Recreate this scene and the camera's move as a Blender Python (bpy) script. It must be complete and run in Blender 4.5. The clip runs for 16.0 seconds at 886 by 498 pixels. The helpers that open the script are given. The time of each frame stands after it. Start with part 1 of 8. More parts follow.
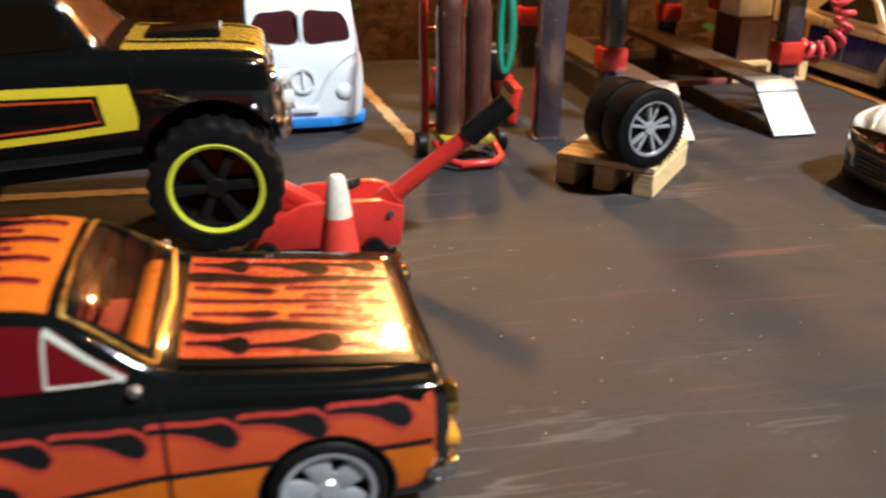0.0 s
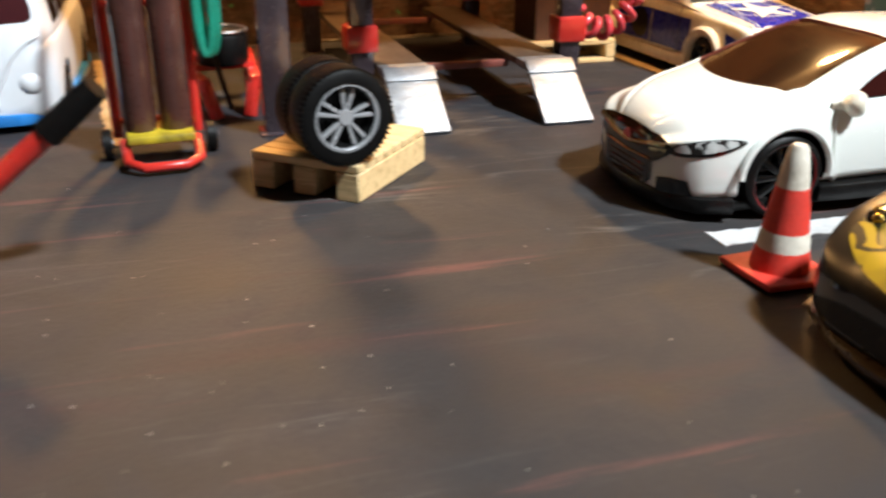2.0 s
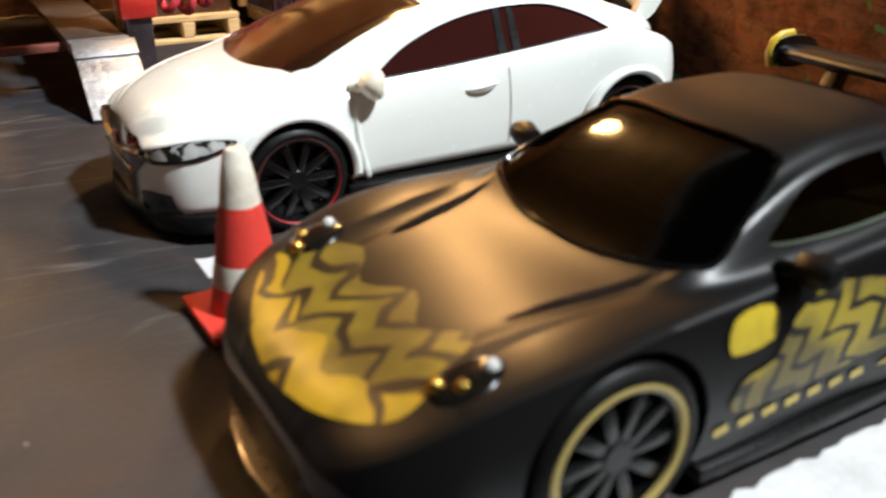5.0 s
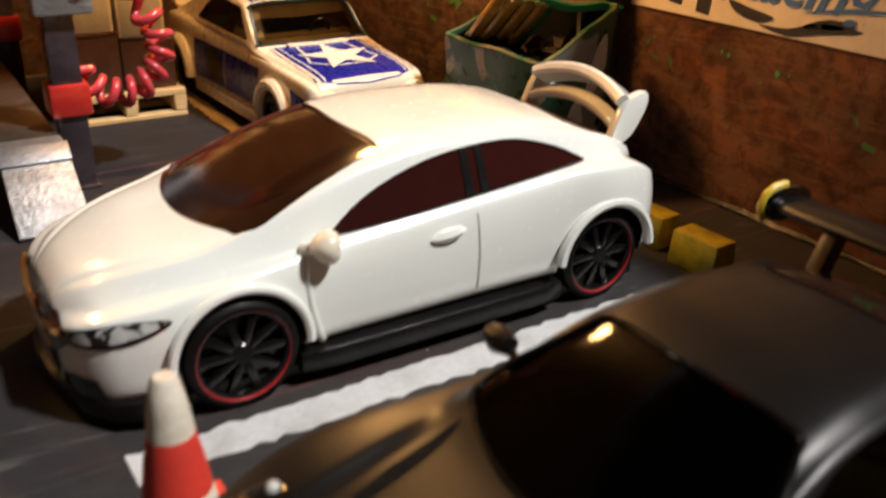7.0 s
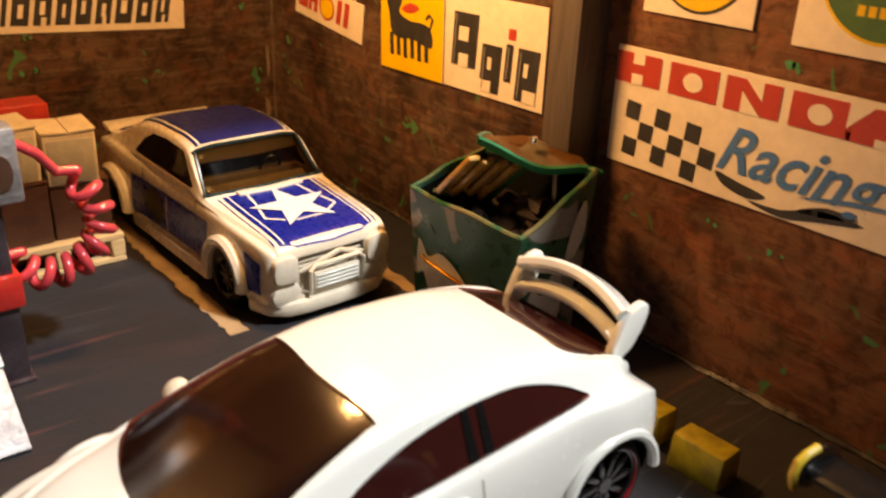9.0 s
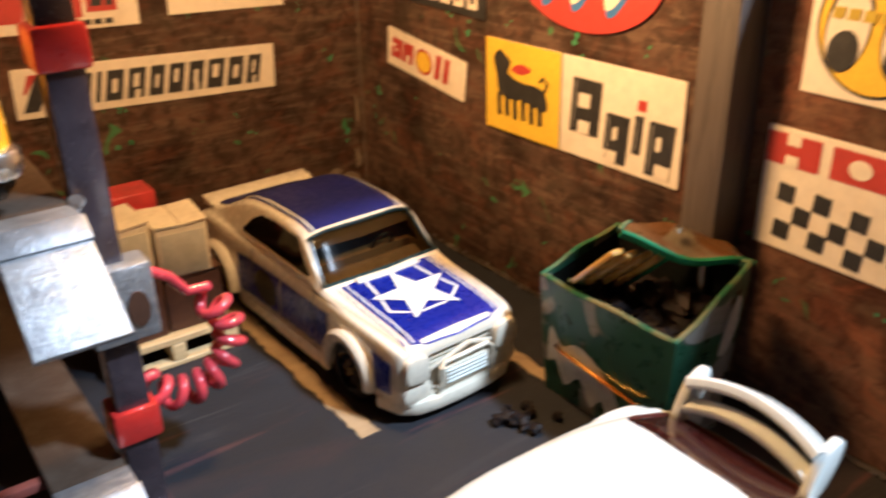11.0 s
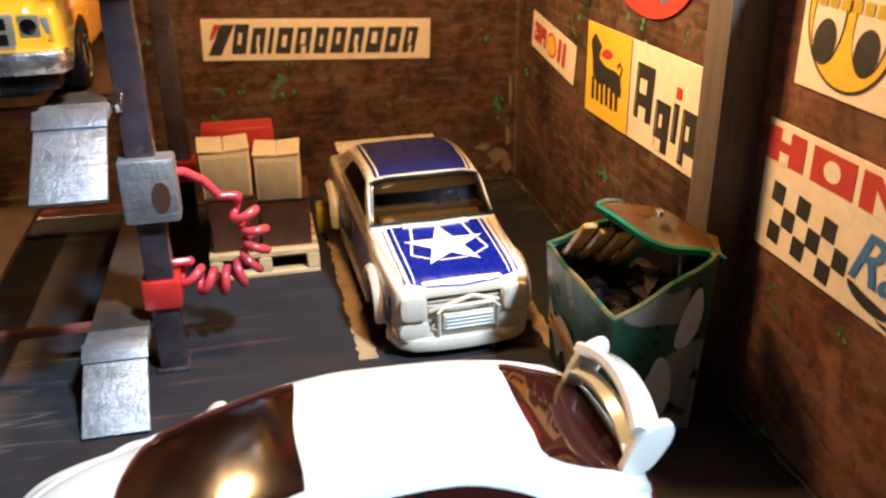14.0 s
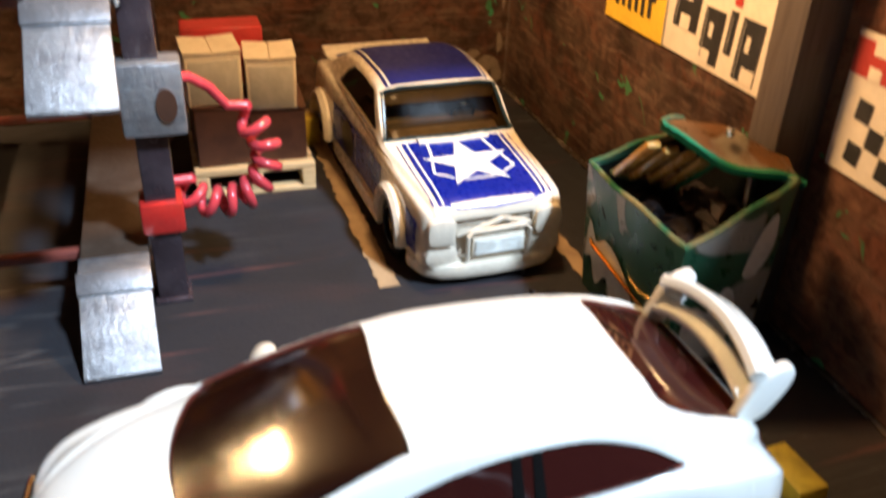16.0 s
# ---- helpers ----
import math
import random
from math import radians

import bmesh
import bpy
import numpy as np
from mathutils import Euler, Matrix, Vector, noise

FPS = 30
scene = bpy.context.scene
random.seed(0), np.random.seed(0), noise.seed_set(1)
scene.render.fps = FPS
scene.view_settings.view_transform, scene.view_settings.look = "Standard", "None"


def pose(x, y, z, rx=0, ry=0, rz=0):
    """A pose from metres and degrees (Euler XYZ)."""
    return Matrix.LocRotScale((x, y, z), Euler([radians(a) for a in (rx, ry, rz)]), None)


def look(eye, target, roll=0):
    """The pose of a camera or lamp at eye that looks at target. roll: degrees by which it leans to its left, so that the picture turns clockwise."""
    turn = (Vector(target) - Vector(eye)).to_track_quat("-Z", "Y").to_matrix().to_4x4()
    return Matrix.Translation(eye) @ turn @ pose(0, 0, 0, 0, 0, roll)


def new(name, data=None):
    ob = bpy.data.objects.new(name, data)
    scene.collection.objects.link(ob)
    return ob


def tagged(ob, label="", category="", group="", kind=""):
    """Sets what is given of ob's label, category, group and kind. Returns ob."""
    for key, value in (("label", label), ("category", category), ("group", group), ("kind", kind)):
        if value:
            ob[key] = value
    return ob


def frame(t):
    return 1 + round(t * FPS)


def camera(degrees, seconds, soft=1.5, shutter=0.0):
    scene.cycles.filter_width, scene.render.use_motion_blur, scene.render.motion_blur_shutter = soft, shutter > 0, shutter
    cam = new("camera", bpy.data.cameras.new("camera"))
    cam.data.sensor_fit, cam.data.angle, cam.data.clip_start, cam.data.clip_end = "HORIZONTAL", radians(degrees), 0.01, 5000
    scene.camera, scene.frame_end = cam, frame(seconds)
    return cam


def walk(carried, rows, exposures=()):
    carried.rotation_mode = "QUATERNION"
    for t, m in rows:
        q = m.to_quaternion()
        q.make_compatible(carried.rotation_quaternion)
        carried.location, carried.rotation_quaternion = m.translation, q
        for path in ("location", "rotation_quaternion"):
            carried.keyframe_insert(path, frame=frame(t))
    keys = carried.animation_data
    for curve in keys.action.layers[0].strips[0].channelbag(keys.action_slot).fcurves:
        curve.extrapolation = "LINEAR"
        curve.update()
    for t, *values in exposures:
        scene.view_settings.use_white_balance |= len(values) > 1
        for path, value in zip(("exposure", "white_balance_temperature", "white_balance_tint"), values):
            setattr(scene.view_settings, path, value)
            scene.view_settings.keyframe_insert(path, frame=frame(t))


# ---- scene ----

# ---- camera and walk: seconds, place in centimetres, turn in degrees ----
from mathutils.bvhtree import BVHTree
from mathutils.geometry import delaunay_2d_cdt

C = 0.01
cam = camera(53.83, 16.0, 2.2, 0.6)
cam.data.dof.use_dof, cam.data.dof.focus_distance, cam.data.dof.aperture_fstop = True, 0.125, 48.0
PATH = [
(0, -19.286, -24.681, 5.022, 66.46, -0.45, -11.77),
    (0.5, -18.230, -24.524, 4.918, 66.32, -0.28, -12.36),
    (1, -17.142, -24.242, 4.527, 66.24, 0.27, -12.97),
    (1.5, -16.114, -23.687, 4.457, 66.02, -0.01, -14.41),
    (2, -15.199, -23.075, 4.253, 66.28, -0.26, -16.75),
    (2.5, -14.134, -22.513, 4.015, 66.04, -0.58, -19.75),
    (3, -13.236, -22.012, 4.068, 65.75, -0.50, -22.37),
    (3.5, -12.579, -22.098, 3.902, 64.89, -0.38, -24.93),
    (4, -12.334, -22.103, 3.875, 64.79, -0.40, -26.38),
    (4.5, -11.695, -22.249, 3.788, 64.55, -0.43, -28.17),
    (5, -10.875, -22.206, 3.833, 64.70, -0.56, -30.21),
    (5.2, -10.770, -22.196, 3.838, 64.64, -0.60, -30.67),
    (7.3, -9.768, -20.623, 5.239, 65.26, -1.59, -33.50),
    (7.5, -9.424, -20.475, 5.458, 65.40, -1.61, -34.35),
    (8, -8.697, -19.973, 6.113, 65.51, -1.69, -36.51),
    (8.5, -9.124, -19.635, 6.502, 65.77, -1.80, -37.68),
    (8.7, -9.557, -19.334, 6.566, 66.12, -2.04, -37.65),
    (10.8, -9.948, -17.171, 8.082, 64.85, -0.01, -38.16),
    (11, -9.988, -17.012, 8.027, 64.47, 0.98, -36.12),
    (11.5, -9.543, -17.409, 7.849, 64.14, 3.51, -30.19),
    (12, -9.491, -18.178, 8.074, 64.55, 5.25, -23.05),
    (12.5, -8.995, -19.113, 7.874, 65.88, 5.25, -16.74),
    (13, -7.531, -19.957, 7.304, 67.09, 4.71, -13.02),
    (13.5, -6.403, -20.416, 7.139, 67.39, 3.41, -12.14),
    (14, -6.143, -20.138, 7.519, 65.70, 0.81, -12.37),
    (14.5, -6.837, -18.755, 8.041, 62.15, -0.75, -13.38),
    (15, -7.061, -18.058, 8.993, 60.07, -1.67, -14.25),
    (15.5, -7.312, -18.143, 8.439, 59.59, -1.65, -15.35),
    (16, -7.570, -18.608, 7.160, 59.74, -1.97, -17.34),
]
walk(cam, [(t, pose(x * C, y * C, z * C, rx, ry, rz)) for t, x, y, z, rx, ry, rz in PATH], [(0.0, 0.25, 6700, 10), (2.0, 0.26, 6700, 10), (3.0, 0.08, 6600, 10), (5.2, 0.06, 6900, 12), (7.3, -0.56, 7700, 18), (8.7, -0.46, 7700, 18), (10.8, -0.26, 5550, 10), (16.0, -0.18, 5600, 10)])

# ---- world and lights ----
world = bpy.data.worlds.new("room_dusk")
scene.world = world
world.use_nodes = True
world.node_tree.nodes["Background"].inputs[0].default_value = (0.9, 0.85, 0.8, 1)
world.node_tree.nodes["Background"].inputs[1].default_value = 0.016


def area_lamp(name, eye, target, size, watts, colour):
    lamp = bpy.data.lights.new(name, "AREA")
    lamp.shape, lamp.size, lamp.energy, lamp.color = "DISK", size * C, watts, colour
    ob = new(name, lamp)
    ob.matrix_world = look(Vector(eye) * C, Vector(target) * C)
    return ob


def bulb(name, place, radius, watts, colour):
    lamp = bpy.data.lights.new(name, "POINT")
    lamp.shadow_soft_size, lamp.energy, lamp.color = radius * C, watts, colour
    ob = new(name, lamp)
    ob.location = Vector(place) * C
    return ob


# one warm bulb over the corner bay and a pair at the back wall, hung under the garage ceiling, and the cool room lamp high behind the viewer
WARM = (1.0, 0.55, 0.20)
bulb("bulb_light", (-3.5, -7.4, 9.1), 0.6, 0.41, WARM)
for y, watts in ((-1.9, 0.38), (-0.9, 0.38)):
    bulb("bulb_light", (-13.95, y, 10.8), 0.4, watts, WARM)
KEY = Vector((0.42, -0.54, 0.96)).normalized()
area_lamp("room_lamp_light", Vector((-8, -13, 0)) + KEY * 130, (-8, -13, 0), 11, 36.0, (0.84, 0.93, 1.0))

# ---- building helpers: lengths in centimetres ----


def thing(name, label, category, x, y, z=0.0, rz=0.0, group="", kind="", rx=0.0, ry=0.0):
    ob = new(name)
    ob.empty_display_size = 0.005
    ob.matrix_world = pose(x * C, y * C, z * C, rx, ry, rz)
    return tagged(ob, label, category, group, kind)


def finish(name, bm, material, sharp=38):
    bmesh.ops.recalc_face_normals(bm, faces=bm.faces[:])
    for f in bm.faces:
        f.smooth = True
    lim = radians(sharp)
    for e in bm.edges:
        if len(e.link_faces) == 2:
            e.smooth = e.calc_face_angle(0) < lim
    bmesh.ops.scale(bm, vec=(C, C, C), verts=bm.verts[:])
    me = bpy.data.meshes.new(name)
    bm.to_mesh(me)
    bm.free()
    me.materials.append(material)
    return me


def part(name, bm, material, parent, label="", sharp=38):
    """One mesh under a thing or a part, built in the coordinates of the thing."""
    ob = new(name, finish(name, bm, material, sharp))
    ob.parent = parent
    if label:
        ob["label"] = label
    return ob


def solo(name, bm, material, label, category, x=0, y=0, z=0, rz=0, group="", kind="", rx=0, ry=0, sharp=38):
    ob = new(name, finish(name, bm, material, sharp))
    ob.matrix_world = pose(x * C, y * C, z * C, rx, ry, rz)
    return tagged(ob, label, category, group, kind)


def box(x0, x1, y0, y1, z0, z1, bevel=0.0, bm=None, seg=2, m=None):
    bm = bm or bmesh.new()
    b = bmesh.new()
    bmesh.ops.create_cube(b, size=1)
    for v in b.verts:
        v.co = Vector(((x0 + x1) / 2 + v.co.x * (x1 - x0), (y0 + y1) / 2 + v.co.y * (y1 - y0), (z0 + z1) / 2 + v.co.z * (z1 - z0)))
    if bevel:
        bmesh.ops.bevel(b, geom=b.edges[:], offset=bevel, segments=seg, affect="EDGES", profile=0.5)
    return join(bm, b, m)


def join(bm, b, m=None):
    if m is not None:
        bmesh.ops.transform(b, matrix=m, verts=b.verts[:])
    me = bpy.data.meshes.new("tmp")
    b.to_mesh(me)
    b.free()
    bm.from_mesh(me)
    bpy.data.meshes.remove(me)
    return bm


def lathe(profile, seg=32, bm=None, m=None, closed=False):
    """Turns (radius, height) pairs round the z axis."""
    b = bmesh.new()
    rings = []
    for r, h in profile:
        rings.append([b.verts.new((r * math.cos(a), r * math.sin(a), h)) for a in (2 * math.pi * k / seg for k in range(seg))] if r > 1e-6 else [b.verts.new((0, 0, h))])
    pairs = list(zip(rings, rings[1:])) + ([(rings[-1], rings[0])] if closed else [])
    for p, q in pairs:
        for k in range(seg):
            k2 = (k + 1) % seg
            if len(p) == 1 and len(q) == 1:
                continue
            if len(p) == 1:
                b.faces.new((p[0], q[k2], q[k]))
            elif len(q) == 1:
                b.faces.new((p[k], p[k2], q[0]))
            else:
                b.faces.new((p[k], p[k2], q[k2], q[k]))
    return join(bm or bmesh.new(), b, m)


def rod(p0, p1, r, r2=None, seg=14, bm=None):
    p0, p1 = Vector(p0), Vector(p1)
    r2 = r if r2 is None else r2
    n = (p1 - p0).length
    m = Matrix.Translation(p0) @ (p1 - p0).to_track_quat("Z", "Y").to_matrix().to_4x4()
    return lathe([(0, 0), (r, 0), (r2, n), (0, n)], seg, bm, m)


def beam(p0, p1, w, h, bevel=0.0, bm=None):
    p0, p1 = Vector(p0), Vector(p1)
    n = (p1 - p0).length
    m = Matrix.Translation(p0) @ (p1 - p0).to_track_quat("X", "Z").to_matrix().to_4x4()
    return box(0, n, -w / 2, w / 2, -h / 2, h / 2, bevel, bm, m=m)


def tube(points, r, seg=10, bm=None, closed=False):
    b = bmesh.new()
    pts = [Vector(p) for p in points]
    n = len(pts)
    rings, up = [], Vector((0.13, 0.31, 0.94))
    for i, p in enumerate(pts):
        t = (pts[(i + 1) % n] - pts[i - 1]) if closed or 0 < i < n - 1 else (pts[1] - pts[0] if i == 0 else pts[-1] - pts[-2])
        t.normalize()
        side = t.cross(up).normalized()
        up = side.cross(t).normalized()
        rr = r[i] if isinstance(r, (list, tuple)) else r
        rings.append([b.verts.new(p + rr * (math.cos(a) * side + math.sin(a) * up)) for a in (2 * math.pi * k / seg for k in range(seg))])
    for i in range(n if closed else n - 1):
        p, q = rings[i], rings[(i + 1) % n]
        for k in range(seg):
            b.faces.new((p[k], p[(k + 1) % seg], q[(k + 1) % seg], q[k]))
    if not closed:
        b.faces.new(rings[0]), b.faces.new(rings[-1])
    return join(bm or bmesh.new(), b)


def prism(poly, h0, h1, axis="z", bm=None, m=None, bevel=0.0):
    """A 2D outline pushed from h0 to h1 along an axis: z takes (x, y), y takes (x, z), x takes (y, z)."""
    b = bmesh.new()
    put = {"z": lambda p, h: (p[0], p[1], h), "y": lambda p, h: (p[0], h, p[1]), "x": lambda p, h: (h, p[0], p[1])}[axis]
    lo, hi = [b.verts.new(put(p, h0)) for p in poly], [b.verts.new(put(p, h1)) for p in poly]
    n = len(poly)
    b.faces.new(lo), b.faces.new(hi)
    for k in range(n):
        b.faces.new((lo[k], lo[(k + 1) % n], hi[(k + 1) % n], hi[k]))
    bmesh.ops.triangulate(b, faces=[f for f in b.faces if len(f.verts) > 4])
    if bevel:
        bmesh.ops.recalc_face_normals(b, faces=b.faces[:])
        bmesh.ops.bevel(b, geom=[e for e in b.edges if e.calc_face_angle(0) > 0.6], offset=bevel, segments=2, affect="EDGES", profile=0.5)
    return join(bm or bmesh.new(), b, m)


def smooth_line(keys, n=None, xs=None):
    """A smooth curve through (x, value) keys, without overshoot."""
    k = sorted(keys)
    kx, ky = np.array([a for a, _ in k], float), np.array([b for _, b in k], float)
    d = np.diff(ky) / np.diff(kx)
    g = np.zeros(len(kx))
    g[0], g[-1] = d[0], d[-1]
    for i in range(1, len(kx) - 1):
        g[i] = 0 if d[i - 1] * d[i] <= 0 else 2 * d[i - 1] * d[i] / (d[i - 1] + d[i])
    out = []
    for x in xs:
        i = int(min(max(np.searchsorted(kx, x) - 1, 0), len(kx) - 2))
        h = kx[i + 1] - kx[i]
        t = min(max((x - kx[i]) / h, 0), 1)
        out.append((2 * t**3 - 3 * t**2 + 1) * ky[i] + (t**3 - 2 * t**2 + t) * h * g[i] + (3 * t**2 - 2 * t**3) * ky[i + 1] + (t**3 - t**2) * h * g[i + 1])
    return np.array(out)


def curve_poly(pts, per=6, closed=True):
    """A rounded outline through 2D points."""
    n, out = len(pts), []
    P = [Vector(p) for p in pts]
    for i in range(n if closed else n - 1):
        p0, p1, p2, p3 = (P[(i - 1) % n], P[i], P[(i + 1) % n], P[(i + 2) % n]) if closed else (P[max(i - 1, 0)], P[i], P[i + 1], P[min(i + 2, n - 1)])
        for k in range(per):
            t = k / per
            out.append(tuple(0.5 * ((2 * p1) + (p2 - p0) * t + (2 * p0 - 5 * p1 + 4 * p2 - p3) * t * t + (3 * p1 - p0 - 3 * p2 + p3) * t**3)))
    if not closed:
        out.append(tuple(P[-1]))
    return out


def inside(p, poly):
    x, y, c = p[0], p[1], False
    for (x0, y0), (x1, y1) in zip(poly, poly[1:] + poly[:1]):
        if (y0 > y) != (y1 > y) and x < (x1 - x0) * (y - y0) / (y1 - y0) + x0:
            c = not c
    return c


def filled(poly, step, holes=()):
    """Triangles that fill a 2D outline round its holes, with points inside at the given step."""
    loops = []
    for loop in (poly, *holes):
        pts = []
        for a, b in zip(loop, loop[1:] + loop[:1]):
            n = max(1, int(math.dist(a, b) / step))
            pts += [(a[0] + (b[0] - a[0]) * k / n, a[1] + (b[1] - a[1]) * k / n) for k in range(n)]
        loops.append(pts)
    edge = [p for loop in loops for p in loop]
    xs, ys = [p[0] for p in poly], [p[1] for p in poly]
    ea = np.array(edge)
    inner = []
    for x in np.arange(min(xs) + step / 2, max(xs), step):
        for y in np.arange(min(ys) + step / 2, max(ys), step):
            if inside((x, y), poly) and np.abs(ea - (x, y)).sum(1).min() > step * 0.55:
                inner.append((float(x), float(y)))
    ids, k0 = [], 0
    for loop in loops:
        n = len(loop)
        ids += [(k0 + k, k0 + (k + 1) % n) for k in range(n)]
        k0 += n
    out = delaunay_2d_cdt([Vector(p) for p in edge + inner], ids, [], 0, 1e-7)
    faces = []
    for f in out[2]:
        c = sum((out[0][i] for i in f), Vector((0, 0))) / len(f)
        if inside(c, poly) and not any(inside(c, h) for h in holes):
            faces.append(f)
    return out[0], faces


def ring(x, y, r, n=28):
    return [(x + r * math.cos(2 * math.pi * k / n), y + r * math.sin(2 * math.pi * k / n)) for k in range(n)]


def ribbon(points, w, h, up=(0, 0, 1), bm=None):
    """One bar of width w and height h swept along points."""
    b = bmesh.new()
    pts, rows, U = [Vector(p) for p in points], [], Vector(up)
    for i, p in enumerate(pts):
        t = (pts[min(i + 1, len(pts) - 1)] - pts[max(i - 1, 0)]).normalized()
        s = t.cross(U).normalized()
        v = s.cross(t)
        rows.append([b.verts.new(p + s * (a * w / 2) + v * (c * h / 2)) for a, c in ((-1, -0.5), (-0.8, -1), (0.8, -1), (1, -0.5), (1, 0.5), (0.8, 1), (-0.8, 1), (-1, 0.5))])
    for p, q in zip(rows, rows[1:]):
        for i in range(8):
            b.faces.new((p[i], p[(i + 1) % 8], q[(i + 1) % 8], q[i]))
    b.faces.new(rows[0]), b.faces.new(rows[-1])
    return join(bm or bmesh.new(), b)


def wrap(tree, poly, axis, step=0.12, lift=0.012, sign=1, bm=None, holes=()):
    """A patch with a 2D outline laid onto a body: axis z from above with (x, y), y from the side with (x, z), x from an end with (y, z)."""
    verts, faces = filled(poly, step, holes)
    far = 20.0 * sign
    way = {"z": Vector((0, 0, -sign)), "y": Vector((0, -sign, 0)), "x": Vector((-sign, 0, 0))}[axis]
    b = bmesh.new()
    made = []
    for v in verts:
        o = {"z": Vector((v[0], v[1], far)), "y": Vector((v[0], far, v[1])), "x": Vector((far, v[0], v[1]))}[axis]
        hit, nrm, _, _ = tree.ray_cast(o, way)
        if hit is None:
            made.append(None)
            continue
        if nrm.dot(way) > 0:
            nrm = -nrm
        made.append(b.verts.new(hit + nrm * lift))
    for f in faces:
        vs = [made[k] for k in f]
        if all(v is not None for v in vs) and len(set(vs)) > 2:
            try:
                b.faces.new(vs)
            except ValueError:
                pass
    return join(bm or bmesh.new(), b)


def main_piece(bm):
    """The largest connected piece alone."""
    left, best = set(bm.verts), []
    while left:
        stack, got = [left.pop()], []
        while stack:
            v = stack.pop()
            got.append(v)
            for e in v.link_edges:
                o = e.other_vert(v)
                if o in left:
                    left.discard(o)
                    stack.append(o)
        best.append(got)
    best.sort(key=len)
    bmesh.ops.delete(bm, geom=[v for g in best[:-1] for v in g], context="VERTS")
    return bm

# ---- materials ----


def nodes_of(name):
    mat = bpy.data.materials.new(name)
    mat.use_nodes = True
    nt = mat.node_tree
    return mat, nt, nt.nodes["Principled BSDF"]


def mix_rgb(nt, fac, a, b):
    n = nt.nodes.new("ShaderNodeMix")
    n.data_type = "RGBA"
    for sock, v in ((0, fac), (6, a), (7, b)):
        if isinstance(v, (int, float)):
            n.inputs[sock].default_value = v
        elif isinstance(v, tuple):
            n.inputs[sock].default_value = (*v[:3], 1)
        else:
            nt.links.new(v, n.inputs[sock])
    return n.outputs[2]


def coords(nt, stretch=(1, 1, 1), turn=(0, 0, 0)):
    """Object coordinates in centimetres."""
    tc, mp = nt.nodes.new("ShaderNodeTexCoord"), nt.nodes.new("ShaderNodeMapping")
    nt.links.new(tc.outputs["Object"], mp.inputs[0])
    mp.inputs["Scale"].default_value = [100 * s for s in stretch]
    mp.inputs["Rotation"].default_value = turn
    return mp.outputs[0]


def noise_of(nt, vec, scale, detail=4, rough=0.55, warp=0.0):
    n = nt.nodes.new("ShaderNodeTexNoise")
    nt.links.new(vec, n.inputs["Vector"])
    n.inputs["Scale"].default_value, n.inputs["Detail"].default_value, n.inputs["Roughness"].default_value = scale, detail, rough
    n.inputs["Distortion"].default_value = warp
    return n.outputs[0]


def ramp_of(nt, fac, *stops):
    n = nt.nodes.new("ShaderNodeValToRGB")
    el = n.color_ramp.elements
    while len(el) < len(stops):
        el.new(0.5)
    for e, (p, c) in zip(el, stops):
        e.position = p
        e.color = (*c, 1) if isinstance(c, tuple) else (c, c, c, 1)
    nt.links.new(fac, n.inputs[0])
    return n.outputs[0]


def bump_of(nt, bsdf, height, strength, depth_cm=0.02):
    n = nt.nodes.new("ShaderNodeBump")
    n.inputs["Strength"].default_value, n.inputs["Distance"].default_value = strength, depth_cm * C
    nt.links.new(height, n.inputs["Height"])
    nt.links.new(n.outputs[0], bsdf.inputs["Normal"])


def paint(name, colour, rough=0.3, coat=0.6, dirt=0.12, metal=0.0, orange=0.04, spec=0.5, vary=1.0):
    """Toy enamel: a coat, faint unevenness and rubbed spots."""
    mat, nt, b = nodes_of(name)
    v = coords(nt)
    a = noise_of(nt, v, 1.3, 5)
    dark = tuple(c * (1 - 2.2 * dirt) for c in colour)
    light = tuple(min(1, c * (1 + 0.5 * dirt)) for c in colour)
    nt.links.new(ramp_of(nt, a, (0.3, dark), (0.6, colour), (0.8, light)), b.inputs["Base Color"])
    fine = noise_of(nt, v, 9, 3)
    nt.links.new(ramp_of(nt, fine, (0.3, rough * (1 - 0.2 * vary)), (0.75, min(1, rough * (1 + 0.35 * vary)))), b.inputs["Roughness"])
    b.inputs["Metallic"].default_value = metal
    b.inputs["Specular IOR Level"].default_value = spec
    b.inputs["Coat Weight"].default_value, b.inputs["Coat Roughness"].default_value = coat, 0.05
    bump_of(nt, b, noise_of(nt, v, 6, 2), orange, 0.02)
    return mat


def worn(name, colour, under, rough=0.5, amount=0.5, scale=2.0, metal=0.0, bump=0.25, coat=0.0, spec=0.5):
    """Paint or card with stains and patches of another tone."""
    mat, nt, b = nodes_of(name)
    v = coords(nt)
    big = noise_of(nt, v, scale, 6, 0.6, 0.4)
    small = noise_of(nt, v, scale * 7, 4, 0.6)
    lo = 0.5 + (0.5 - amount) * 0.5
    f = ramp_of(nt, big, (max(0.02, lo - 0.1), 0.0), (min(0.98, lo + 0.14), 1.0))
    c1 = mix_rgb(nt, f, colour, under)
    c2 = mix_rgb(nt, ramp_of(nt, small, (0.35, 0.0), (0.8, 0.35)), c1, tuple(c * 0.55 for c in colour))
    nt.links.new(c2, b.inputs["Base Color"])
    nt.links.new(ramp_of(nt, small, (0.2, rough * 0.75), (0.8, min(1, rough * 1.3))), b.inputs["Roughness"])
    b.inputs["Metallic"].default_value = metal
    b.inputs["Coat Weight"].default_value = coat
    b.inputs["Specular IOR Level"].default_value = spec
    bump_of(nt, b, small, bump, 0.02)
    return mat


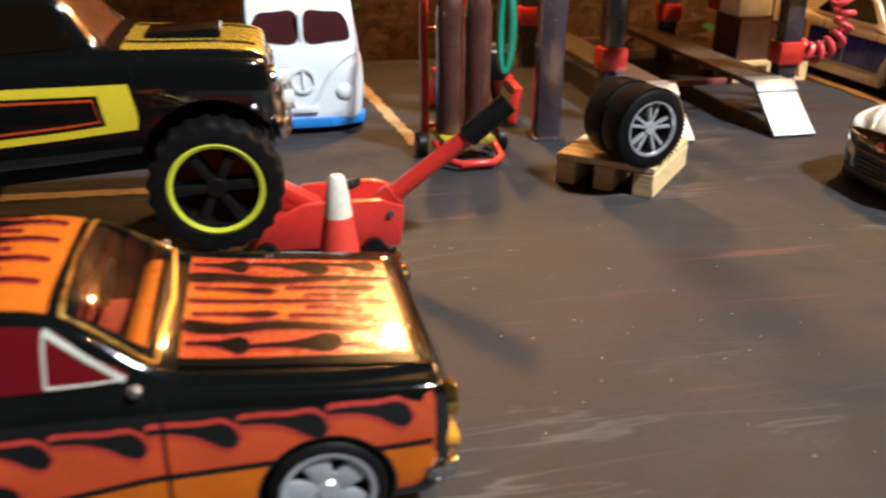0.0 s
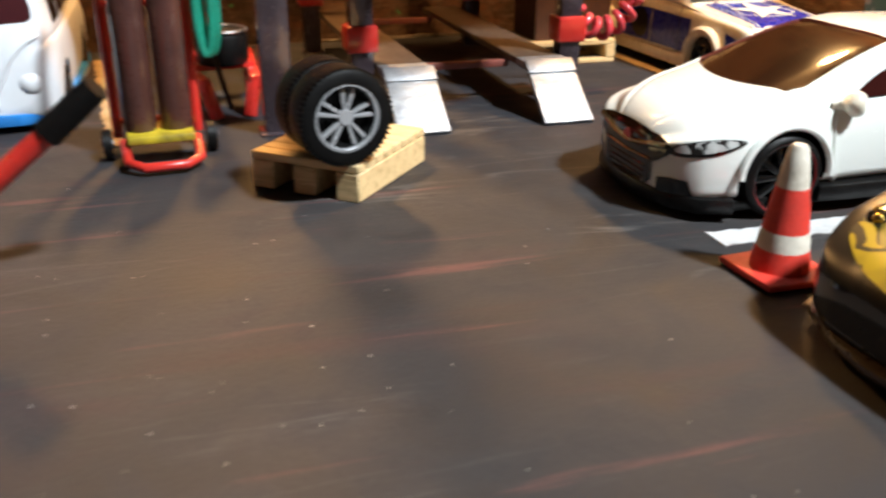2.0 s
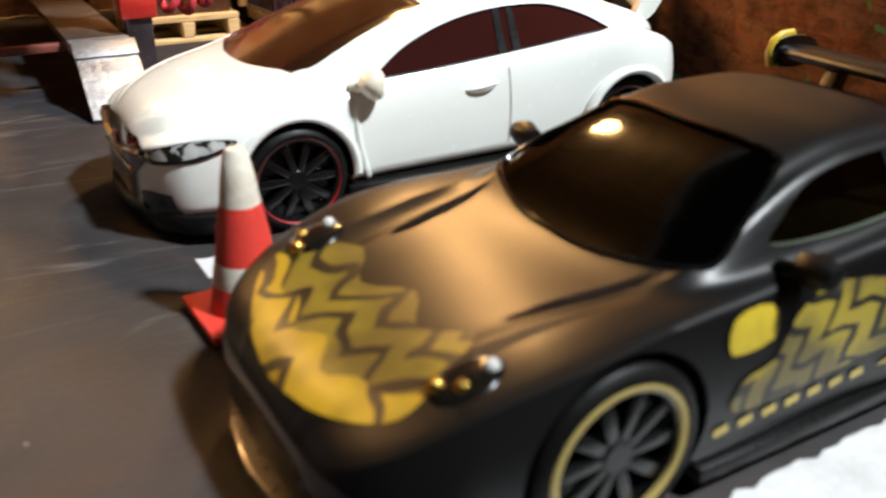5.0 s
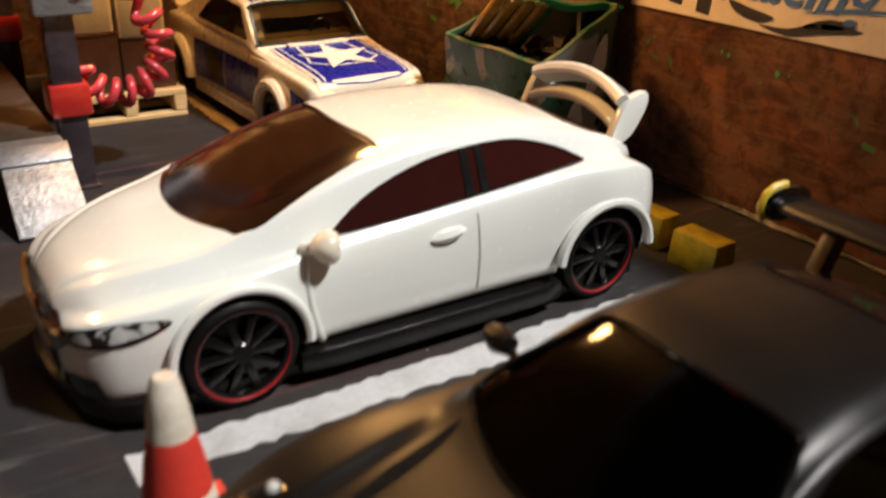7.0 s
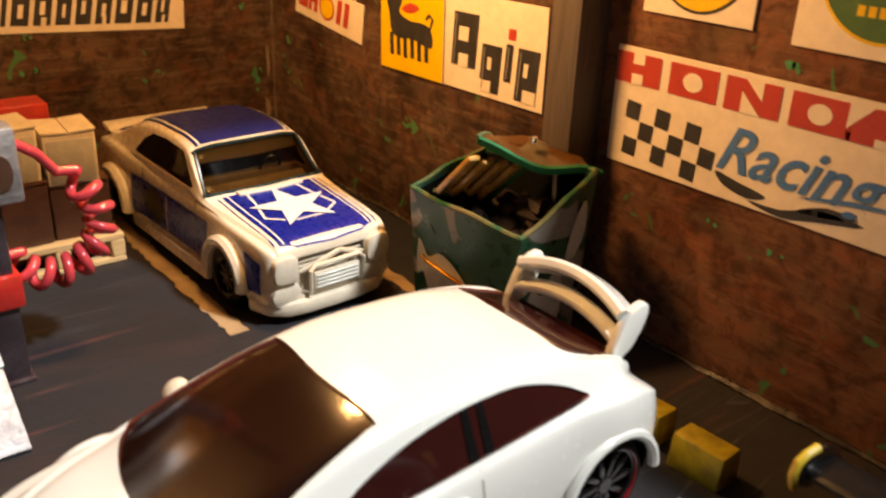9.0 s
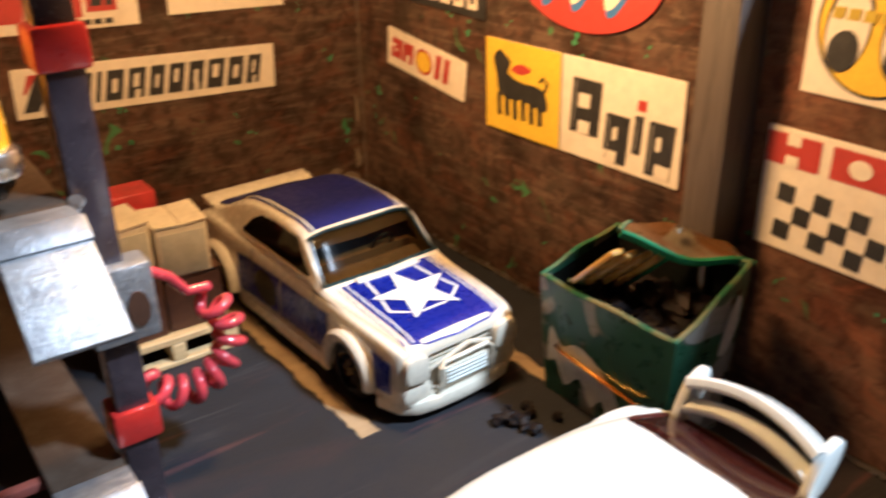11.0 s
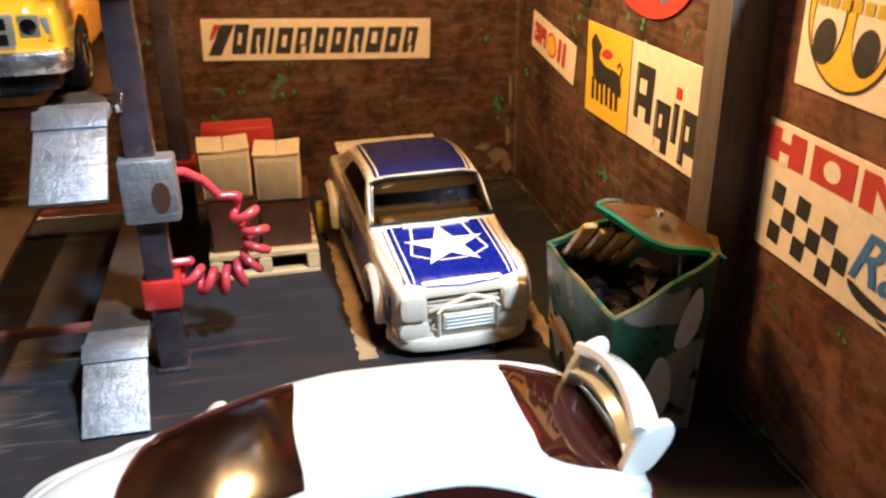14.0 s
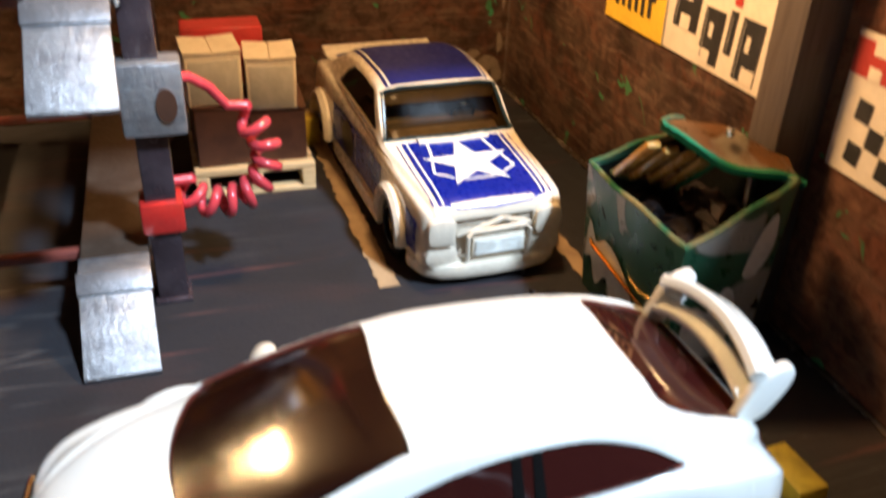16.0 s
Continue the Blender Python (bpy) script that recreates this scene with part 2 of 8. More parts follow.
def grained(name, colour, dark, along=(0.6, 6, 6), rough=0.6, scale=1.6):
    """Wood with its grain along the local axis of the small stretch."""
    mat, nt, b = nodes_of(name)
    v = coords(nt, along)
    g = noise_of(nt, v, scale, 6, 0.65, 0.8)
    nt.links.new(ramp_of(nt, g, (0.28, dark), (0.5, colour), (0.75, tuple(min(1, c * 1.25) for c in colour))), b.inputs["Base Color"])
    b.inputs["Roughness"].default_value = rough
    bump_of(nt, b, g, 0.35, 0.03)
    return mat


def shiny(name, colour, rough=0.12, scale=5, bump=0.15):
    mat, nt, b = nodes_of(name)
    v = coords(nt)
    b.inputs["Metallic"].default_value = 1.0
    n = noise_of(nt, v, scale, 5)
    nt.links.new(ramp_of(nt, n, (0.3, tuple(c * 0.75 for c in colour)), (0.7, colour)), b.inputs["Base Color"])
    nt.links.new(ramp_of(nt, n, (0.3, rough * 0.7), (0.8, min(1, rough * 1.8))), b.inputs["Roughness"])
    bump_of(nt, b, noise_of(nt, v, scale * 2.5, 3), bump, 0.02)
    return mat


def smoked(name, tint, rough=0.04, clear=0.25, ior=1.5, coat=0.6):
    """Tinted toy window plastic."""
    mat, nt, b = nodes_of(name)
    b.inputs["Base Color"].default_value = (*tint, 1)
    b.inputs["Roughness"].default_value = rough
    b.inputs["IOR"].default_value = ior
    b.inputs["Transmission Weight"].default_value = clear
    b.inputs["Coat Weight"].default_value = coat
    b.inputs["Coat Roughness"].default_value = 0.04
    return mat


def tinted(name, tint, rough=0.05, ior=1.5, wavy=0.0):
    """Thin tinted toy glazing that lets the cabin show and mirrors the lamps."""
    mat, nt, b = nodes_of(name)
    out = nt.nodes["Material Output"]
    nt.nodes.remove(b)
    clear, gloss, fres, mix = (nt.nodes.new(k) for k in ("ShaderNodeBsdfTransparent", "ShaderNodeBsdfGlossy", "ShaderNodeFresnel", "ShaderNodeMixShader"))
    v = coords(nt)
    nt.links.new(ramp_of(nt, noise_of(nt, v, 1.1, 4), (0.3, tuple(c * 0.75 for c in tint)), (0.7, tint)), clear.inputs[0])
    gloss.inputs["Roughness"].default_value = rough
    fres.inputs["IOR"].default_value = ior
    if wavy:
        n = nt.nodes.new("ShaderNodeBump")
        n.inputs["Strength"].default_value, n.inputs["Distance"].default_value = wavy, 0.05 * C
        nt.links.new(noise_of(nt, coords(nt, (0.5, 1.6, 1)), 1.4, 2), n.inputs["Height"])
        nt.links.new(n.outputs[0], gloss.inputs["Normal"])
    nt.links.new(fres.outputs[0], mix.inputs[0])
    nt.links.new(clear.outputs[0], mix.inputs[1])
    nt.links.new(gloss.outputs[0], mix.inputs[2])
    nt.links.new(mix.outputs[0], out.inputs["Surface"])
    return mat


def chipped(name, colour, chip, scale, level):
    """Glossy paint with hard-edged blots of another colour."""
    mat, nt, b = nodes_of(name)
    v = coords(nt)
    big = noise_of(nt, v, scale, 3, 0.5, 0.9)
    small = noise_of(nt, v, 6, 4)
    f = ramp_of(nt, big, (level, 0.0), (level + 0.025, 1.0))
    tone = mix_rgb(nt, ramp_of(nt, small, (0.35, 0.0), (0.7, 0.6)), colour, tuple(c * 1.9 for c in colour))
    nt.links.new(mix_rgb(nt, f, tone, mix_rgb(nt, small, chip, tuple(c * 0.7 for c in chip))), b.inputs["Base Color"])
    nt.links.new(ramp_of(nt, small, (0.3, 0.22), (0.75, 0.5)), b.inputs["Roughness"])
    bump_of(nt, b, f, 0.3, 0.03)
    return mat


def floor_paint():
    mat, nt, b = nodes_of("worn_floor_paint")
    v = coords(nt)
    big = noise_of(nt, v, 0.17, 5, 0.55, 0.6)
    mid = noise_of(nt, v, 0.75, 6, 0.62, 0.5)
    base = ramp_of(nt, big, (0.30, (0.017, 0.018, 0.022)), (0.48, (0.029, 0.0265, 0.0265)), (0.66, (0.044, 0.036, 0.033)))
    # shade put into the colour: the rear bays are darker and bluer than the yard in front
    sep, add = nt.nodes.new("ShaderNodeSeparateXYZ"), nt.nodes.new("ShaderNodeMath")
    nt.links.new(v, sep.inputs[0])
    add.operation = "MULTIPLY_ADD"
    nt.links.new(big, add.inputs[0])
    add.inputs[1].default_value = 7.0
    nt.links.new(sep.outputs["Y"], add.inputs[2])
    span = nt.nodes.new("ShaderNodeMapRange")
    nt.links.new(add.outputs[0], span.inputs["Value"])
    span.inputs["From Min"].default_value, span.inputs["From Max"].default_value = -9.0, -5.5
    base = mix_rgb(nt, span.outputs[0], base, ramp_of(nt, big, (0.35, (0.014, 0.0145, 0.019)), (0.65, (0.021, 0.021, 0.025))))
    st = coords(nt, (0.35, 2.6, 1), (0, 0, radians(14)))
    streak = noise_of(nt, st, 0.9, 7, 0.7, 0.9)
    c = mix_rgb(nt, ramp_of(nt, streak, (0.58, 0.0), (0.74, 0.20)), base, (0.14, 0.127, 0.118))
    rusty = noise_of(nt, coords(nt, (0.5, 1.8, 1), (0, 0, radians(20))), 0.42, 5, 0.6, 0.7)
    c = mix_rgb(nt, ramp_of(nt, rusty, (0.54, 0.0), (0.74, 0.55)), c, (0.060, 0.027, 0.025))
    thin = noise_of(nt, coords(nt, (0.22, 3.5, 1), (0, 0, radians(24))), 0.8, 4, 0.6, 0.4)
    c = mix_rgb(nt, ramp_of(nt, thin, (0.62, 0.0), (0.70, 0.55)), c, (0.15, 0.055, 0.050))
    c = mix_rgb(nt, ramp_of(nt, mid, (0.34, 0.55), (0.52, 0.0)), c, (0.015, 0.0145, 0.016))
    hair = noise_of(nt, coords(nt, (0.16, 1.5, 1), (0, 0, radians(-8))), 1.1, 3, 0.5, 0.6)
    some = ramp_of(nt, noise_of(nt, coords(nt, (0.4, 0.8, 1)), 0.30, 3), (0.50, 0.0), (0.60, 1.0))
    lines = mix_rgb(nt, ramp_of(nt, hair, (0.487, 0.0), (0.499, 0.6), (0.511, 0.0)), (0.0, 0.0, 0.0), some)
    c = mix_rgb(nt, lines, c, (0.14, 0.13, 0.12))
    grain = noise_of(nt, v, 14, 3)
    c = mix_rgb(nt, ramp_of(nt, grain, (0.3, 0.25), (0.7, 0.0)), c, (0.013, 0.012, 0.012))
    nt.links.new(c, b.inputs["Base Color"])
    nt.links.new(ramp_of(nt, mid, (0.3, 0.60), (0.7, 0.85)), b.inputs["Roughness"])
    b.inputs["Specular IOR Level"].default_value = 0.36
    add = nt.nodes.new("ShaderNodeMath")
    add.operation = "MULTIPLY_ADD"
    nt.links.new(streak, add.inputs[0])
    add.inputs[1].default_value = 0.7
    nt.links.new(grain, add.inputs[2])
    bump_of(nt, b, add.outputs[0], 0.22, 0.035)
    return mat


def wall_paper(name, base, dark, light, spots=(0.06, 0.22, 0.08)):
    """Brown board printed like old brick and wood, with flecks of green."""
    mat, nt, b = nodes_of(name)
    v = coords(nt)
    st = coords(nt, (0.35, 3.2, 1))
    grain = noise_of(nt, st, 2.2, 8, 0.72, 0.5)
    big = noise_of(nt, v, 0.55, 6, 0.62, 0.3)
    c = ramp_of(nt, big, (0.36, tuple(x * 0.7 for x in dark)), (0.5, base), (0.66, tuple(x * 1.45 for x in base)))
    c = mix_rgb(nt, ramp_of(nt, grain, (0.48, 0.0), (0.70, 0.55)), c, light)
    patch = noise_of(nt, coords(nt, (0.7, 1.3, 1)), 1.25, 6, 0.68, 0.9)
    c = mix_rgb(nt, ramp_of(nt, patch, (0.50, 0.0), (0.62, 0.6)), c, tuple(x * k for x, k in zip(base, (1.5, 1.0, 0.8))))
    c = mix_rgb(nt, ramp_of(nt, patch, (0.34, 0.65), (0.45, 0.0)), c, tuple(x * k for x, k in zip(base, (0.75, 0.95, 0.95))))
    mott = noise_of(nt, v, 3.5, 5, 0.65, 0.6)
    c = mix_rgb(nt, ramp_of(nt, mott, (0.36, 0.7), (0.54, 0.0)), c, tuple(x * 0.7 for x in dark))
    fleck = noise_of(nt, v, 1.55, 2, 0.4, 1.2)
    c = mix_rgb(nt, ramp_of(nt, fleck, (0.695, 0.0), (0.72, 0.75)), c, spots)
    nt.links.new(c, b.inputs["Base Color"])
    nt.links.new(ramp_of(nt, mott, (0.35, 0.60), (0.65, 0.85)), b.inputs["Roughness"])
    b.inputs["Specular IOR Level"].default_value = 0.10
    bump_of(nt, b, grain, 0.26, 0.04)
    return mat


def foil():
    mat, nt, b = nodes_of("brushed_foil")
    g = noise_of(nt, coords(nt, (0.5, 5, 5)), 2.2, 6, 0.7)
    w = noise_of(nt, coords(nt, (1.2, 1.6, 1.6)), 2.2, 5, 0.6, 0.5)
    fine = noise_of(nt, coords(nt, (2.4, 1.8, 1.8)), 4.5, 5, 0.65, 0.6)
    c = ramp_of(nt, g, (0.3, (0.34, 0.355, 0.375)), (0.7, (0.47, 0.485, 0.505)))
    c = mix_rgb(nt, ramp_of(nt, w, (0.42, 0.0), (0.66, 0.6)), c, (0.20, 0.205, 0.215))
    nt.links.new(c, b.inputs["Base Color"])
    b.inputs["Metallic"].default_value = 0.75
    nt.links.new(ramp_of(nt, fine, (0.3, 0.34), (0.7, 0.58)), b.inputs["Roughness"])
    add = nt.nodes.new("ShaderNodeMath")
    nt.links.new(g, add.inputs[0])
    nt.links.new(fine, add.inputs[1])
    bump_of(nt, b, add.outputs[0], 0.45, 0.04)
    return mat


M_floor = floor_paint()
M_wall = wall_paper("printed_brown_board", (0.086, 0.049, 0.032), (0.032, 0.017, 0.012), (0.25, 0.165, 0.11))
M_wall2 = wall_paper("printed_reddish_board", (0.15, 0.072, 0.042), (0.075, 0.03, 0.018), (0.30, 0.15, 0.085))
M_wood_post = grained("dark_stained_post", (0.090, 0.068, 0.056), (0.05, 0.036, 0.03), (6, 6, 0.5))
M_card = worn("cream_card", (0.78, 0.70, 0.54), (0.68, 0.59, 0.43), 0.7, 0.4, 1.2, bump=0.12)
M_grey_card = worn("greyish_card", (0.50, 0.48, 0.40), (0.40, 0.38, 0.31), 0.7, 0.45, 1.5, bump=0.15)
M_sign = worn("printed_sign_card", (0.80, 0.70, 0.56), (0.74, 0.63, 0.48), 0.45, 0.35, 0.8, bump=0.05)
M_black_ink = worn("black_ink", (0.022, 0.021, 0.02), (0.04, 0.036, 0.033), 0.5, 0.4, 4, bump=0.05)
M_red_ink = worn("red_ink", (0.48, 0.045, 0.03), (0.40, 0.04, 0.025), 0.5, 0.4, 3, bump=0.05)
M_blue_ink = worn("blue_ink", (0.05, 0.16, 0.42), (0.07, 0.19, 0.45), 0.5, 0.4, 3, bump=0.05)
M_yellow_ink = worn("yellow_ink", (0.82, 0.52, 0.02), (0.75, 0.46, 0.02), 0.45, 0.4, 2, bump=0.05)
M_grey_ink = worn("grey_ink", (0.30, 0.27, 0.24), (0.36, 0.33, 0.29), 0.5, 0.4, 3, bump=0.05)
M_green_ink = worn("green_ink", (0.05, 0.13, 0.04), (0.07, 0.17, 0.05), 0.5, 0.4, 3, bump=0.05)
M_green_fleck = worn("green_paint_fleck", (0.05, 0.26, 0.10), (0.03, 0.16, 0.06), 0.6, 0.4, 5, bump=0.3)
M_white = paint("white_enamel", (0.77, 0.80, 0.76), 0.22, 0.8, 0.008, orange=0.0)
M_cream = paint("cream_white_enamel", (0.73, 0.67, 0.54), 0.26, 0.45, 0.02, orange=0.0)
M_blue = paint("royal_blue_enamel", (0.005, 0.016, 0.28), 0.28, 0.0, 0.08, metal=0.2)
# darker copy of the royal blue: shade on roof and boot put into colour
M_blue_shaded = paint("dull_shaded_blue_enamel", (0.005, 0.010, 0.13), 0.46, 0.0, 0.12)
M_black = paint("gloss_black_enamel", (0.0032, 0.0038, 0.0036), 0.10, 0.9, 0.1)
M_satin = paint("satin_black_enamel", (0.0045, 0.0044, 0.0044), 0.36, 0.0, 0.05, orange=0.0, spec=0.27, vary=0.1)
M_tampo_yellow = worn("printed_yellow", (0.55, 0.40, 0.03), (0.42, 0.30, 0.03), 0.4, 0.4, 3, bump=0.05, coat=0.4)
M_orange = paint("flame_orange", (0.56, 0.120, 0.010), 0.30, 0.0, 0.15, orange=0.08, spec=0.3)
M_flame_red = paint("flame_red", (0.50, 0.060, 0.016), 0.25, 0.5, 0.12)
M_side_yellow = worn("yellow_side_print", (0.62, 0.47, 0.025), (0.54, 0.40, 0.025), 0.4, 0.3, 3, bump=0.05, coat=0.4)
M_lime = worn("lime_print", (0.52, 0.54, 0.03), (0.44, 0.45, 0.03), 0.4, 0.3, 3, bump=0.05, coat=0.4)
M_gold = shiny("gold_plating", (0.86, 0.53, 0.12), 0.14)
M_dull_gold = shiny("rubbed_gold_trim", (0.60, 0.36, 0.10), 0.34, 6, 0.5)
M_chrome = shiny("vacuum_chrome", (0.82, 0.82, 0.80), 0.12)
M_dull_metal = shiny("dull_grey_metal", (0.30, 0.30, 0.31), 0.38)
M_foil = foil()
M_foil_dull = worn("dull_grey_foil", (0.20, 0.205, 0.22), (0.30, 0.305, 0.32), 0.42, 0.45, 2.5, metal=0.6, bump=0.5)
M_rubber = worn("black_rubber", (0.0038, 0.0036, 0.0036), (0.007, 0.0065, 0.006), 0.45, 0.4, 4, bump=0.1, spec=0.18)
M_plastic = worn("black_plastic", (0.005, 0.005, 0.005), (0.008, 0.0075, 0.0075), 0.3, 0.4, 3, bump=0.05, spec=0.25)
M_rim_grey = shiny("grey_rim", (0.42, 0.42, 0.43), 0.3)
M_rim_black = paint("black_rim", (0.005, 0.005, 0.005), 0.2, 0.15, spec=0.3)
M_rim_red = paint("red_rim_line", (0.36, 0.014, 0.018), 0.35, 0.3)
M_rim_gold = paint("dull_gold_rim_line", (0.42, 0.32, 0.10), 0.4, 0.3)
M_smoke_red = smoked("smoked_red_window", (0.030, 0.0065, 0.0055), 0.07, 0.0)
M_screen = smoked("amber_brown_screen", (0.011, 0.0032, 0.0020), 0.13, 0.0, 2.3, 0.0)
M_lamp_lens = chipped("silvery_lamp_lens", (0.36, 0.37, 0.36), (0.012, 0.011, 0.010), 7.0, 0.50)
M_glass_dark = tinted("dark_green_tinted_glazing", (0.16, 0.15, 0.10), 0.06, 1.5, 0.3)
M_glass_clear = tinted("brownish_clear_glazing", (0.62, 0.52, 0.34), 0.14, 1.09, 0.1)
M_cabin_red = worn("dark_red_cabin_plastic", (0.22, 0.050, 0.032), (0.15, 0.034, 0.022), 0.35, 0.4, 2, bump=0.1, coat=0.3)
# chrome tinted gold so the grille's amber reflections sit in the colour
M_trim_gold = shiny("gold_tinted_trim", (0.55, 0.43, 0.28), 0.16)
M_slot = worn("dull_black_slot", (0.004, 0.004, 0.004), (0.006, 0.0055, 0.005), 0.85, 0.4, 3, bump=0.05, spec=0.1)
# brown base colour paints a warm sheen onto the coupe's dark splitter
M_splitter = paint("sheen_brown_lip", (0.030, 0.020, 0.012), 0.30, 0.2, 0.1)
M_lamp_dark = paint("dark_lamp_plastic", (0.006, 0.005, 0.004), 0.16, 0.0, 0.05, orange=0.0, spec=0.35)
M_glass_coupe = tinted("smoky_amber_glazing", (0.20, 0.16, 0.10), 0.10, 1.42, 0.12)
M_seat_green = worn("dull_green_cabin_plastic", (0.06, 0.075, 0.05), (0.04, 0.05, 0.03), 0.5, 0.4, 2, bump=0.1)
M_strut = worn("rubbed_brown_strut_paint", (0.10, 0.06, 0.025), (0.03, 0.02, 0.012), 0.4, 0.5, 3, bump=0.1)
# darker copy of the cream: shade in the saloon's recesses as colour
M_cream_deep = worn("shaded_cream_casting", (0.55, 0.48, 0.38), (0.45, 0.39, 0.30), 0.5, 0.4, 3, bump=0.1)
M_seal = paint("dark_teal_seal", (0.012, 0.035, 0.040), 0.3, 0.3, 0.1)
M_cabin_brown = worn("brown_cabin_plastic", (0.19, 0.13, 0.068), (0.11, 0.076, 0.042), 0.35, 0.4, 2, bump=0.1, coat=0.3)
M_grille = paint("black_grille_plastic", (0.004, 0.0038, 0.0036), 0.12, 0.5, 0.05, orange=0.0, spec=0.5)
M_rear_dark = smoked("dull_dark_window", (0.007, 0.006, 0.006), 0.55, 0.0, 1.3, 0.0)
M_smoke = smoked("smoked_black_window", (0.006, 0.006, 0.006), 0.05, 0.05)
M_smoke_amber = smoked("smoked_amber_window", (0.006, 0.0035, 0.002), 0.05, 0.04, 1.33, 0.25)


def zigzag_print(name, a, b, line, zig, row, thick, turn=(0, 0, 0)):
    """Printed ornament: rows of zigzag lines across the car, zig and row apart in centimetres."""
    mat, nt, p = nodes_of(name)
    v = coords(nt, turn=turn)

    def wave(vec, direction, period):
        w = nt.nodes.new("ShaderNodeTexWave")
        w.wave_type, w.bands_direction, w.wave_profile = "BANDS", direction, "TRI"
        w.inputs["Scale"].default_value = 2 * math.pi / 20 / period
        nt.links.new(vec, w.inputs["Vector"])
        return w.outputs["Fac"]

    def shifted(vec, fac, way):
        n = nt.nodes.new("ShaderNodeVectorMath")
        n.operation = "MULTIPLY_ADD"
        nt.links.new(fac, n.inputs[0])
        n.inputs[1].default_value = way
        nt.links.new(vec, n.inputs[2])
        return n.outputs[0]

    soft = nt.nodes.new("ShaderNodeTexNoise")
    soft.inputs["Scale"].default_value = 1.3
    nt.links.new(v, soft.inputs["Vector"])
    bent = shifted(v, soft.outputs[1], (0.55, 0.55, 0.0))
    rows = wave(shifted(bent, wave(bent, "Y", zig), (0.24, 0, 0)), "X", row)
    tone = mix_rgb(nt, ramp_of(nt, noise_of(nt, v, 1.7, 2), (0.42, 0.0), (0.58, 1.0)), a, b)
    rim = ramp_of(nt, rows, (thick * 0.75, 1.0), (thick, 0.0))
    nt.links.new(mix_rgb(nt, rim, tone, line), p.inputs["Base Color"])
    p.inputs["Roughness"].default_value = 0.4
    return mat


M_nose_yellow = zigzag_print("yellow_nose_print", (0.37, 0.24, 0.008), (0.20, 0.13, 0.010), (0.012, 0.009, 0.005), 0.62, 0.40, 0.24)
M_door_print = zigzag_print("olive_door_print", (0.34, 0.26, 0.03), (0.13, 0.10, 0.03), (0.012, 0.011, 0.009), 0.42, 0.30, 0.34, (radians(-90), 0, radians(35)))
M_nose_olive = zigzag_print("olive_nose_print", (0.16, 0.115, 0.010), (0.085, 0.060, 0.008), (0.004, 0.0035, 0.003), 0.50, 0.32, 0.38)
M_spare_rim = paint("bright_silver_rim", (0.60, 0.61, 0.63), 0.22, 0.4, 0.1, metal=0.6)
M_lens = smoked("clear_lens", (0.75, 0.75, 0.72), 0.05, 0.3)
M_dull_lens = smoked("grey_lens", (0.28, 0.28, 0.27), 0.08, 0.2)
M_amber = paint("amber_lens", (0.75, 0.28, 0.03), 0.15, 0.9)
M_red = worn("red_tool_paint", (0.55, 0.028, 0.020), (0.42, 0.022, 0.018), 0.3, 0.4, 2, bump=0.1, coat=0.5)
M_red_dull = worn("dull_red_paint", (0.50, 0.035, 0.03), (0.36, 0.025, 0.022), 0.5, 0.45, 2.5, bump=0.15)
M_pallet = grained("pale_pallet_wood", (0.62, 0.46, 0.24), (0.40, 0.27, 0.12), (0.6, 5, 5))
M_brown_box = worn("dark_brown_card", (0.085, 0.035, 0.018), (0.055, 0.022, 0.012), 0.5, 0.45, 3, bump=0.2)
M_steel_post = worn("painted_grey_steel", (0.058, 0.042, 0.050), (0.105, 0.080, 0.092), 0.24, 0.45, 1.3, metal=0.3, bump=0.4, coat=0.5)
M_rail = worn("brownish_steel_rail", (0.095, 0.062, 0.042), (0.13, 0.094, 0.068), 0.4, 0.5, 2.0, metal=0.45, bump=0.15)
M_crossbar = worn("reddish_brown_crossbar", (0.22, 0.06, 0.045), (0.16, 0.07, 0.06), 0.4, 0.5, 3, metal=0.1, bump=0.15)
M_hose = paint("pinkish_red_hose", (0.62, 0.06, 0.075), 0.22, 0.7, 0.1)
M_tape_white = worn("torn_white_tape", (0.58, 0.58, 0.58), (0.44, 0.43, 0.42), 0.6, 0.35, 2.0, bump=0.2)
M_tape_tan = worn("dirty_tan_tape", (0.38, 0.27, 0.15), (0.26, 0.18, 0.10), 0.6, 0.45, 2.0, bump=0.25)
M_filler = worn("stained_wall_filler", (0.15, 0.10, 0.065), (0.07, 0.045, 0.03), 0.5, 0.5, 1.2, bump=0.3)
# pale blots put greyish highlights into the dark glue's colour
M_glue = worn("dark_glossy_glue", (0.050, 0.036, 0.026), (0.26, 0.21, 0.16), 0.25, 0.3, 1.0, bump=0.4, coat=0.4)
M_van_yellow = paint("orange_yellow_enamel", (0.80, 0.40, 0.015), 0.22, 0.8, 0.05)
M_yellow = worn("yellow_block_paint", (0.50, 0.38, 0.02), (0.12, 0.09, 0.015), 0.5, 0.45, 1.6, bump=0.2)
M_cone_red = worn("orange_red_cone_paint", (0.70, 0.045, 0.028), (0.56, 0.04, 0.026), 0.55, 0.45, 2.5, bump=0.25)
M_cone_white = worn("grubby_white_cone_paint", (0.72, 0.66, 0.56), (0.55, 0.48, 0.38), 0.6, 0.45, 3, bump=0.25)
M_green = chipped("chipped_green_paint", (0.011, 0.046, 0.025), (0.22, 0.21, 0.18), 0.8, 0.55)
M_green_edge = paint("bright_green_paint", (0.02, 0.18, 0.08), 0.75, 0.0, 0.2, spec=0.15)
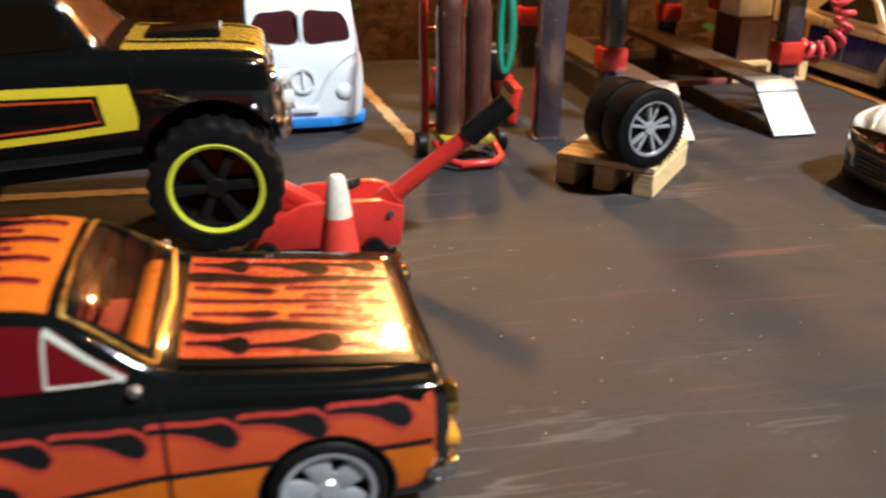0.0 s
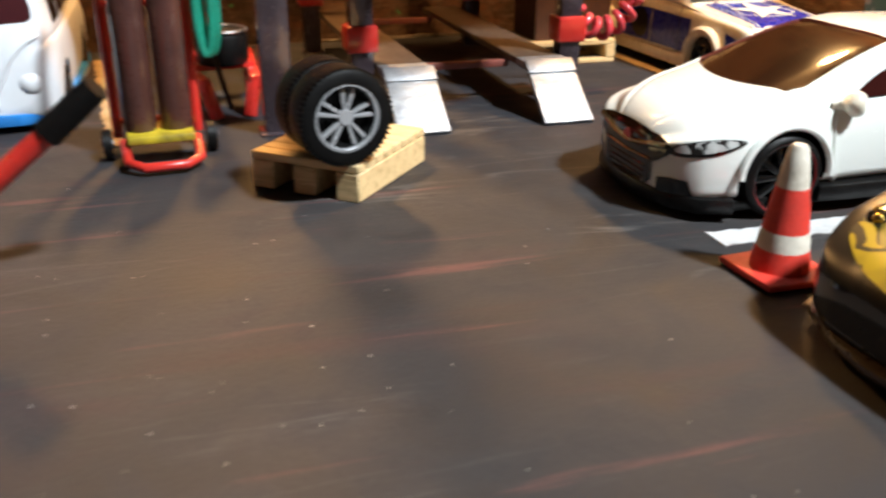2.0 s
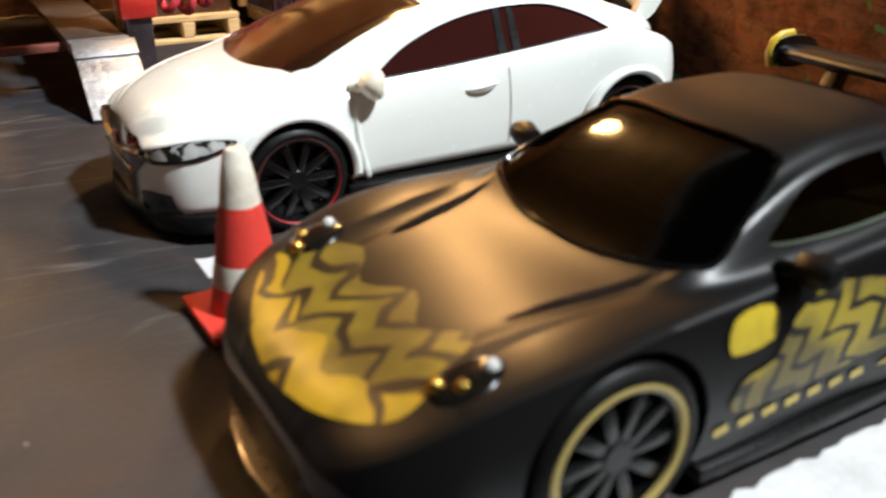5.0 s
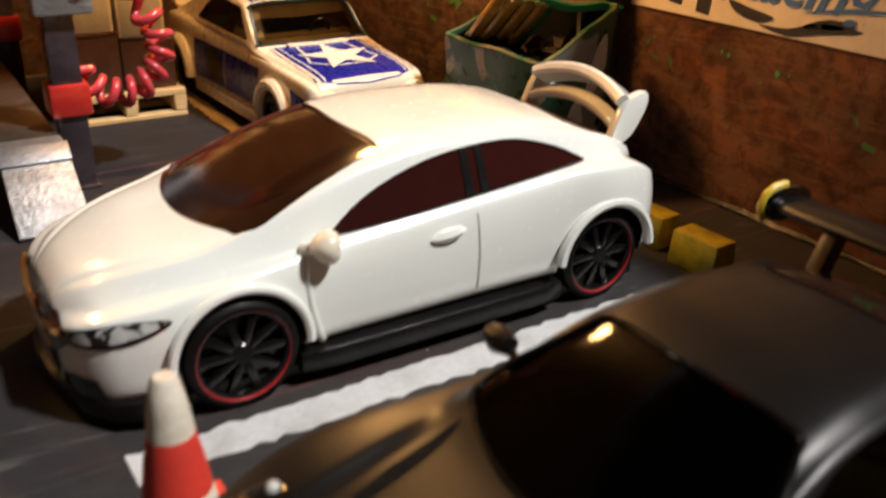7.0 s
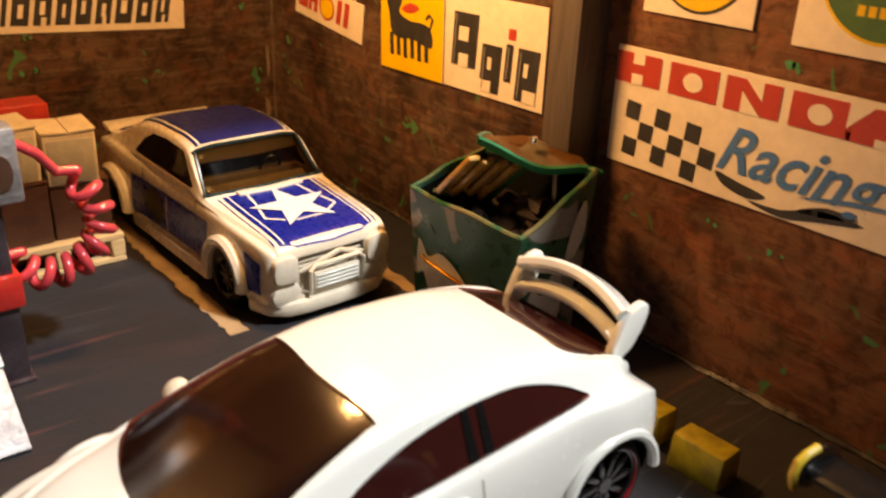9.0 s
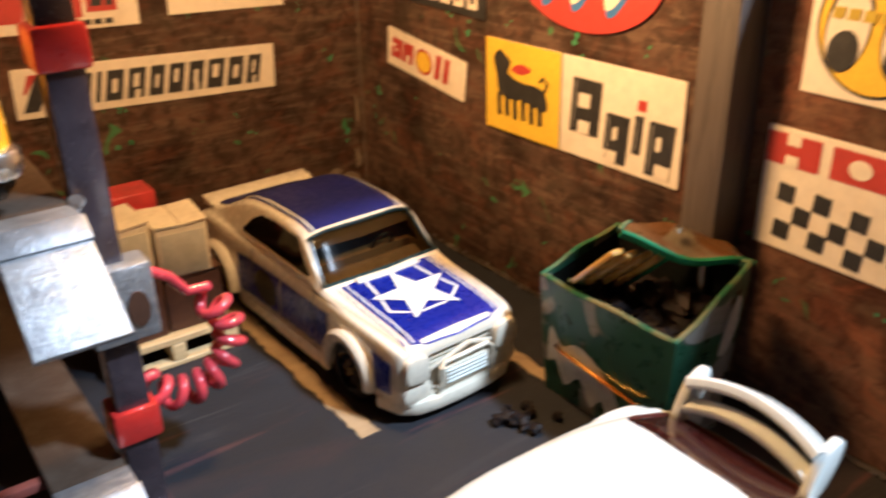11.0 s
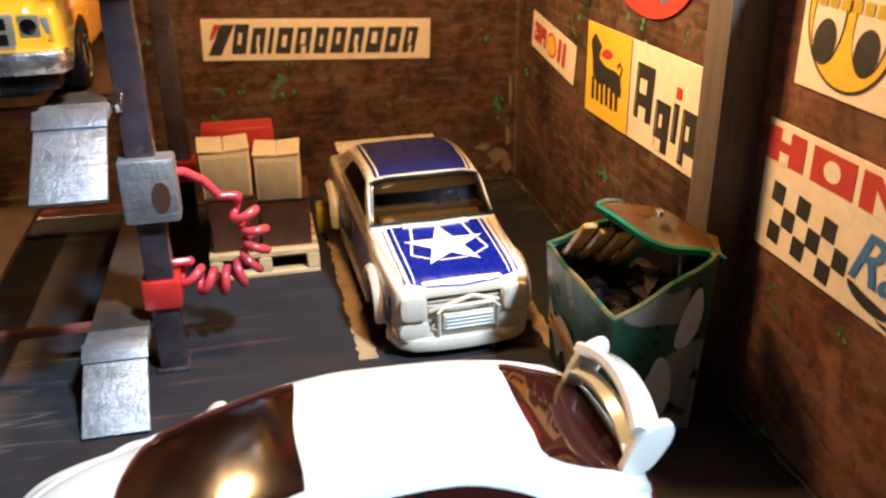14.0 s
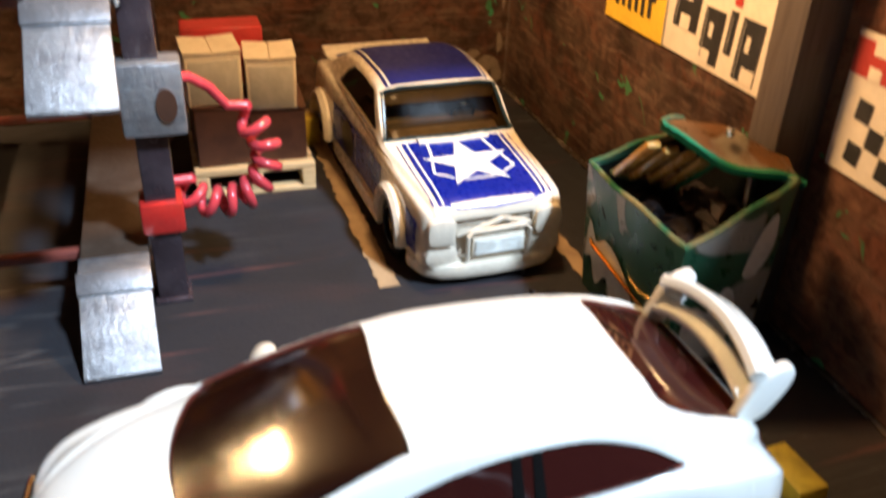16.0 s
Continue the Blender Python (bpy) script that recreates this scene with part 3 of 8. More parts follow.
M_green_rim = worn("worn_green_rim_paint", (0.022, 0.11, 0.05), (0.22, 0.17, 0.07), 0.65, 0.5, 2.0, bump=0.3, coat=0.0, spec=0.2)
M_rust_lid = chipped("brown_and_grey_lid_paint", (0.17, 0.075, 0.022), (0.34, 0.28, 0.19), 0.8, 0.55)
M_rubbish = worn("black_rubbish", (0.007, 0.005, 0.005), (0.022, 0.011, 0.008), 0.55, 0.45, 4, bump=0.5, spec=0.2)
M_bare = worn("bare_grey_metal_paint", (0.50, 0.48, 0.42), (0.38, 0.35, 0.29), 0.4, 0.45, 2.5, bump=0.2)
M_ceiling = grained("dark_ceiling_board", (0.028, 0.017, 0.011), (0.014, 0.008, 0.005), (0.3, 2, 2), 0.7)
M_bin_shade = worn("shade_dark_green", (0.007, 0.009, 0.007), (0.012, 0.009, 0.007), 0.75, 0.45, 2, bump=0.3, spec=0.15)
M_slat = worn("golden_brown_slat_paint", (0.52, 0.31, 0.075), (0.34, 0.18, 0.045), 0.25, 0.5, 3, bump=0.2, coat=0.7)
M_bus_blue = paint("bright_blue_base", (0.02, 0.22, 0.62), 0.3, 0.5)
M_teal = paint("teal_hose", (0.01, 0.23, 0.15), 0.3, 0.5)
M_maroon = worn("dark_maroon_cylinder", (0.075, 0.028, 0.022), (0.05, 0.02, 0.017), 0.3, 0.4, 2, bump=0.1, coat=0.5)

# ---- the setting ----
WX, WX2, WY = 0.06, 0.32, 0.08  # inner faces of the side walls and the back wall
WH = 7.1  # height of the side walls
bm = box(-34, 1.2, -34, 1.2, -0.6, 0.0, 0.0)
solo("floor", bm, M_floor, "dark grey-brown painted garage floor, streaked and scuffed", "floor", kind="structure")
wall = thing("wall_back", "brown board back wall printed like old brick", "wall", 0, WY, 0, 0, kind="structure", rx=90)
part("wall_board", box(-34, WX, 0.0, 11.5, -0.8, 0.0), M_wall, wall)
wall = thing("wall_side", "brown board side wall with grain and green flecks", "wall", WX, 0, 0, -90, kind="structure", rx=90)
# carried up to the ceiling, unseen, to keep room-lamp light off the back wall
part("wall_board", box(-0.8, 9.5, 0.0, 11.49, -0.8, 0.0), M_wall, wall)
wall = thing("wall_side_front", "reddish-brown board side wall beside the bays", "wall", WX2, -10.1, 0, -90, kind="structure", rx=90)
part("wall_board", box(0.0, 24, 0.0, WH, -0.8, 0.0), M_wall2, wall)
solo("wall_pillar", box(-0.30, 1.1, -10.1, -9.5, 0, WH + 0.3, 0.03), M_wood_post, "dark stained wooden wall pillar", "pillar", kind="structure")
bm = bmesh.new()
rnd = random.Random(3)
for x0, y0, x1, y1 in ((WX - 0.06, -9.4, WX - 0.06, -0.1), (WX2 - 0.06, -33, WX2 - 0.06, -10.2), (-12, WY - 0.08, -0.1, WY - 0.08)):
    n = int(math.dist((x0, y0), (x1, y1)) / 0.3)
    pts = [(x0 + (x1 - x0) * k / n, y0 + (y1 - y0) * k / n + rnd.uniform(-0.03, 0.03), 0.02 + rnd.uniform(-0.01, 0.02)) for k in range(n + 1)]
    tube(pts, [rnd.uniform(0.035, 0.075) for _ in pts], 6, bm)
solo("baseboard", bm, M_glue, "uneven dark glue line along the wall foot", "trim", kind="structure")
solo("wall_west", box(-0.4, 0.4, -34, 0.0, 0, 11.5), M_wall, "brown printed board wall", "wall", -34.4, 0, kind="structure")
solo("ceiling", box(-34.8, 1.2, -11.2, 0.9, 11.5, 12.0), M_ceiling, "dark brown board ceiling over the rear half of the garage", "ceiling", kind="structure")
bm = bmesh.new()
rnd = random.Random(9)
tube([(WX + rnd.uniform(-0.02, 0.01), WY + rnd.uniform(-0.02, 0.01), z) for z in np.linspace(0.05, 7.0, 60)], [rnd.uniform(0.015, 0.06) for _ in range(60)], 7, bm)
solo("trim", bm, M_filler, "uneven pale filler in the wall corner", "trim", kind="structure")

# ---- toy cars: front towards +x, left side towards +y, wheels on z = 0 ----


def body_mesh(tab, n=72, flat=0.5, dip=False):
    """A closed car body lofted from section tables: half width w, floor z0, shoulder zb, top zr, greenhouse half widths gw and rw."""
    x0, x1 = min(k for k, _ in tab["w"]), max(k for k, _ in tab["w"])
    u = np.linspace(0, 1, n)
    xs = x0 + (x1 - x0) * (0.5 - 0.5 * np.cos(math.pi * u)) * 0.5 + (x1 - x0) * u * 0.5
    w, z0, zb, zr, gw, rw = (smooth_line(tab[k], xs=xs) for k in ("w", "z0", "zb", "zr", "gw", "rw"))
    b = bmesh.new()
    rings = []
    for i, x in enumerate(xs):
        W, f, s, t, g, r = w[i], z0[i], zb[i], zr[i] if dip else max(zr[i], zb[i] + 0.02), min(gw[i], w[i] * 0.97), rw[i]
        d = s - f
        edge = min(0.10, 0.3 * (t - s))
        half = [(0, f), (W * 0.7, f), (W * 0.93, f + 0.02), (W * 0.985, f + 0.22 * d), (W, f + 0.5 * d), (W * 0.992, f + 0.75 * d), (W * 0.965, s - 0.07 * d), (W * 0.93, s - 0.01 * d)]
        half += [(g, s + 0.05 * (t - s)), (g + (r - g) * 0.35, s + 0.38 * (t - s)), (g + (r - g) * 0.72, s + 0.74 * (t - s)), (r, t - edge), (r * 0.86, t - edge * 0.42), (r * flat, t - edge * 0.1), (0, t)]
        line = curve_poly(half, 3, closed=False)
        ring = line + [(-y, z) for y, z in line[-2:0:-1]]
        rings.append([b.verts.new((x, y, z)) for y, z in ring])
    m = len(rings[0])
    for p, q in zip(rings, rings[1:]):
        for k in range(m):
            b.faces.new((p[k], p[(k + 1) % m], q[(k + 1) % m], q[k]))
    b.faces.new(rings[0]), b.faces.new(rings[-1])
    bmesh.ops.recalc_face_normals(b, faces=b.faces[:])
    return b


def cut(bm, cutters):
    """The body less the cutters."""
    def temp(x):
        me = bpy.data.meshes.new("tmp")
        x.to_mesh(me)
        x.free()
        return new("tmp", me)
    base = temp(bm)
    tools = [temp(c) for c in cutters]
    for t in tools:
        mod = base.modifiers.new("cut", "BOOLEAN")
        mod.operation, mod.object, mod.solver = "DIFFERENCE", t, "EXACT"
    me = bpy.data.meshes.new_from_object(base.evaluated_get(bpy.context.evaluated_depsgraph_get()))
    out = bmesh.new()
    out.from_mesh(me)
    for o in [base, *tools]:
        d = o.data
        bpy.data.objects.remove(o)
        bpy.data.meshes.remove(d)
    bpy.data.meshes.remove(me)
    return out


def opening(tree, poly, axis, to, sign=1, step=0.14, out=0.25):
    """A cutter with a 2D outline that goes from outside the body down to the plane at to, along one axis."""
    verts, faces = filled(poly, step)
    k = "xyz".index(axis)
    way = Vector([-sign if i == k else 0 for i in range(3)])
    b = bmesh.new()
    hi, lo = [], []
    for v in verts:
        o = {"z": Vector((v[0], v[1], 20.0 * sign)), "y": Vector((v[0], 20.0 * sign, v[1])), "x": Vector((20.0 * sign, v[0], v[1]))}[axis]
        hit, _, _, _ = tree.ray_cast(o, way)
        p = (hit if hit is not None else o + way * 19.0) - way * out
        hi.append(b.verts.new(p))
        q = p.copy()
        q[k] = to
        lo.append(b.verts.new(q))
    for f in faces:
        b.faces.new([hi[i] for i in f])
        b.faces.new([lo[i] for i in reversed(f)])
    b.verts.index_update()
    b.edges.ensure_lookup_table()
    n = {v: i for i, v in enumerate(hi)}
    for e in [e for e in b.edges if len(e.link_faces) == 1 and e.verts[0] in n and e.verts[1] in n]:
        i, j = n[e.verts[0]], n[e.verts[1]]
        b.faces.new((hi[i], hi[j], lo[j], lo[i]))
    bmesh.ops.recalc_face_normals(b, faces=b.faces[:])
    return b


def shell(car, bm, tree, cutters, outer, inner, low, level):
    """The painted body with its openings; inside the cuts, what lies above level takes the cabin's material and the
    rest, wheel wells too, a darker one that puts shade into the colour.
    """
    b = cut(bm, cutters)
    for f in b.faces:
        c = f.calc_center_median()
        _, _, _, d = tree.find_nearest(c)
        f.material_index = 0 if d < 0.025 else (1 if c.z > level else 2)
    ob = part("body", b, outer, car)
    ob.data.materials.append(inner)
    ob.data.materials.append(low)
    return ob


def seats(car, xs, zs, mat, wide=0.36, ys=(-0.48, 0.48)):
    """Bucket seats from (x, z) outlines."""
    for y in ys:
        part("seat", prism(list(zip(xs, zs)), y - wide, y + wide, "y", bevel=0.05), mat, car)


def wheel(car, x, y, r, w, rim_r, rim_mat, spokes=5, line=None, hub=None, spoke_w=0.1, z=None, tread=0, thin=1.0):
    side = 1 if y > 0 else -1
    m = Matrix.Translation((x, y, r if z is None else z)) @ Matrix.Rotation(0 if side > 0 else math.pi, 4, "Z") @ Matrix.Rotation(-math.pi / 2, 4, "X")
    h = w / 2
    prof = [(rim_r, 0.86 * h), (rim_r + 0.02, h), (r - 0.09, h), (r - 0.03, 0.93 * h), (r, 0.75 * h), (r, -0.75 * h), (r - 0.03, -0.93 * h), (r - 0.09, -h), (rim_r, -h)]
    bm = lathe(prof, 4 * tread or 44, closed=True)
    for v in bm.verts if tread else ():
        lug = int((math.atan2(v.co.y, v.co.x) / (2 * math.pi) + 1) * 2 * tread + 0.1 + (0.5 if v.co.z > 0 else 0)) % 2
        if lug and math.hypot(v.co.x, v.co.y) > r - 0.05:
            v.co.x, v.co.y = v.co.x * (1 + 0.035 / r), v.co.y * (1 + 0.035 / r)
    bmesh.ops.transform(bm, matrix=m, verts=bm.verts[:])
    tyre = part("wheel", bm, M_rubber, car, "black rubber tyre")
    bm = lathe([(rim_r, 0.8 * h), (rim_r * 0.94, 0.84 * h), (rim_r * 0.88, 0.78 * h), (rim_r * 0.84, 0.25 * h), (0, 0.2 * h)], 40, m=m)
    part("rim_dish", bm, M_rim_black if rim_mat is not M_rim_grey else M_plastic, tyre)
    bm = bmesh.new()
    for k in range(spokes):
        a = 2 * math.pi * k / spokes
        t = m @ Matrix.Rotation(a, 4, "Z")
        prism([(0.08, -spoke_w * 0.75), (rim_r * 0.9, -spoke_w), (rim_r * 0.9, spoke_w), (0.08, spoke_w * 0.75)], 0.4 * h, 0.74 * h, "z", bm, t, bevel=0.012)
    lathe([(0, 0.8 * h), (rim_r * 0.2, 0.8 * h), (rim_r * 0.24, 0.7 * h), (rim_r * 0.24, 0.3 * h)], 20, bm, m)
    part("spokes", bm, rim_mat, tyre)
    lip = 0.1 * thin
    bm = lathe([(rim_r, 0.86 * h), (rim_r * (1 + 0.3 * lip), 0.93 * h), (rim_r * (1 - 0.3 * lip), 0.99 * h), (rim_r * (1 - lip), 0.93 * h), (rim_r * (1 - lip), 0.7 * h)], 44, m=m)
    part("rim_line", bm, line or rim_mat, tyre)
    return tyre


# black chassis blocks stand behind the wheels so the wells look shaded
def arch_cut(x, y, r, z, deep=0.62):
    s = 1 if y > 0 else -1
    return rod((x, s * (abs(y) + 0.6), z), (x, s * (abs(y) - deep), z), r, seg=40)


def flare(x, y, z, r, mat, car, fat=0.09, out=0.07, a0=-12, a1=192):
    s = 1 if y > 0 else -1
    pts = [(x + (r + fat * 0.4) * math.cos(radians(a)), y + s * out * 0.2, z + (r + fat * 0.4) * math.sin(radians(a))) for a in np.linspace(a0, a1, 26)]
    return part("fender_flare", tube(pts, fat, 8), mat, car)


def stripe(pts, w):
    """An outline of a line of some width along 2D points."""
    P = [Vector(p) for p in pts]
    left, right = [], []
    for i, p in enumerate(P):
        t = (P[min(i + 1, len(P) - 1)] - P[max(i - 1, 0)]).normalized()
        nrm = Vector((-t.y, t.x)) * w / 2
        left.append(tuple(p + nrm)), right.append(tuple(p - nrm))
    return left + right[::-1]


def on_side(tree, x, z, sign):
    hit, nrm, _, _ = tree.ray_cast(Vector((x, 20 * sign, z)), Vector((0, -sign, 0)))
    return hit, nrm


def on_end(tree, y, z, lift):
    hit, nrm, _, _ = tree.ray_cast(Vector((20, y, z)), Vector((-1, 0, 0)))
    return hit + nrm * lift


# -- white hatchback
def hatchback():
    car = thing("hatchback_car", "white die-cast hatchback with red-rimmed black wheels and rear wing", "toy car", -5.98, -12.6, 0, 180)
    tab = {
        "w": [(3.34, 0.62), (3.30, 0.86), (3.18, 1.12), (2.94, 1.32), (2.5, 1.44), (1.9, 1.49), (1.0, 1.45), (0, 1.46), (-1.4, 1.48), (-2.0, 1.51), (-2.6, 1.58), (-3.1, 1.52), (-3.42, 1.36), (-3.56, 1.10)],
        "z0": [(3.34, 0.30), (3.2, 0.28), (2.4, 0.30), (1.2, 0.40), (-1.8, 0.42), (-3.0, 0.40), (-3.56, 0.5)],
        "zb": [(3.34, 0.86), (3.28, 0.98), (3.05, 1.10), (2.5, 1.22), (1.7, 1.34), (0.8, 1.43), (-0.7, 1.56), (-1.5, 1.62), (-2.3, 1.69), (-2.9, 1.66), (-3.3, 1.50), (-3.46, 1.34), (-3.56, 1.05)],
        "zr": [(3.34, 0.92), (3.28, 1.08), (3.05, 1.29), (2.6, 1.46), (2.05, 1.57), (1.55, 1.75), (0.9, 2.00), (0.25, 2.18), (-0.5, 2.27), (-1.5, 2.25), (-2.3, 2.13), (-2.8, 1.96), (-3.2, 1.74), (-3.46, 1.52), (-3.56, 1.14)],
        "gw": [(3.34, 0.52), (2.95, 1.06), (2.0, 1.25), (1, 1.30), (-2, 1.34), (-2.8, 1.28), (-3.56, 0.85)],
        "rw": [(3.34, 0.36), (2.6, 0.84), (2.1, 1.00), (1.2, 1.06), (0.3, 1.03), (-1, 1.02), (-2.4, 0.98), (-3.2, 0.98), (-3.56, 0.65)],
    }
    bm = body_mesh(tab, 84)
    tree = BVHTree.FromBMesh(bm)
    fx, rx, r = 1.86, -2.56, 0.56
    ws = curve_poly([(1.56, 1.12), (1.80, 0.90), (1.97, 0.45), (2.02, 0), (1.97, -0.45), (1.80, -0.90), (1.56, -1.12), (0.95, -1.05), (0.22, -0.95), (0.10, -0.84), (0.15, 0), (0.10, 0.84), (0.22, 0.95), (0.95, 1.05)], 4)
    back = curve_poly([(-2.30, 0.90), (-2.24, 0.5), (-2.22, 0), (-2.24, -0.5), (-2.30, -0.90), (-2.95, -0.94), (-3.24, -0.80), (-3.27, 0), (-3.24, 0.80), (-2.95, 0.94)], 4)
    side = curve_poly([(0.90, 1.475), (0.84, 1.53), (0.48, 1.76), (0.02, 1.94), (-0.45, 2.045), (-0.98, 2.085), (-1.48, 2.06), (-1.95, 1.93), (-2.24, 1.79), (-2.30, 1.745), (-2.22, 1.725), (-1.6, 1.665), (-0.7, 1.585), (0.1, 1.515)], 4)
    cutters = [arch_cut(x, y, 0.66, 0.57) for x in (fx, rx) for y in (1.47, -1.47)]
    cutters += [opening(tree, ws, "z", 1.25), opening(tree, back, "z", 1.50)] + [opening(tree, side, "y", -0.2 * s, s) for s in (1, -1)]
    shell(car, bm, tree, cutters, M_white, M_cabin_red, M_plastic, 1.22)
    bm = prism([(3.24, 0.6), (3.32, 0), (3.24, -0.6), (3.05, -1.2), (2.8, -1.38), (1.3, -1.40), (-1.8, -1.42), (-3.2, -1.36), (-3.46, -0.8), (-3.46, 0.8), (-3.2, 1.36), (-1.8, 1.42), (1.3, 1.40), (2.8, 1.38), (3.05, 1.2)], 0.13, 0.27, "z", bevel=0.02)
    box(-2.9, 2.5, -0.82, 0.82, 0.13, 0.95, 0.03, bm)
    part("chassis", bm, M_plastic, car, "black plastic base, raised inside to darken the wheel wells")
    bm = prism([(3.42, 0.35), (3.45, 0), (3.42, -0.35), (3.26, -1.0), (3.00, -1.34), (2.58, -1.50), (2.46, -1.1), (2.46, 1.1), (2.58, 1.50), (3.00, 1.34), (3.26, 1.0)], 0.12, 0.33, "z", bevel=0.03)
    part("front_splitter", bm, M_plastic, car)
    for s in (1, -1):
        bm = prism([(1.30, 1.20), (1.30, 1.50), (0.9, 1.54), (-1.7, 1.56), (-1.95, 1.52), (-1.95, 1.20)] if s > 0 else [(1.30, -1.20), (1.30, -1.50), (0.9, -1.54), (-1.7, -1.56), (-1.95, -1.52), (-1.95, -1.20)], 0.17, 0.40, "z", bevel=0.035)
        part("side_skirt", bm, M_plastic, car, "black sill strip")
    part("windshield", wrap(tree, ws, "z", 0.11, -0.035), M_screen, car, "amber-brown tinted windshield")
    part("rear_window", wrap(tree, back, "z", 0.1, -0.03), M_smoke_red, car, "smoked reddish rear window")
    # the cabin that shows through the glazing
    part("cabin_floor", box(-2.6, 1.9, -0.96, 0.96, 1.15, 1.27, 0.02), M_cabin_red, car)
    part("dashboard", prism([(1.95, 1.26), (1.90, 1.46), (1.35, 1.62), (1.18, 1.54), (1.15, 1.26)], -0.92, 0.92, "y", bevel=0.05), M_cabin_red, car, "dark red moulded dashboard")
    seats(car, (0.70, 0.72, 0.30, 0.02, -0.18, -0.08), (1.26, 1.42, 1.44, 2.00, 2.00, 1.26), M_cabin_red)
    part("steering_wheel", tube([(1.00 + 0.07 * math.sin(a), 0.48 + 0.22 * math.cos(a), 1.62 + 0.2 * math.sin(a)) for a in np.linspace(0, 2 * math.pi, 20)], 0.03, 6), M_plastic, car)
    for s in (1, -1):
        part("side_window", wrap(tree, side, "y", 0.1, -0.03, s), M_smoke_red, car, "dark red tinted side window")
        for x in (-0.76, -0.95):
            part("window_pillar", wrap(tree, [(x + 0.055, 1.58), (x + 0.04, 2.07), (x - 0.04, 2.08), (x - 0.055, 1.60)], "y", 0.1, -0.018, s), M_plastic, car)
        part("belt_strip", wrap(tree, stripe([(0.86, 1.475), (0.1, 1.515), (-0.7, 1.585), (-1.6, 1.665), (-2.2, 1.725)], 0.035), "y", 0.1, -0.004, s), M_plastic, car)
        bm = wrap(tree, stripe([(-0.80, 0.46), (-0.79, 1.0), (-0.76, 1.54)], 0.022), "y", 0.1, 0.003, s)
        part("door_seam", bm, M_grey_ink, car)
        # the raised fender edge that runs up from the sill in front of the door
        edge = [on_side(tree, x, z, s)[0] + Vector((0, s * 0.002, 0)) for x, z in curve_poly([(1.02, 0.44), (1.08, 0.60), (1.14, 0.85), (1.17, 1.1), (1.15, 1.34)], 4, False)]
        part("fender_edge", tube(edge, [0.045 - 0.03 * k / len(edge) for k in range(len(edge))], 8), M_white, car)
        flare(fx, s * 1.475, 0.57, 0.655, M_white, car, 0.05, 0.05, 2, 182)
        flare(rx, s * 1.535, 0.57, 0.655, M_white, car, 0.065, 0.05, 4, 176)
        p, nrm = on_side(tree, -0.40, 1.29, s)
        bm = lathe([(0, -0.09), (0.05, -0.07), (0.075, 0), (0.05, 0.07), (0, 0.09)], 16, m=Matrix.Translation(p) @ Matrix.Rotation(radians(6), 4, "Y") @ Matrix.Diagonal((3.0, 1, 0.8, 1)))
        part("door_handle", bm, M_white, car)
        bm = bmesh.new()
        bmesh.ops.create_uvsphere(bm, u_segments=20, v_segments=12, radius=1)
        for v in bm.verts:
            v.co = Vector((1.02 + v.co.x * 0.14 - 0.05 * abs(v.co.z), s * 1.50 + v.co.y * 0.16, 1.50 + v.co.z * (0.15 if v.co.z > 0 else 0.19)))
        rod((1.16, s * 1.30, 1.42), (1.04, s * 1.46, 1.46), 0.06, bm=bm)
        part("door_mirror", bm, M_cream, car)
        hl = curve_poly([(3.26, 0.85), (3.10, 0.86), (2.78, 0.92), (2.46, 1.065), (2.68, 1.105), (2.98, 1.08), (3.22, 0.985)], 3)
        lamp = part("headlight", wrap(tree, hl, "y", 0.08, 0.014, s), M_grille, car, "dark headlight with silvery lens")
        part("lens", wrap(tree, curve_poly([(3.22, 0.90), (3.02, 0.915), (2.78, 0.965), (2.50, 1.066), (2.69, 1.098), (2.97, 1.072), (3.19, 0.985)], 3), "y", 0.06, 0.020, s), M_lamp_lens, lamp)
        part("intake", wrap(tree, [(s * 0.76, 0.31), (s * 0.78, 0.50), (s * 1.0, 0.54), (s * 1.19, 0.54), (s * 1.22, 0.31)], "x", 0.06, 0.016), M_grille, car, "black bumper intake")
    grille = [(-0.98, 0.95), (-0.5, 1.03), (0, 1.06), (0.5, 1.03), (0.98, 0.95), (0.96, 0.85), (0.78, 0.72), (0.64, 0.64), (0.54, 0.32), (-0.54, 0.32), (-0.64, 0.64), (-0.78, 0.72), (-0.96, 0.85)]
    g = part("grille", wrap(tree, curve_poly(grille, 3), "x", 0.05, 0.024), M_grille, car, "gloss black grille")
    for z in (0.40, 0.48, 0.56):
        bar = [on_end(tree, y, z, 0.02) for y in np.linspace(-0.48, 0.48, 9)]
        part("grille_bar", tube(bar, 0.016, 6), M_grille, g)
    wings = [on_end(tree, y, 0.80 + 0.16 * abs(y) ** 1.3, 0.03) for y in np.linspace(-0.9, 0.9, 19)]
    part("grille_trim", tube(wings, 0.042, 8), M_trim_gold, g, "gold-tinted trim that spreads like wings")
    low = [on_end(tree, y, 0.66 + 0.05 * abs(y), 0.03) for y in np.linspace(-0.6, 0.6, 13)]
    part("grille_trim", tube(low, 0.02, 6), M_trim_gold, g)
    part("badge", wrap(tree, curve_poly([(0.10 * math.cos(a), 0.86 + 0.08 * math.sin(a)) for a in np.linspace(0, 6.28, 9)[:-1]], 2), "x", 0.05, 0.05), M_rim_red, g)
    # tall rear wing: two end plates and an arched blade
    wing = bmesh.new()
    span = [(-3.44 + 0.10 * (abs(t) ** 2), 0.84 * t, 2.30 - 0.17 * t * t) for t in np.linspace(-1, 1, 21)]
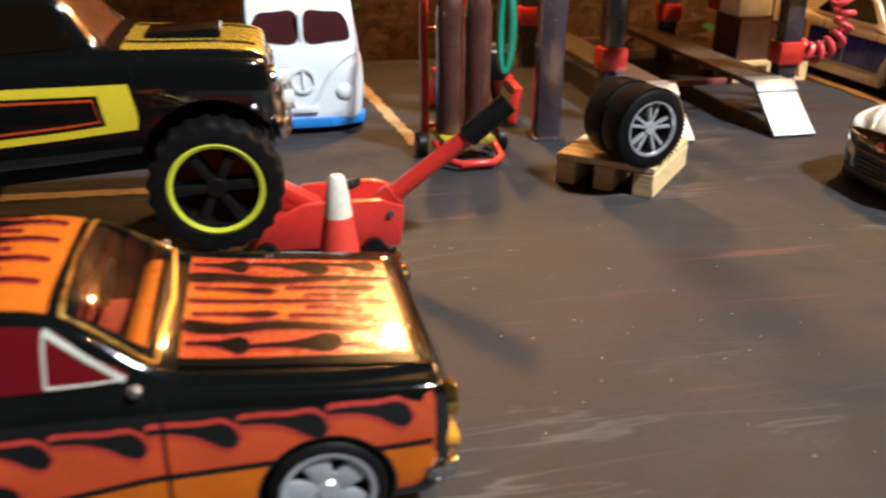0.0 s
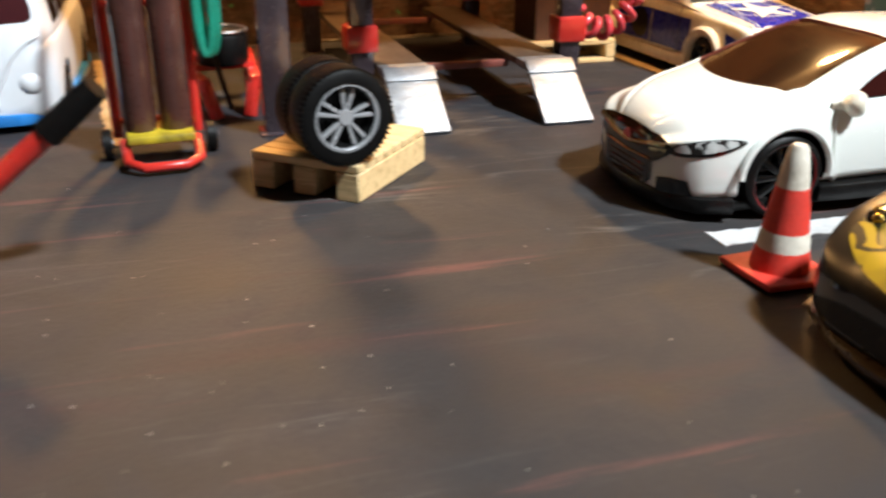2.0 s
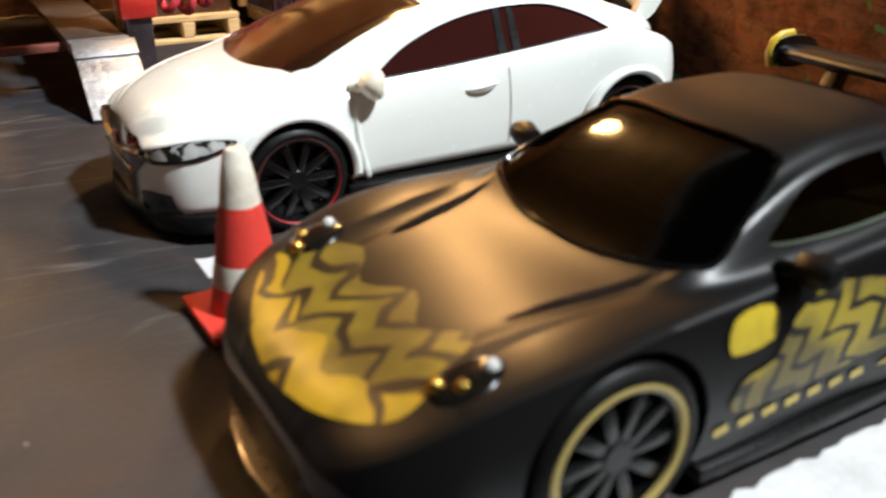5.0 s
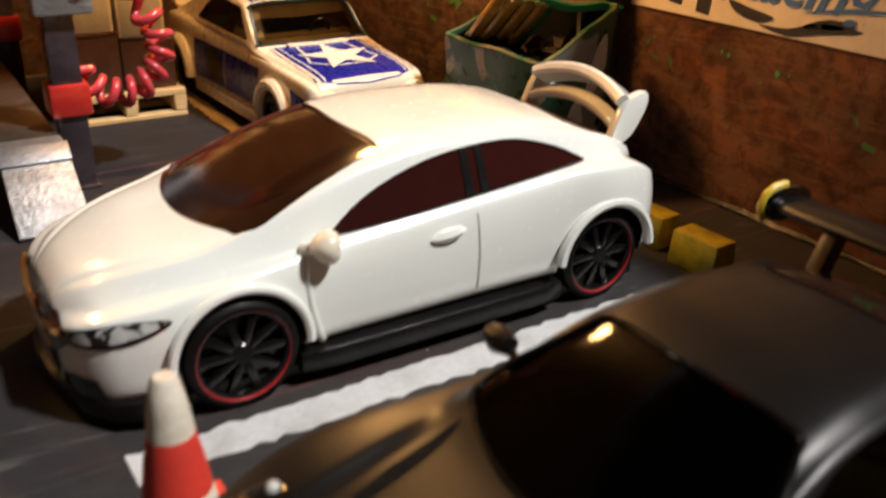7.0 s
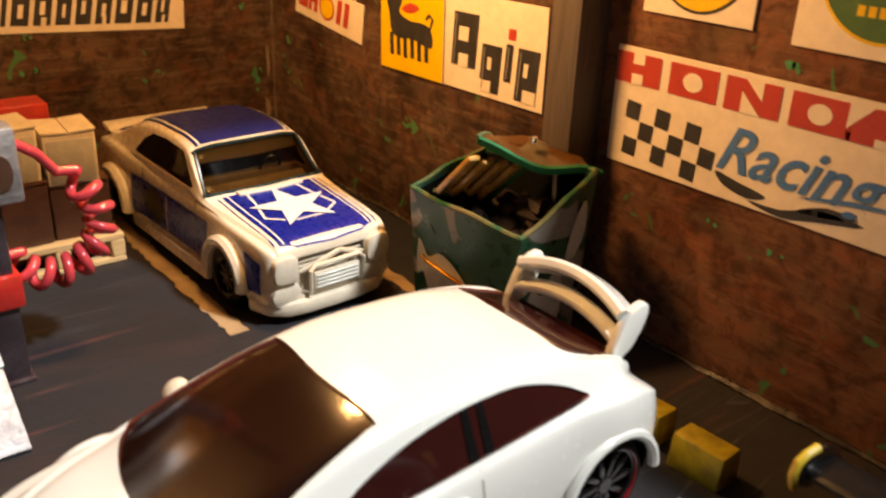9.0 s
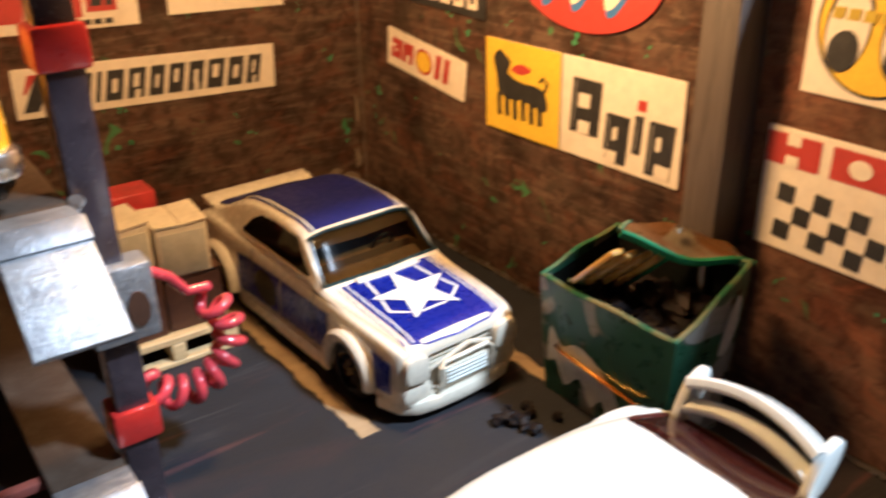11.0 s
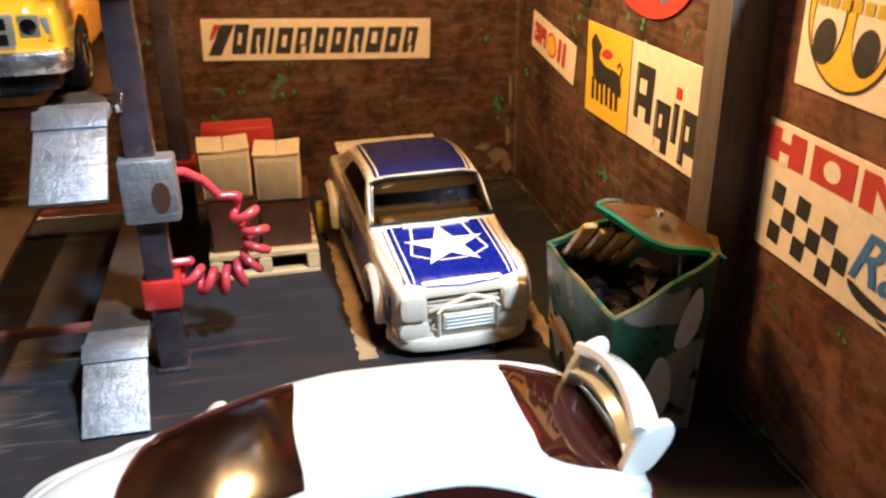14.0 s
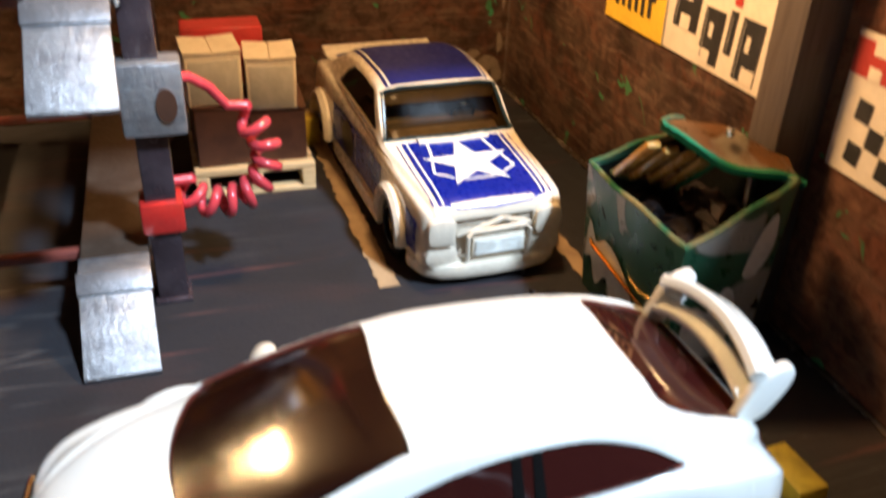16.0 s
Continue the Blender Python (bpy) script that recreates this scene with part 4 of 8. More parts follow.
    ribbon(span, 0.36, 0.15, (-0.6, 0, 1), bm=wing)
    w = part("rear_wing", wing, M_white, car)
    low = [(-3.27 + 0.05 * t * t, 0.82 * t, 2.06 - 0.17 * t * t) for t in np.linspace(-1, 1, 17)]
    part("wing_blade", ribbon(low, 0.20, 0.11, (0.3, 0, 1)), M_white, w)
    for s in (1, -1):
        bm = prism(curve_poly([(-3.06, 1.72), (-3.12, 1.90), (-3.22, 2.10), (-3.38, 2.24), (-3.56, 2.28), (-3.62, 2.18), (-3.58, 2.02), (-3.48, 1.86), (-3.38, 1.74), (-3.20, 1.66)], 3), s * 0.79, s * 0.92, "y", bevel=0.03)
        part("end_plate", bm, M_white, w)
    for s in (1, -1):
        tl = wrap(tree, curve_poly([(s * 0.62, 1.22), (s * 0.70, 1.40), (s * 1.02, 1.40), (s * 1.12, 1.22), (s * 0.9, 1.14)], 3), "x", 0.06, 0.012, -1)
        part("tail_light", tl, M_rim_red, car)
    for x in (fx, rx):
        for y in (1.30, -1.30):
            wheel(car, x, y, r, 0.40, 0.485, M_rim_black, 10, M_rim_red, spoke_w=0.045, thin=0.55)
    return car


# -- satin black sports coupe with yellow print
def coupe():
    car = thing("sports_coupe", "satin black die-cast coupe with yellow print and wide rear wing", "toy car", -5.95, -17.8, 0, 180)
    tab = {
        "w": [(3.62, 0.72), (3.54, 1.0), (3.3, 1.26), (2.9, 1.42), (2.2, 1.52), (1.2, 1.47), (0, 1.46), (-1.2, 1.54), (-2.1, 1.62), (-2.9, 1.56), (-3.4, 1.34), (-3.6, 1.0)],
        "z0": [(3.62, 0.24), (3.2, 0.20), (-3.0, 0.2), (-3.6, 0.4)],
        "zb": [(3.62, 0.66), (3.52, 0.82), (3.2, 1.02), (2.8, 1.19), (2.3, 1.31), (1.8, 1.36), (1.0, 1.38), (0.2, 1.43), (-1.2, 1.52), (-2.2, 1.50), (-3.0, 1.28), (-3.45, 0.96), (-3.6, 0.72)],
        "zr": [(3.62, 0.69), (3.52, 0.86), (3.2, 1.02), (2.8, 1.13), (2.2, 1.25), (1.6, 1.34), (1.38, 1.41), (1.0, 1.62), (0.5, 1.88), (0.15, 2.00), (-0.3, 2.07), (-0.8, 2.08), (-1.6, 1.94), (-2.4, 1.64), (-3.0, 1.32), (-3.45, 0.98), (-3.6, 0.76)],
        "gw": [(3.62, 0.55), (3.0, 1.02), (2.2, 1.06), (1.6, 1.14), (1.2, 1.22), (0, 1.25), (-1.4, 1.18), (-2.4, 1.05), (-3.6, 0.7)],
        "rw": [(3.62, 0.40), (2.6, 0.70), (1.6, 0.92), (1.0, 1.0), (0.4, 0.93), (-0.2, 0.90), (-1, 0.88), (-2.2, 0.76), (-3.6, 0.5)],
    }
    bm = body_mesh(tab, 84, dip=True)
    tree = BVHTree.FromBMesh(bm)
    fx, rx = 2.0, -2.1
    ws = curve_poly([(1.08, 1.12), (1.28, 0.92), (1.44, 0.45), (1.48, 0), (1.44, -0.45), (1.28, -0.92), (1.08, -1.12), (0.66, -1.0), (0.32, -0.86), (0.22, -0.74), (0.25, 0), (0.22, 0.74), (0.32, 0.86), (0.66, 1.0)], 4)
    side = curve_poly([(0.62, 1.53), (0.48, 1.66), (0.20, 1.82), (-0.2, 1.90), (-0.7, 1.91), (-1.15, 1.83), (-1.55, 1.66), (-1.5, 1.60), (-0.6, 1.54), (0.1, 1.51)], 4)
    back = curve_poly([(-1.35, 0.72), (-1.3, 0), (-1.35, -0.72), (-2.3, -0.68), (-2.4, 0), (-2.3, 0.68)], 4)
    cutters = [arch_cut(x, y, rr, rr - 0.06, 0.48) for x, rr in ((fx, 0.68), (rx, 0.70)) for y in (1.5, -1.5)]
    cutters += [opening(tree, ws, "z", 1.2)] + [opening(tree, side, "y", -0.2 * s, s) for s in (1, -1)]
    shell(car, bm, tree, cutters, M_satin, M_seat_green, M_plastic, 1.19)
    bm = prism([(3.70, 0.5), (3.76, 0), (3.70, -0.5), (3.44, -1.16), (3.0, -1.48), (2.8, -1.50), (2.8, 1.50), (3.0, 1.48), (3.44, 1.16)], 0.12, 0.22, "z", bevel=0.03)
    part("front_splitter", bm, M_splitter, car)
    bm = box(-3.2, 2.9, -0.85, 0.85, 0.12, 0.9, 0.03)
    box(-1.3, 1.3, -1.48, 1.48, 0.12, 0.24, 0.03, bm)
    part("chassis", bm, M_plastic, car)
    part("windshield", wrap(tree, ws, "z", 0.11, -0.02), M_glass_coupe, car, "smoked amber windshield")
    rim = [tree.ray_cast(Vector((x, y, 9)), Vector((0, 0, -1)))[0] for x, y in ws]
    part("windshield_seal", tube(rim, 0.022, 6, closed=True), M_black, car)
    part("rear_window", wrap(tree, back, "z", 0.12), M_smoke, car)
    part("dashboard", prism([(1.32, 1.20), (1.28, 1.36), (0.80, 1.46), (0.66, 1.40), (0.62, 1.20)], -0.9, 0.9, "y", bevel=0.05), M_plastic, car)
    seats(car, (0.30, 0.32, -0.05, -0.30, -0.48, -0.40), (1.20, 1.32, 1.34, 1.84, 1.84, 1.20), M_seat_green, 0.34, (-0.44, 0.44))
    part("cabin_floor", box(-1.2, 1.3, -0.92, 0.92, 1.12, 1.22, 0.02), M_plastic, car)
    for s in (1, -1):
        part("side_window", wrap(tree, side, "y", 0.1, -0.03, s), M_glass_dark, car, "dark greenish side window")
        part("window_pillar", wrap(tree, [(-0.62, 1.54), (-0.58, 1.91), (-0.68, 1.91), (-0.74, 1.55)], "y", 0.1, -0.01, s), M_satin, car)
        hit, nrm, _, _ = tree.ray_cast(Vector((2.80, s * 1.06, 9)), Vector((0, 0, -1)))
        bm = bmesh.new()
        bmesh.ops.create_uvsphere(bm, u_segments=28, v_segments=14, radius=1)
        turn = nrm.to_track_quat("Z", "X").to_matrix().to_4x4()
        bmesh.ops.transform(bm, matrix=Matrix.Translation(hit - nrm * 0.02) @ turn @ Matrix.Diagonal((0.24, 0.18, 0.055, 1)), verts=bm.verts[:])
        lamp = part("headlight", bm, M_lamp_dark, car, "dark glossy oval headlight")
        # gold and clear beads added in place of light glints on the headlight
        for dx, dy, mat, rr in ((2.95, 1.00, M_gold, 0.06), (2.86, 1.12, M_gold, 0.05), (2.66, 1.10, M_lens, 0.05)):
            b2 = bmesh.new()
            bmesh.ops.create_uvsphere(b2, u_segments=12, v_segments=8, radius=rr)
            hit, nrm, _, _ = tree.ray_cast(Vector((dx, s * dy, 9)), Vector((0, 0, -1)))
            bmesh.ops.translate(b2, vec=hit + nrm * 0.02, verts=b2.verts[:])
            part("lens", b2, mat, lamp)
        # a long dark slot on each side of the bonnet
        slot = curve_poly([(2.36, s * 0.72), (2.1, s * 0.80), (1.7, s * 0.88), (1.36, s * 0.92), (1.7, s * 0.80), (2.1, s * 0.72)], 3)
        part("fender_vent", wrap(tree, slot, "z", 0.04, 0.012), M_slot, car, "dark bonnet slot")
        # yellow pattern along the doors
        bm = wrap(tree, curve_poly([(1.10, 0.62), (1.06, 0.84), (0.80, 0.92), (0.62, 1.18), (0.3, 1.30), (-0.2, 1.26), (-0.7, 1.34), (-1.2, 1.28), (-1.3, 1.0), (-0.9, 0.76), (-0.3, 0.66), (0.5, 0.60)], 3), "y", 0.08, 0.012, s)
        part("door_print", bm, M_door_print, car, "yellow-olive print with dark tracery")
        bm = bmesh.new()
        for k in range(7):
            x = 1.22 - 0.22 * k
            wrap(tree, [(x, 0.46), (x - 0.12, 0.48), (x - 0.09, 0.55), (x + 0.03, 0.53)], "y", 0.08, 0.014, s, bm)
        wrap(tree, curve_poly([(-0.35, 0.50), (-1.20, 0.60), (-1.3, 0.76), (-0.8, 0.66)], 3), "y", 0.08, 0.014, s, bm)
        wrap(tree, curve_poly([(1.20, 1.06), (1.18, 1.28), (0.86, 1.30), (0.84, 1.08)], 3), "y", 0.08, 0.018, s, bm)
        part("door_print", bm, M_tampo_yellow, car, "yellow print")
        b2 = lathe([(0, -0.16), (0.08, -0.13), (0.12, 0), (0.08, 0.13), (0, 0.16)], 16, m=Matrix.Translation((0.62, s * 1.52, 1.50)) @ Matrix.Rotation(math.pi / 2, 4, "X"))
        rod((0.64, s * 1.25, 1.44), (0.62, s * 1.48, 1.49), 0.04, bm=b2)
        part("door_mirror", b2, M_satin, car)
    # yellow and olive print over the nose, with dark zigzag tracery
    part("nose_print", wrap(tree, curve_poly([(2.82, -1.0), (2.58, -0.68), (2.78, -0.32), (2.56, 0.05), (2.74, 0.40), (2.54, 0.72), (2.80, 0.90), (3.05, 0.96), (3.30, 0.85), (3.40, 0.4), (3.42, -0.4), (3.30, -0.85), (3.05, -1.12)], 3), "z", 0.1, 0.008), M_nose_olive, car, "faded olive print with dark tracery")
    part("nose_print", wrap(tree, curve_poly([(3.06, -1.10), (3.04, -0.92), (3.20, -0.70), (3.16, -0.45), (3.30, -0.20), (3.18, 0.05), (3.34, 0.30), (3.20, 0.55), (3.16, 0.80), (3.02, 1.0), (3.20, 1.02), (3.36, 0.82), (3.50, 0.45), (3.545, 0), (3.50, -0.45), (3.36, -0.82), (3.20, -1.06)], 3), "z", 0.08, 0.014), M_nose_yellow, car, "yellow print with dark tracery")
    part("bumper_panel", wrap(tree, curve_poly([(-1.15, 0.36), (-1.1, 0.66), (-0.5, 0.70), (0.5, 0.70), (1.1, 0.66), (1.15, 0.36), (0.6, 0.28), (-0.6, 0.28)], 3), "x", 0.07, 0.010), M_black, car, "gloss black bumper")
    part("front_intake", wrap(tree, curve_poly([(-1.0, 0.40), (-0.5, 0.56), (0.5, 0.56), (1.0, 0.40), (0.6, 0.30), (-0.6, 0.30)], 3), "x", 0.07, 0.014), M_plastic, car)
    # wide rear wing on two struts
    wing = prism(curve_poly([(-3.42, 1.74), (-3.30, 1.83), (-3.0, 1.86), (-2.86, 1.80), (-2.95, 1.72), (-3.25, 1.70)], 3), -1.80, 1.80, "y", bevel=0.015)
    w = part("rear_wing", wing, M_satin, car)
    for s in (1, -1):
        part("wing_tip", prism(curve_poly([(-3.46, 1.66), (-3.44, 1.86), (-3.2, 1.95), (-2.92, 1.94), (-2.80, 1.82), (-2.86, 1.66), (-3.1, 1.60)], 3), s * 1.86 - 0.06, s * 1.86 + 0.06, "y", bevel=0.03), M_black, w)
        part("wing_tip_edge", tube([(-2.83, s * 1.88, 1.64), (-2.79, s * 1.89, 1.78), (-2.84, s * 1.89, 1.90), (-2.95, s * 1.88, 1.96), (-3.1, s * 1.87, 1.97)], 0.045, 8), M_tampo_yellow, w, "yellow edge")
        part("wing_strut", prism([(-2.70, 1.15), (-2.94, 1.15), (-3.2, 1.74), (-2.98, 1.74)], s * 1.22 - 0.08, s * 1.22 + 0.08, "y", bevel=0.02), M_strut, w, "brownish wing strut")
    for x in (fx, rx):
        for y in (1.29, -1.29):
            wheel(car, x, y, 0.61 if x == fx else 0.63, 0.42, 0.50 if x == fx else 0.52, M_rim_black, 10, M_rim_gold, spoke_w=0.05, thin=0.9)
    return car


# -- cream and blue racing saloon with a star on the bonnet
def star_poly(cx, cy, r, turn=0.0, inner=0.40):
    return [(cx + (r if k % 2 == 0 else r * inner) * math.cos(turn + math.pi * k / 5), cy + (r if k % 2 == 0 else r * inner) * math.sin(turn + math.pi * k / 5)) for k in range(10)]


def racer():
    car = thing("racing_saloon", "cream and royal blue die-cast saloon with white bonnet star", "toy car", -3.36, -4.58, 0, -87.6)
    tab = {
        "w": [(3.42, 1.02), (3.36, 1.12), (3.1, 1.19), (2.0, 1.25), (0.8, 1.25), (-0.8, 1.28), (-2.1, 1.36), (-2.7, 1.34), (-3.0, 1.26), (-3.10, 1.12)],
        "z0": [(3.42, 0.30), (3.2, 0.24), (-2.9, 0.26), (-3.10, 0.4)],
        "zb": [(3.42, 1.12), (3.34, 1.24), (3.1, 1.31), (2.0, 1.41), (1.2, 1.48), (0, 1.52), (-1.2, 1.58), (-2.3, 1.62), (-2.9, 1.56), (-3.10, 1.34)],
        "zr": [(3.42, 1.17), (3.34, 1.30), (3.1, 1.38), (2.0, 1.49), (1.50, 1.54), (1.38, 1.60), (1.05, 1.94), (0.80, 2.20), (0.60, 2.29), (0.2, 2.35), (-0.5, 2.36), (-1.1, 2.30), (-1.5, 2.20), (-2.0, 1.96), (-2.4, 1.76), (-2.9, 1.68), (-3.10, 1.4)],
        "gw": [(3.42, 0.98), (2.0, 1.14), (1.2, 1.19), (0, 1.20), (-1.2, 1.21), (-2.4, 1.20), (-3.10, 1.0)],
        "rw": [(3.42, 0.90), (2.0, 1.04), (1.45, 1.10), (0.9, 1.06), (0.5, 1.00), (-0.8, 1.00), (-1.6, 1.0), (-2.4, 1.04), (-3.10, 0.9)],
    }
    bm = body_mesh(tab, 84, flat=0.66)
    tree = BVHTree.FromBMesh(bm)
    fx, rx = 2.20, -2.05
    ws = curve_poly([(1.38, 1.08), (1.42, 0.5), (1.43, 0), (1.42, -0.5), (1.38, -1.08), (1.30, -1.085), (1.05, -1.03), (0.82, -0.98), (0.76, -0.92), (0.78, 0), (0.76, 0.92), (0.82, 0.98), (1.05, 1.03), (1.30, 1.085)], 3)
    side = [(1.02, 1.64), (0.96, 1.72), (0.62, 2.08), (0.54, 2.13), (-0.10, 2.17), (-0.66, 2.14), (-0.98, 1.98), (-1.28, 1.72), (-1.25, 1.67), (-1.15, 1.66), (0.2, 1.62), (0.92, 1.60)]
    cutters = [arch_cut(x, y, 0.56, 0.50) for x in (fx, rx) for y in (1.28, -1.28)]
    cutters += [opening(tree, ws, "z", 1.35)] + [opening(tree, side, "y", -0.2 * s, s) for s in (1, -1)]
    # the recessed face between the headlights
    cutters.append(box(3.30, 3.9, -0.62, 0.62, 0.46, 1.10))
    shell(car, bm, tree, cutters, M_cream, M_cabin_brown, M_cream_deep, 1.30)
    bm = box(-2.9, 3.0, -0.72, 0.72, 0.12, 0.9, 0.03)
    box(-1.4, 1.6, -1.1, 1.1, 0.14, 0.3, 0.03, bm)
    part("chassis", bm, M_plastic, car)
    chin = [(3.48, 0.86), (3.54, 0.5), (3.56, 0), (3.54, -0.5), (3.48, -0.86), (3.30, -1.10), (2.86, -1.24), (2.80, -1.1), (2.80, 1.1), (2.86, 1.24), (3.30, 1.10)]
    part("front_spoiler", prism(chin, 0.14, 0.38, "z", bevel=0.07), M_cream, car, "cream chin spoiler")
    for s in (1, -1):
        flare(fx, s * 1.25, 0.50, 0.54, M_cream, car, 0.11, 0.1, -5, 185)
        flare(rx, s * 1.34, 0.52, 0.54, M_cream, car, 0.14, 0.12, -5, 185)
        hl = prism(curve_poly([(s * 0.66, 0.74), (s * 0.64, 0.95), (s * 0.68, 1.14), (s * 0.88, 1.18), (s * 1.04, 1.14), (s * 1.08, 0.95), (s * 1.04, 0.76), (s * 0.86, 0.72)], 3), 3.25, 3.50, "x", bevel=0.05)
        part("headlight", hl, M_cream, car, "moulded cream headlight cover")
        part("bumper_corner", prism(curve_poly([(s * 0.60, 0.40), (s * 0.62, 0.66), (s * 0.86, 0.68), (s * 1.05, 0.66), (s * 1.07, 0.40)], 2), 3.2, 3.44, "x", bevel=0.04), M_cream, car)
        part("side_window", wrap(tree, side, "y", 0.1, -0.03, s), M_glass_dark, car, "dark side window")
        part("blue_panel", wrap(tree, [(1.58, 0.52), (1.62, 1.24), (-1.3, 1.28), (-1.35, 0.52)], "y", 0.08, 0.012, s), M_blue, car, "royal blue side panel")
        part("door_roundel", wrap(tree, [(-0.38 + 0.36 * math.cos(a), 0.90 + 0.34 * math.sin(a)) for a in np.linspace(0, 6.28, 25)[:-1]], "y", 0.08, 0.020, s), M_plastic, car, "black door roundel")
        part("door_roundel", wrap(tree, [(0.03 + 0.02 * k, z) for k, z in enumerate((0.55, 0.72, 0.9, 1.08, 1.24))] + [(0.07 + 0.02 * k, z) for k, z in reversed(list(enumerate((0.55, 0.72, 0.9, 1.08, 1.24))))], "y", 0.08, 0.018, s), M_cream, car)
        part("blue_panel", wrap(tree, [(3.20, 0.52), (3.22, 1.04), (2.80, 1.14), (2.86, 0.80), (2.84, 0.5)], "y", 0.08, 0.012, s), M_blue, car)
        bm = wrap(tree, stripe([(1.20, 0.4), (1.22, 1.0), (1.18, 1.46)], 0.022), "y", 0.1, 0.02, s)
        wrap(tree, stripe([(-0.80, 0.4), (-0.80, 1.0), (-0.83, 1.5)], 0.022), "y", 0.1, 0.02, s, bm)
        part("door_seam", bm, M_plastic, car)
        part("side_skirt", box(-1.45, 1.62, s * 1.26 - 0.06, s * 1.26 + 0.06, 0.20, 0.46, 0.04), M_cream, car)
    part("windshield", wrap(tree, ws, "z", 0.1, -0.03), M_glass_clear, car, "clear brownish windshield")
    rim = [tree.ray_cast(Vector((x, y, 9)), Vector((0, 0, -1)))[0] for x, y in ws]
    part("windshield_seal", tube(rim, 0.03, 6, closed=True), M_seal, car, "dark teal seal")
    # the cabin behind the screen
    part("cabin_floor", box(-1.2, 1.3, -0.98, 0.98, 1.30, 1.38, 0.02), M_cabin_brown, car)
    part("dashboard", prism([(1.36, 1.37), (1.30, 1.50), (1.02, 1.60), (0.90, 1.54), (0.88, 1.37)], -0.94, 0.94, "y", bevel=0.03), M_cabin_brown, car, "brown moulded dashboard")
    seats(car, (0.42, 0.42, 0.14, -0.06, -0.20, -0.14), (1.37, 1.48, 1.50, 2.02, 2.02, 1.37), M_cabin_brown, 0.34, (-0.46, 0.46))
    part("roll_cage", tube([(-0.3, -0.9, 1.38), (-0.3, -0.86, 2.0), (-0.3, -0.7, 2.16), (-0.3, 0.7, 2.16), (-0.3, 0.86, 2.0), (-0.3, 0.9, 1.38)], 0.045, 8), M_cabin_brown, car)
    part("steering_wheel", tube([(0.74 + 0.06 * math.sin(a), 0.46 + 0.2 * math.cos(a), 1.66 + 0.18 * math.sin(a)) for a in np.linspace(0, 2 * math.pi, 20)], 0.03, 6), M_plastic, car)
    part("rear_window", wrap(tree, [(-1.50, 0.76), (-1.50, -0.76), (-2.2, -0.88), (-2.2, 0.88)], "z", 0.12), M_rear_dark, car)
    hood = [(3.30, 0.86), (2.4, 0.88), (1.50, 0.88), (1.50, -0.88), (2.4, -0.88), (3.30, -0.86), (3.37, -0.6), (3.39, 0), (3.37, 0.6)]
    part("blue_bonnet", wrap(tree, hood, "z", 0.12, 0.010), M_blue, car, "royal blue bonnet panel")
    part("blue_roof", wrap(tree, [(0.70, 0.90), (-0.4, 0.93), (-1.45, 0.92), (-1.45, -0.92), (-0.4, -0.93), (0.70, -0.90)], "z", 0.11, 0.010), M_blue_shaded, car, "dull blue roof panel, darkened to stand for shade")
    part("blue_boot", wrap(tree, [(-2.25, 0.9), (-2.8, 0.95), (-2.8, -0.95), (-2.25, -0.9)], "z", 0.12, 0.010), M_blue_shaded, car)
    bm, dark = bmesh.new(), bmesh.new()
    for s in (1, -1):
        wrap(tree, stripe([(3.30, s * 0.79), (2.3, s * 0.80), (1.50, s * 0.80)], 0.026), "z", 0.1, 0.018, bm=bm)
        wrap(tree, stripe([(3.28, s * 0.94), (2.3, s * 0.96), (1.50, s * 0.96)], 0.016), "z", 0.1, 0.012, bm=dark)
        wrap(tree, stripe([(0.70, s * 0.83), (-0.4, s * 0.86), (-1.44, s * 0.85)], 0.03), "z", 0.1, 0.018, bm=bm)
        wrap(tree, stripe([(1.52, s * 0.46), (1.80, s * 0.50), (2.12, s * 0.55)], 0.042), "z", 0.1, 0.018, bm=bm)
    penta = [(2.06, 0.55), (2.52, 0.66), (2.78, 0.30), (2.78, -0.30), (2.52, -0.66), (2.06, -0.55)]
    for a, b in zip(penta, penta[1:]):
        wrap(tree, stripe([a, b], 0.042), "z", 0.08, 0.016, bm=bm)
    part("star_outline", wrap(tree, star_poly(2.30, 0, 0.80, math.pi), "z", 0.07, 0.021), M_blue, car)
    part("star", wrap(tree, star_poly(2.30, 0, 0.74, math.pi), "z", 0.07, 0.026), M_white, car, "white five-pointed star")
    part("star_line", bm, M_white, car, "white pin stripes and pentagon")
    part("pin_stripe", dark, M_blue, car, "thin blue pin stripes")
    cowl = [tree.ray_cast(Vector((1.56 - 0.04 * abs(t), 0.60 * t, 9)), Vector((0, 0, -1)))[0] + Vector((0, 0, 0.02)) for t in np.linspace(-1, 1, 9)]
    part("bonnet_vent", ribbon(cowl, 0.16, 0.06), M_cream, car, "cream cowl vent")
    # the face: grille bars, a crooked brace and the oil cooler in its frame
    bm = bmesh.new()
    for z in (0.98, 0.90):
        box(3.28, 3.36, -0.60, 0.60, z - 0.02, z + 0.02, 0.012, bm)
    beam((3.40, -0.60, 0.84), (3.44, 0.12, 1.06), 0.07, 0.06, 0.015, bm)
    beam((3.44, 0.12, 1.06), (3.42, 0.58, 0.92), 0.07, 0.06, 0.015, bm)
    part("grille", bm, M_cream, car, "moulded cream grille")
    cooler = part("oil_cooler", box(3.28, 3.50, -0.38, 0.48, 0.48, 0.80, 0.03), M_cream, car)
    for k in range(4):
        part("cooler_fin", box(3.49, 3.53, -0.34, 0.44, 0.53 + 0.065 * k, 0.56 + 0.065 * k, 0.01, seg=1), M_white, cooler)
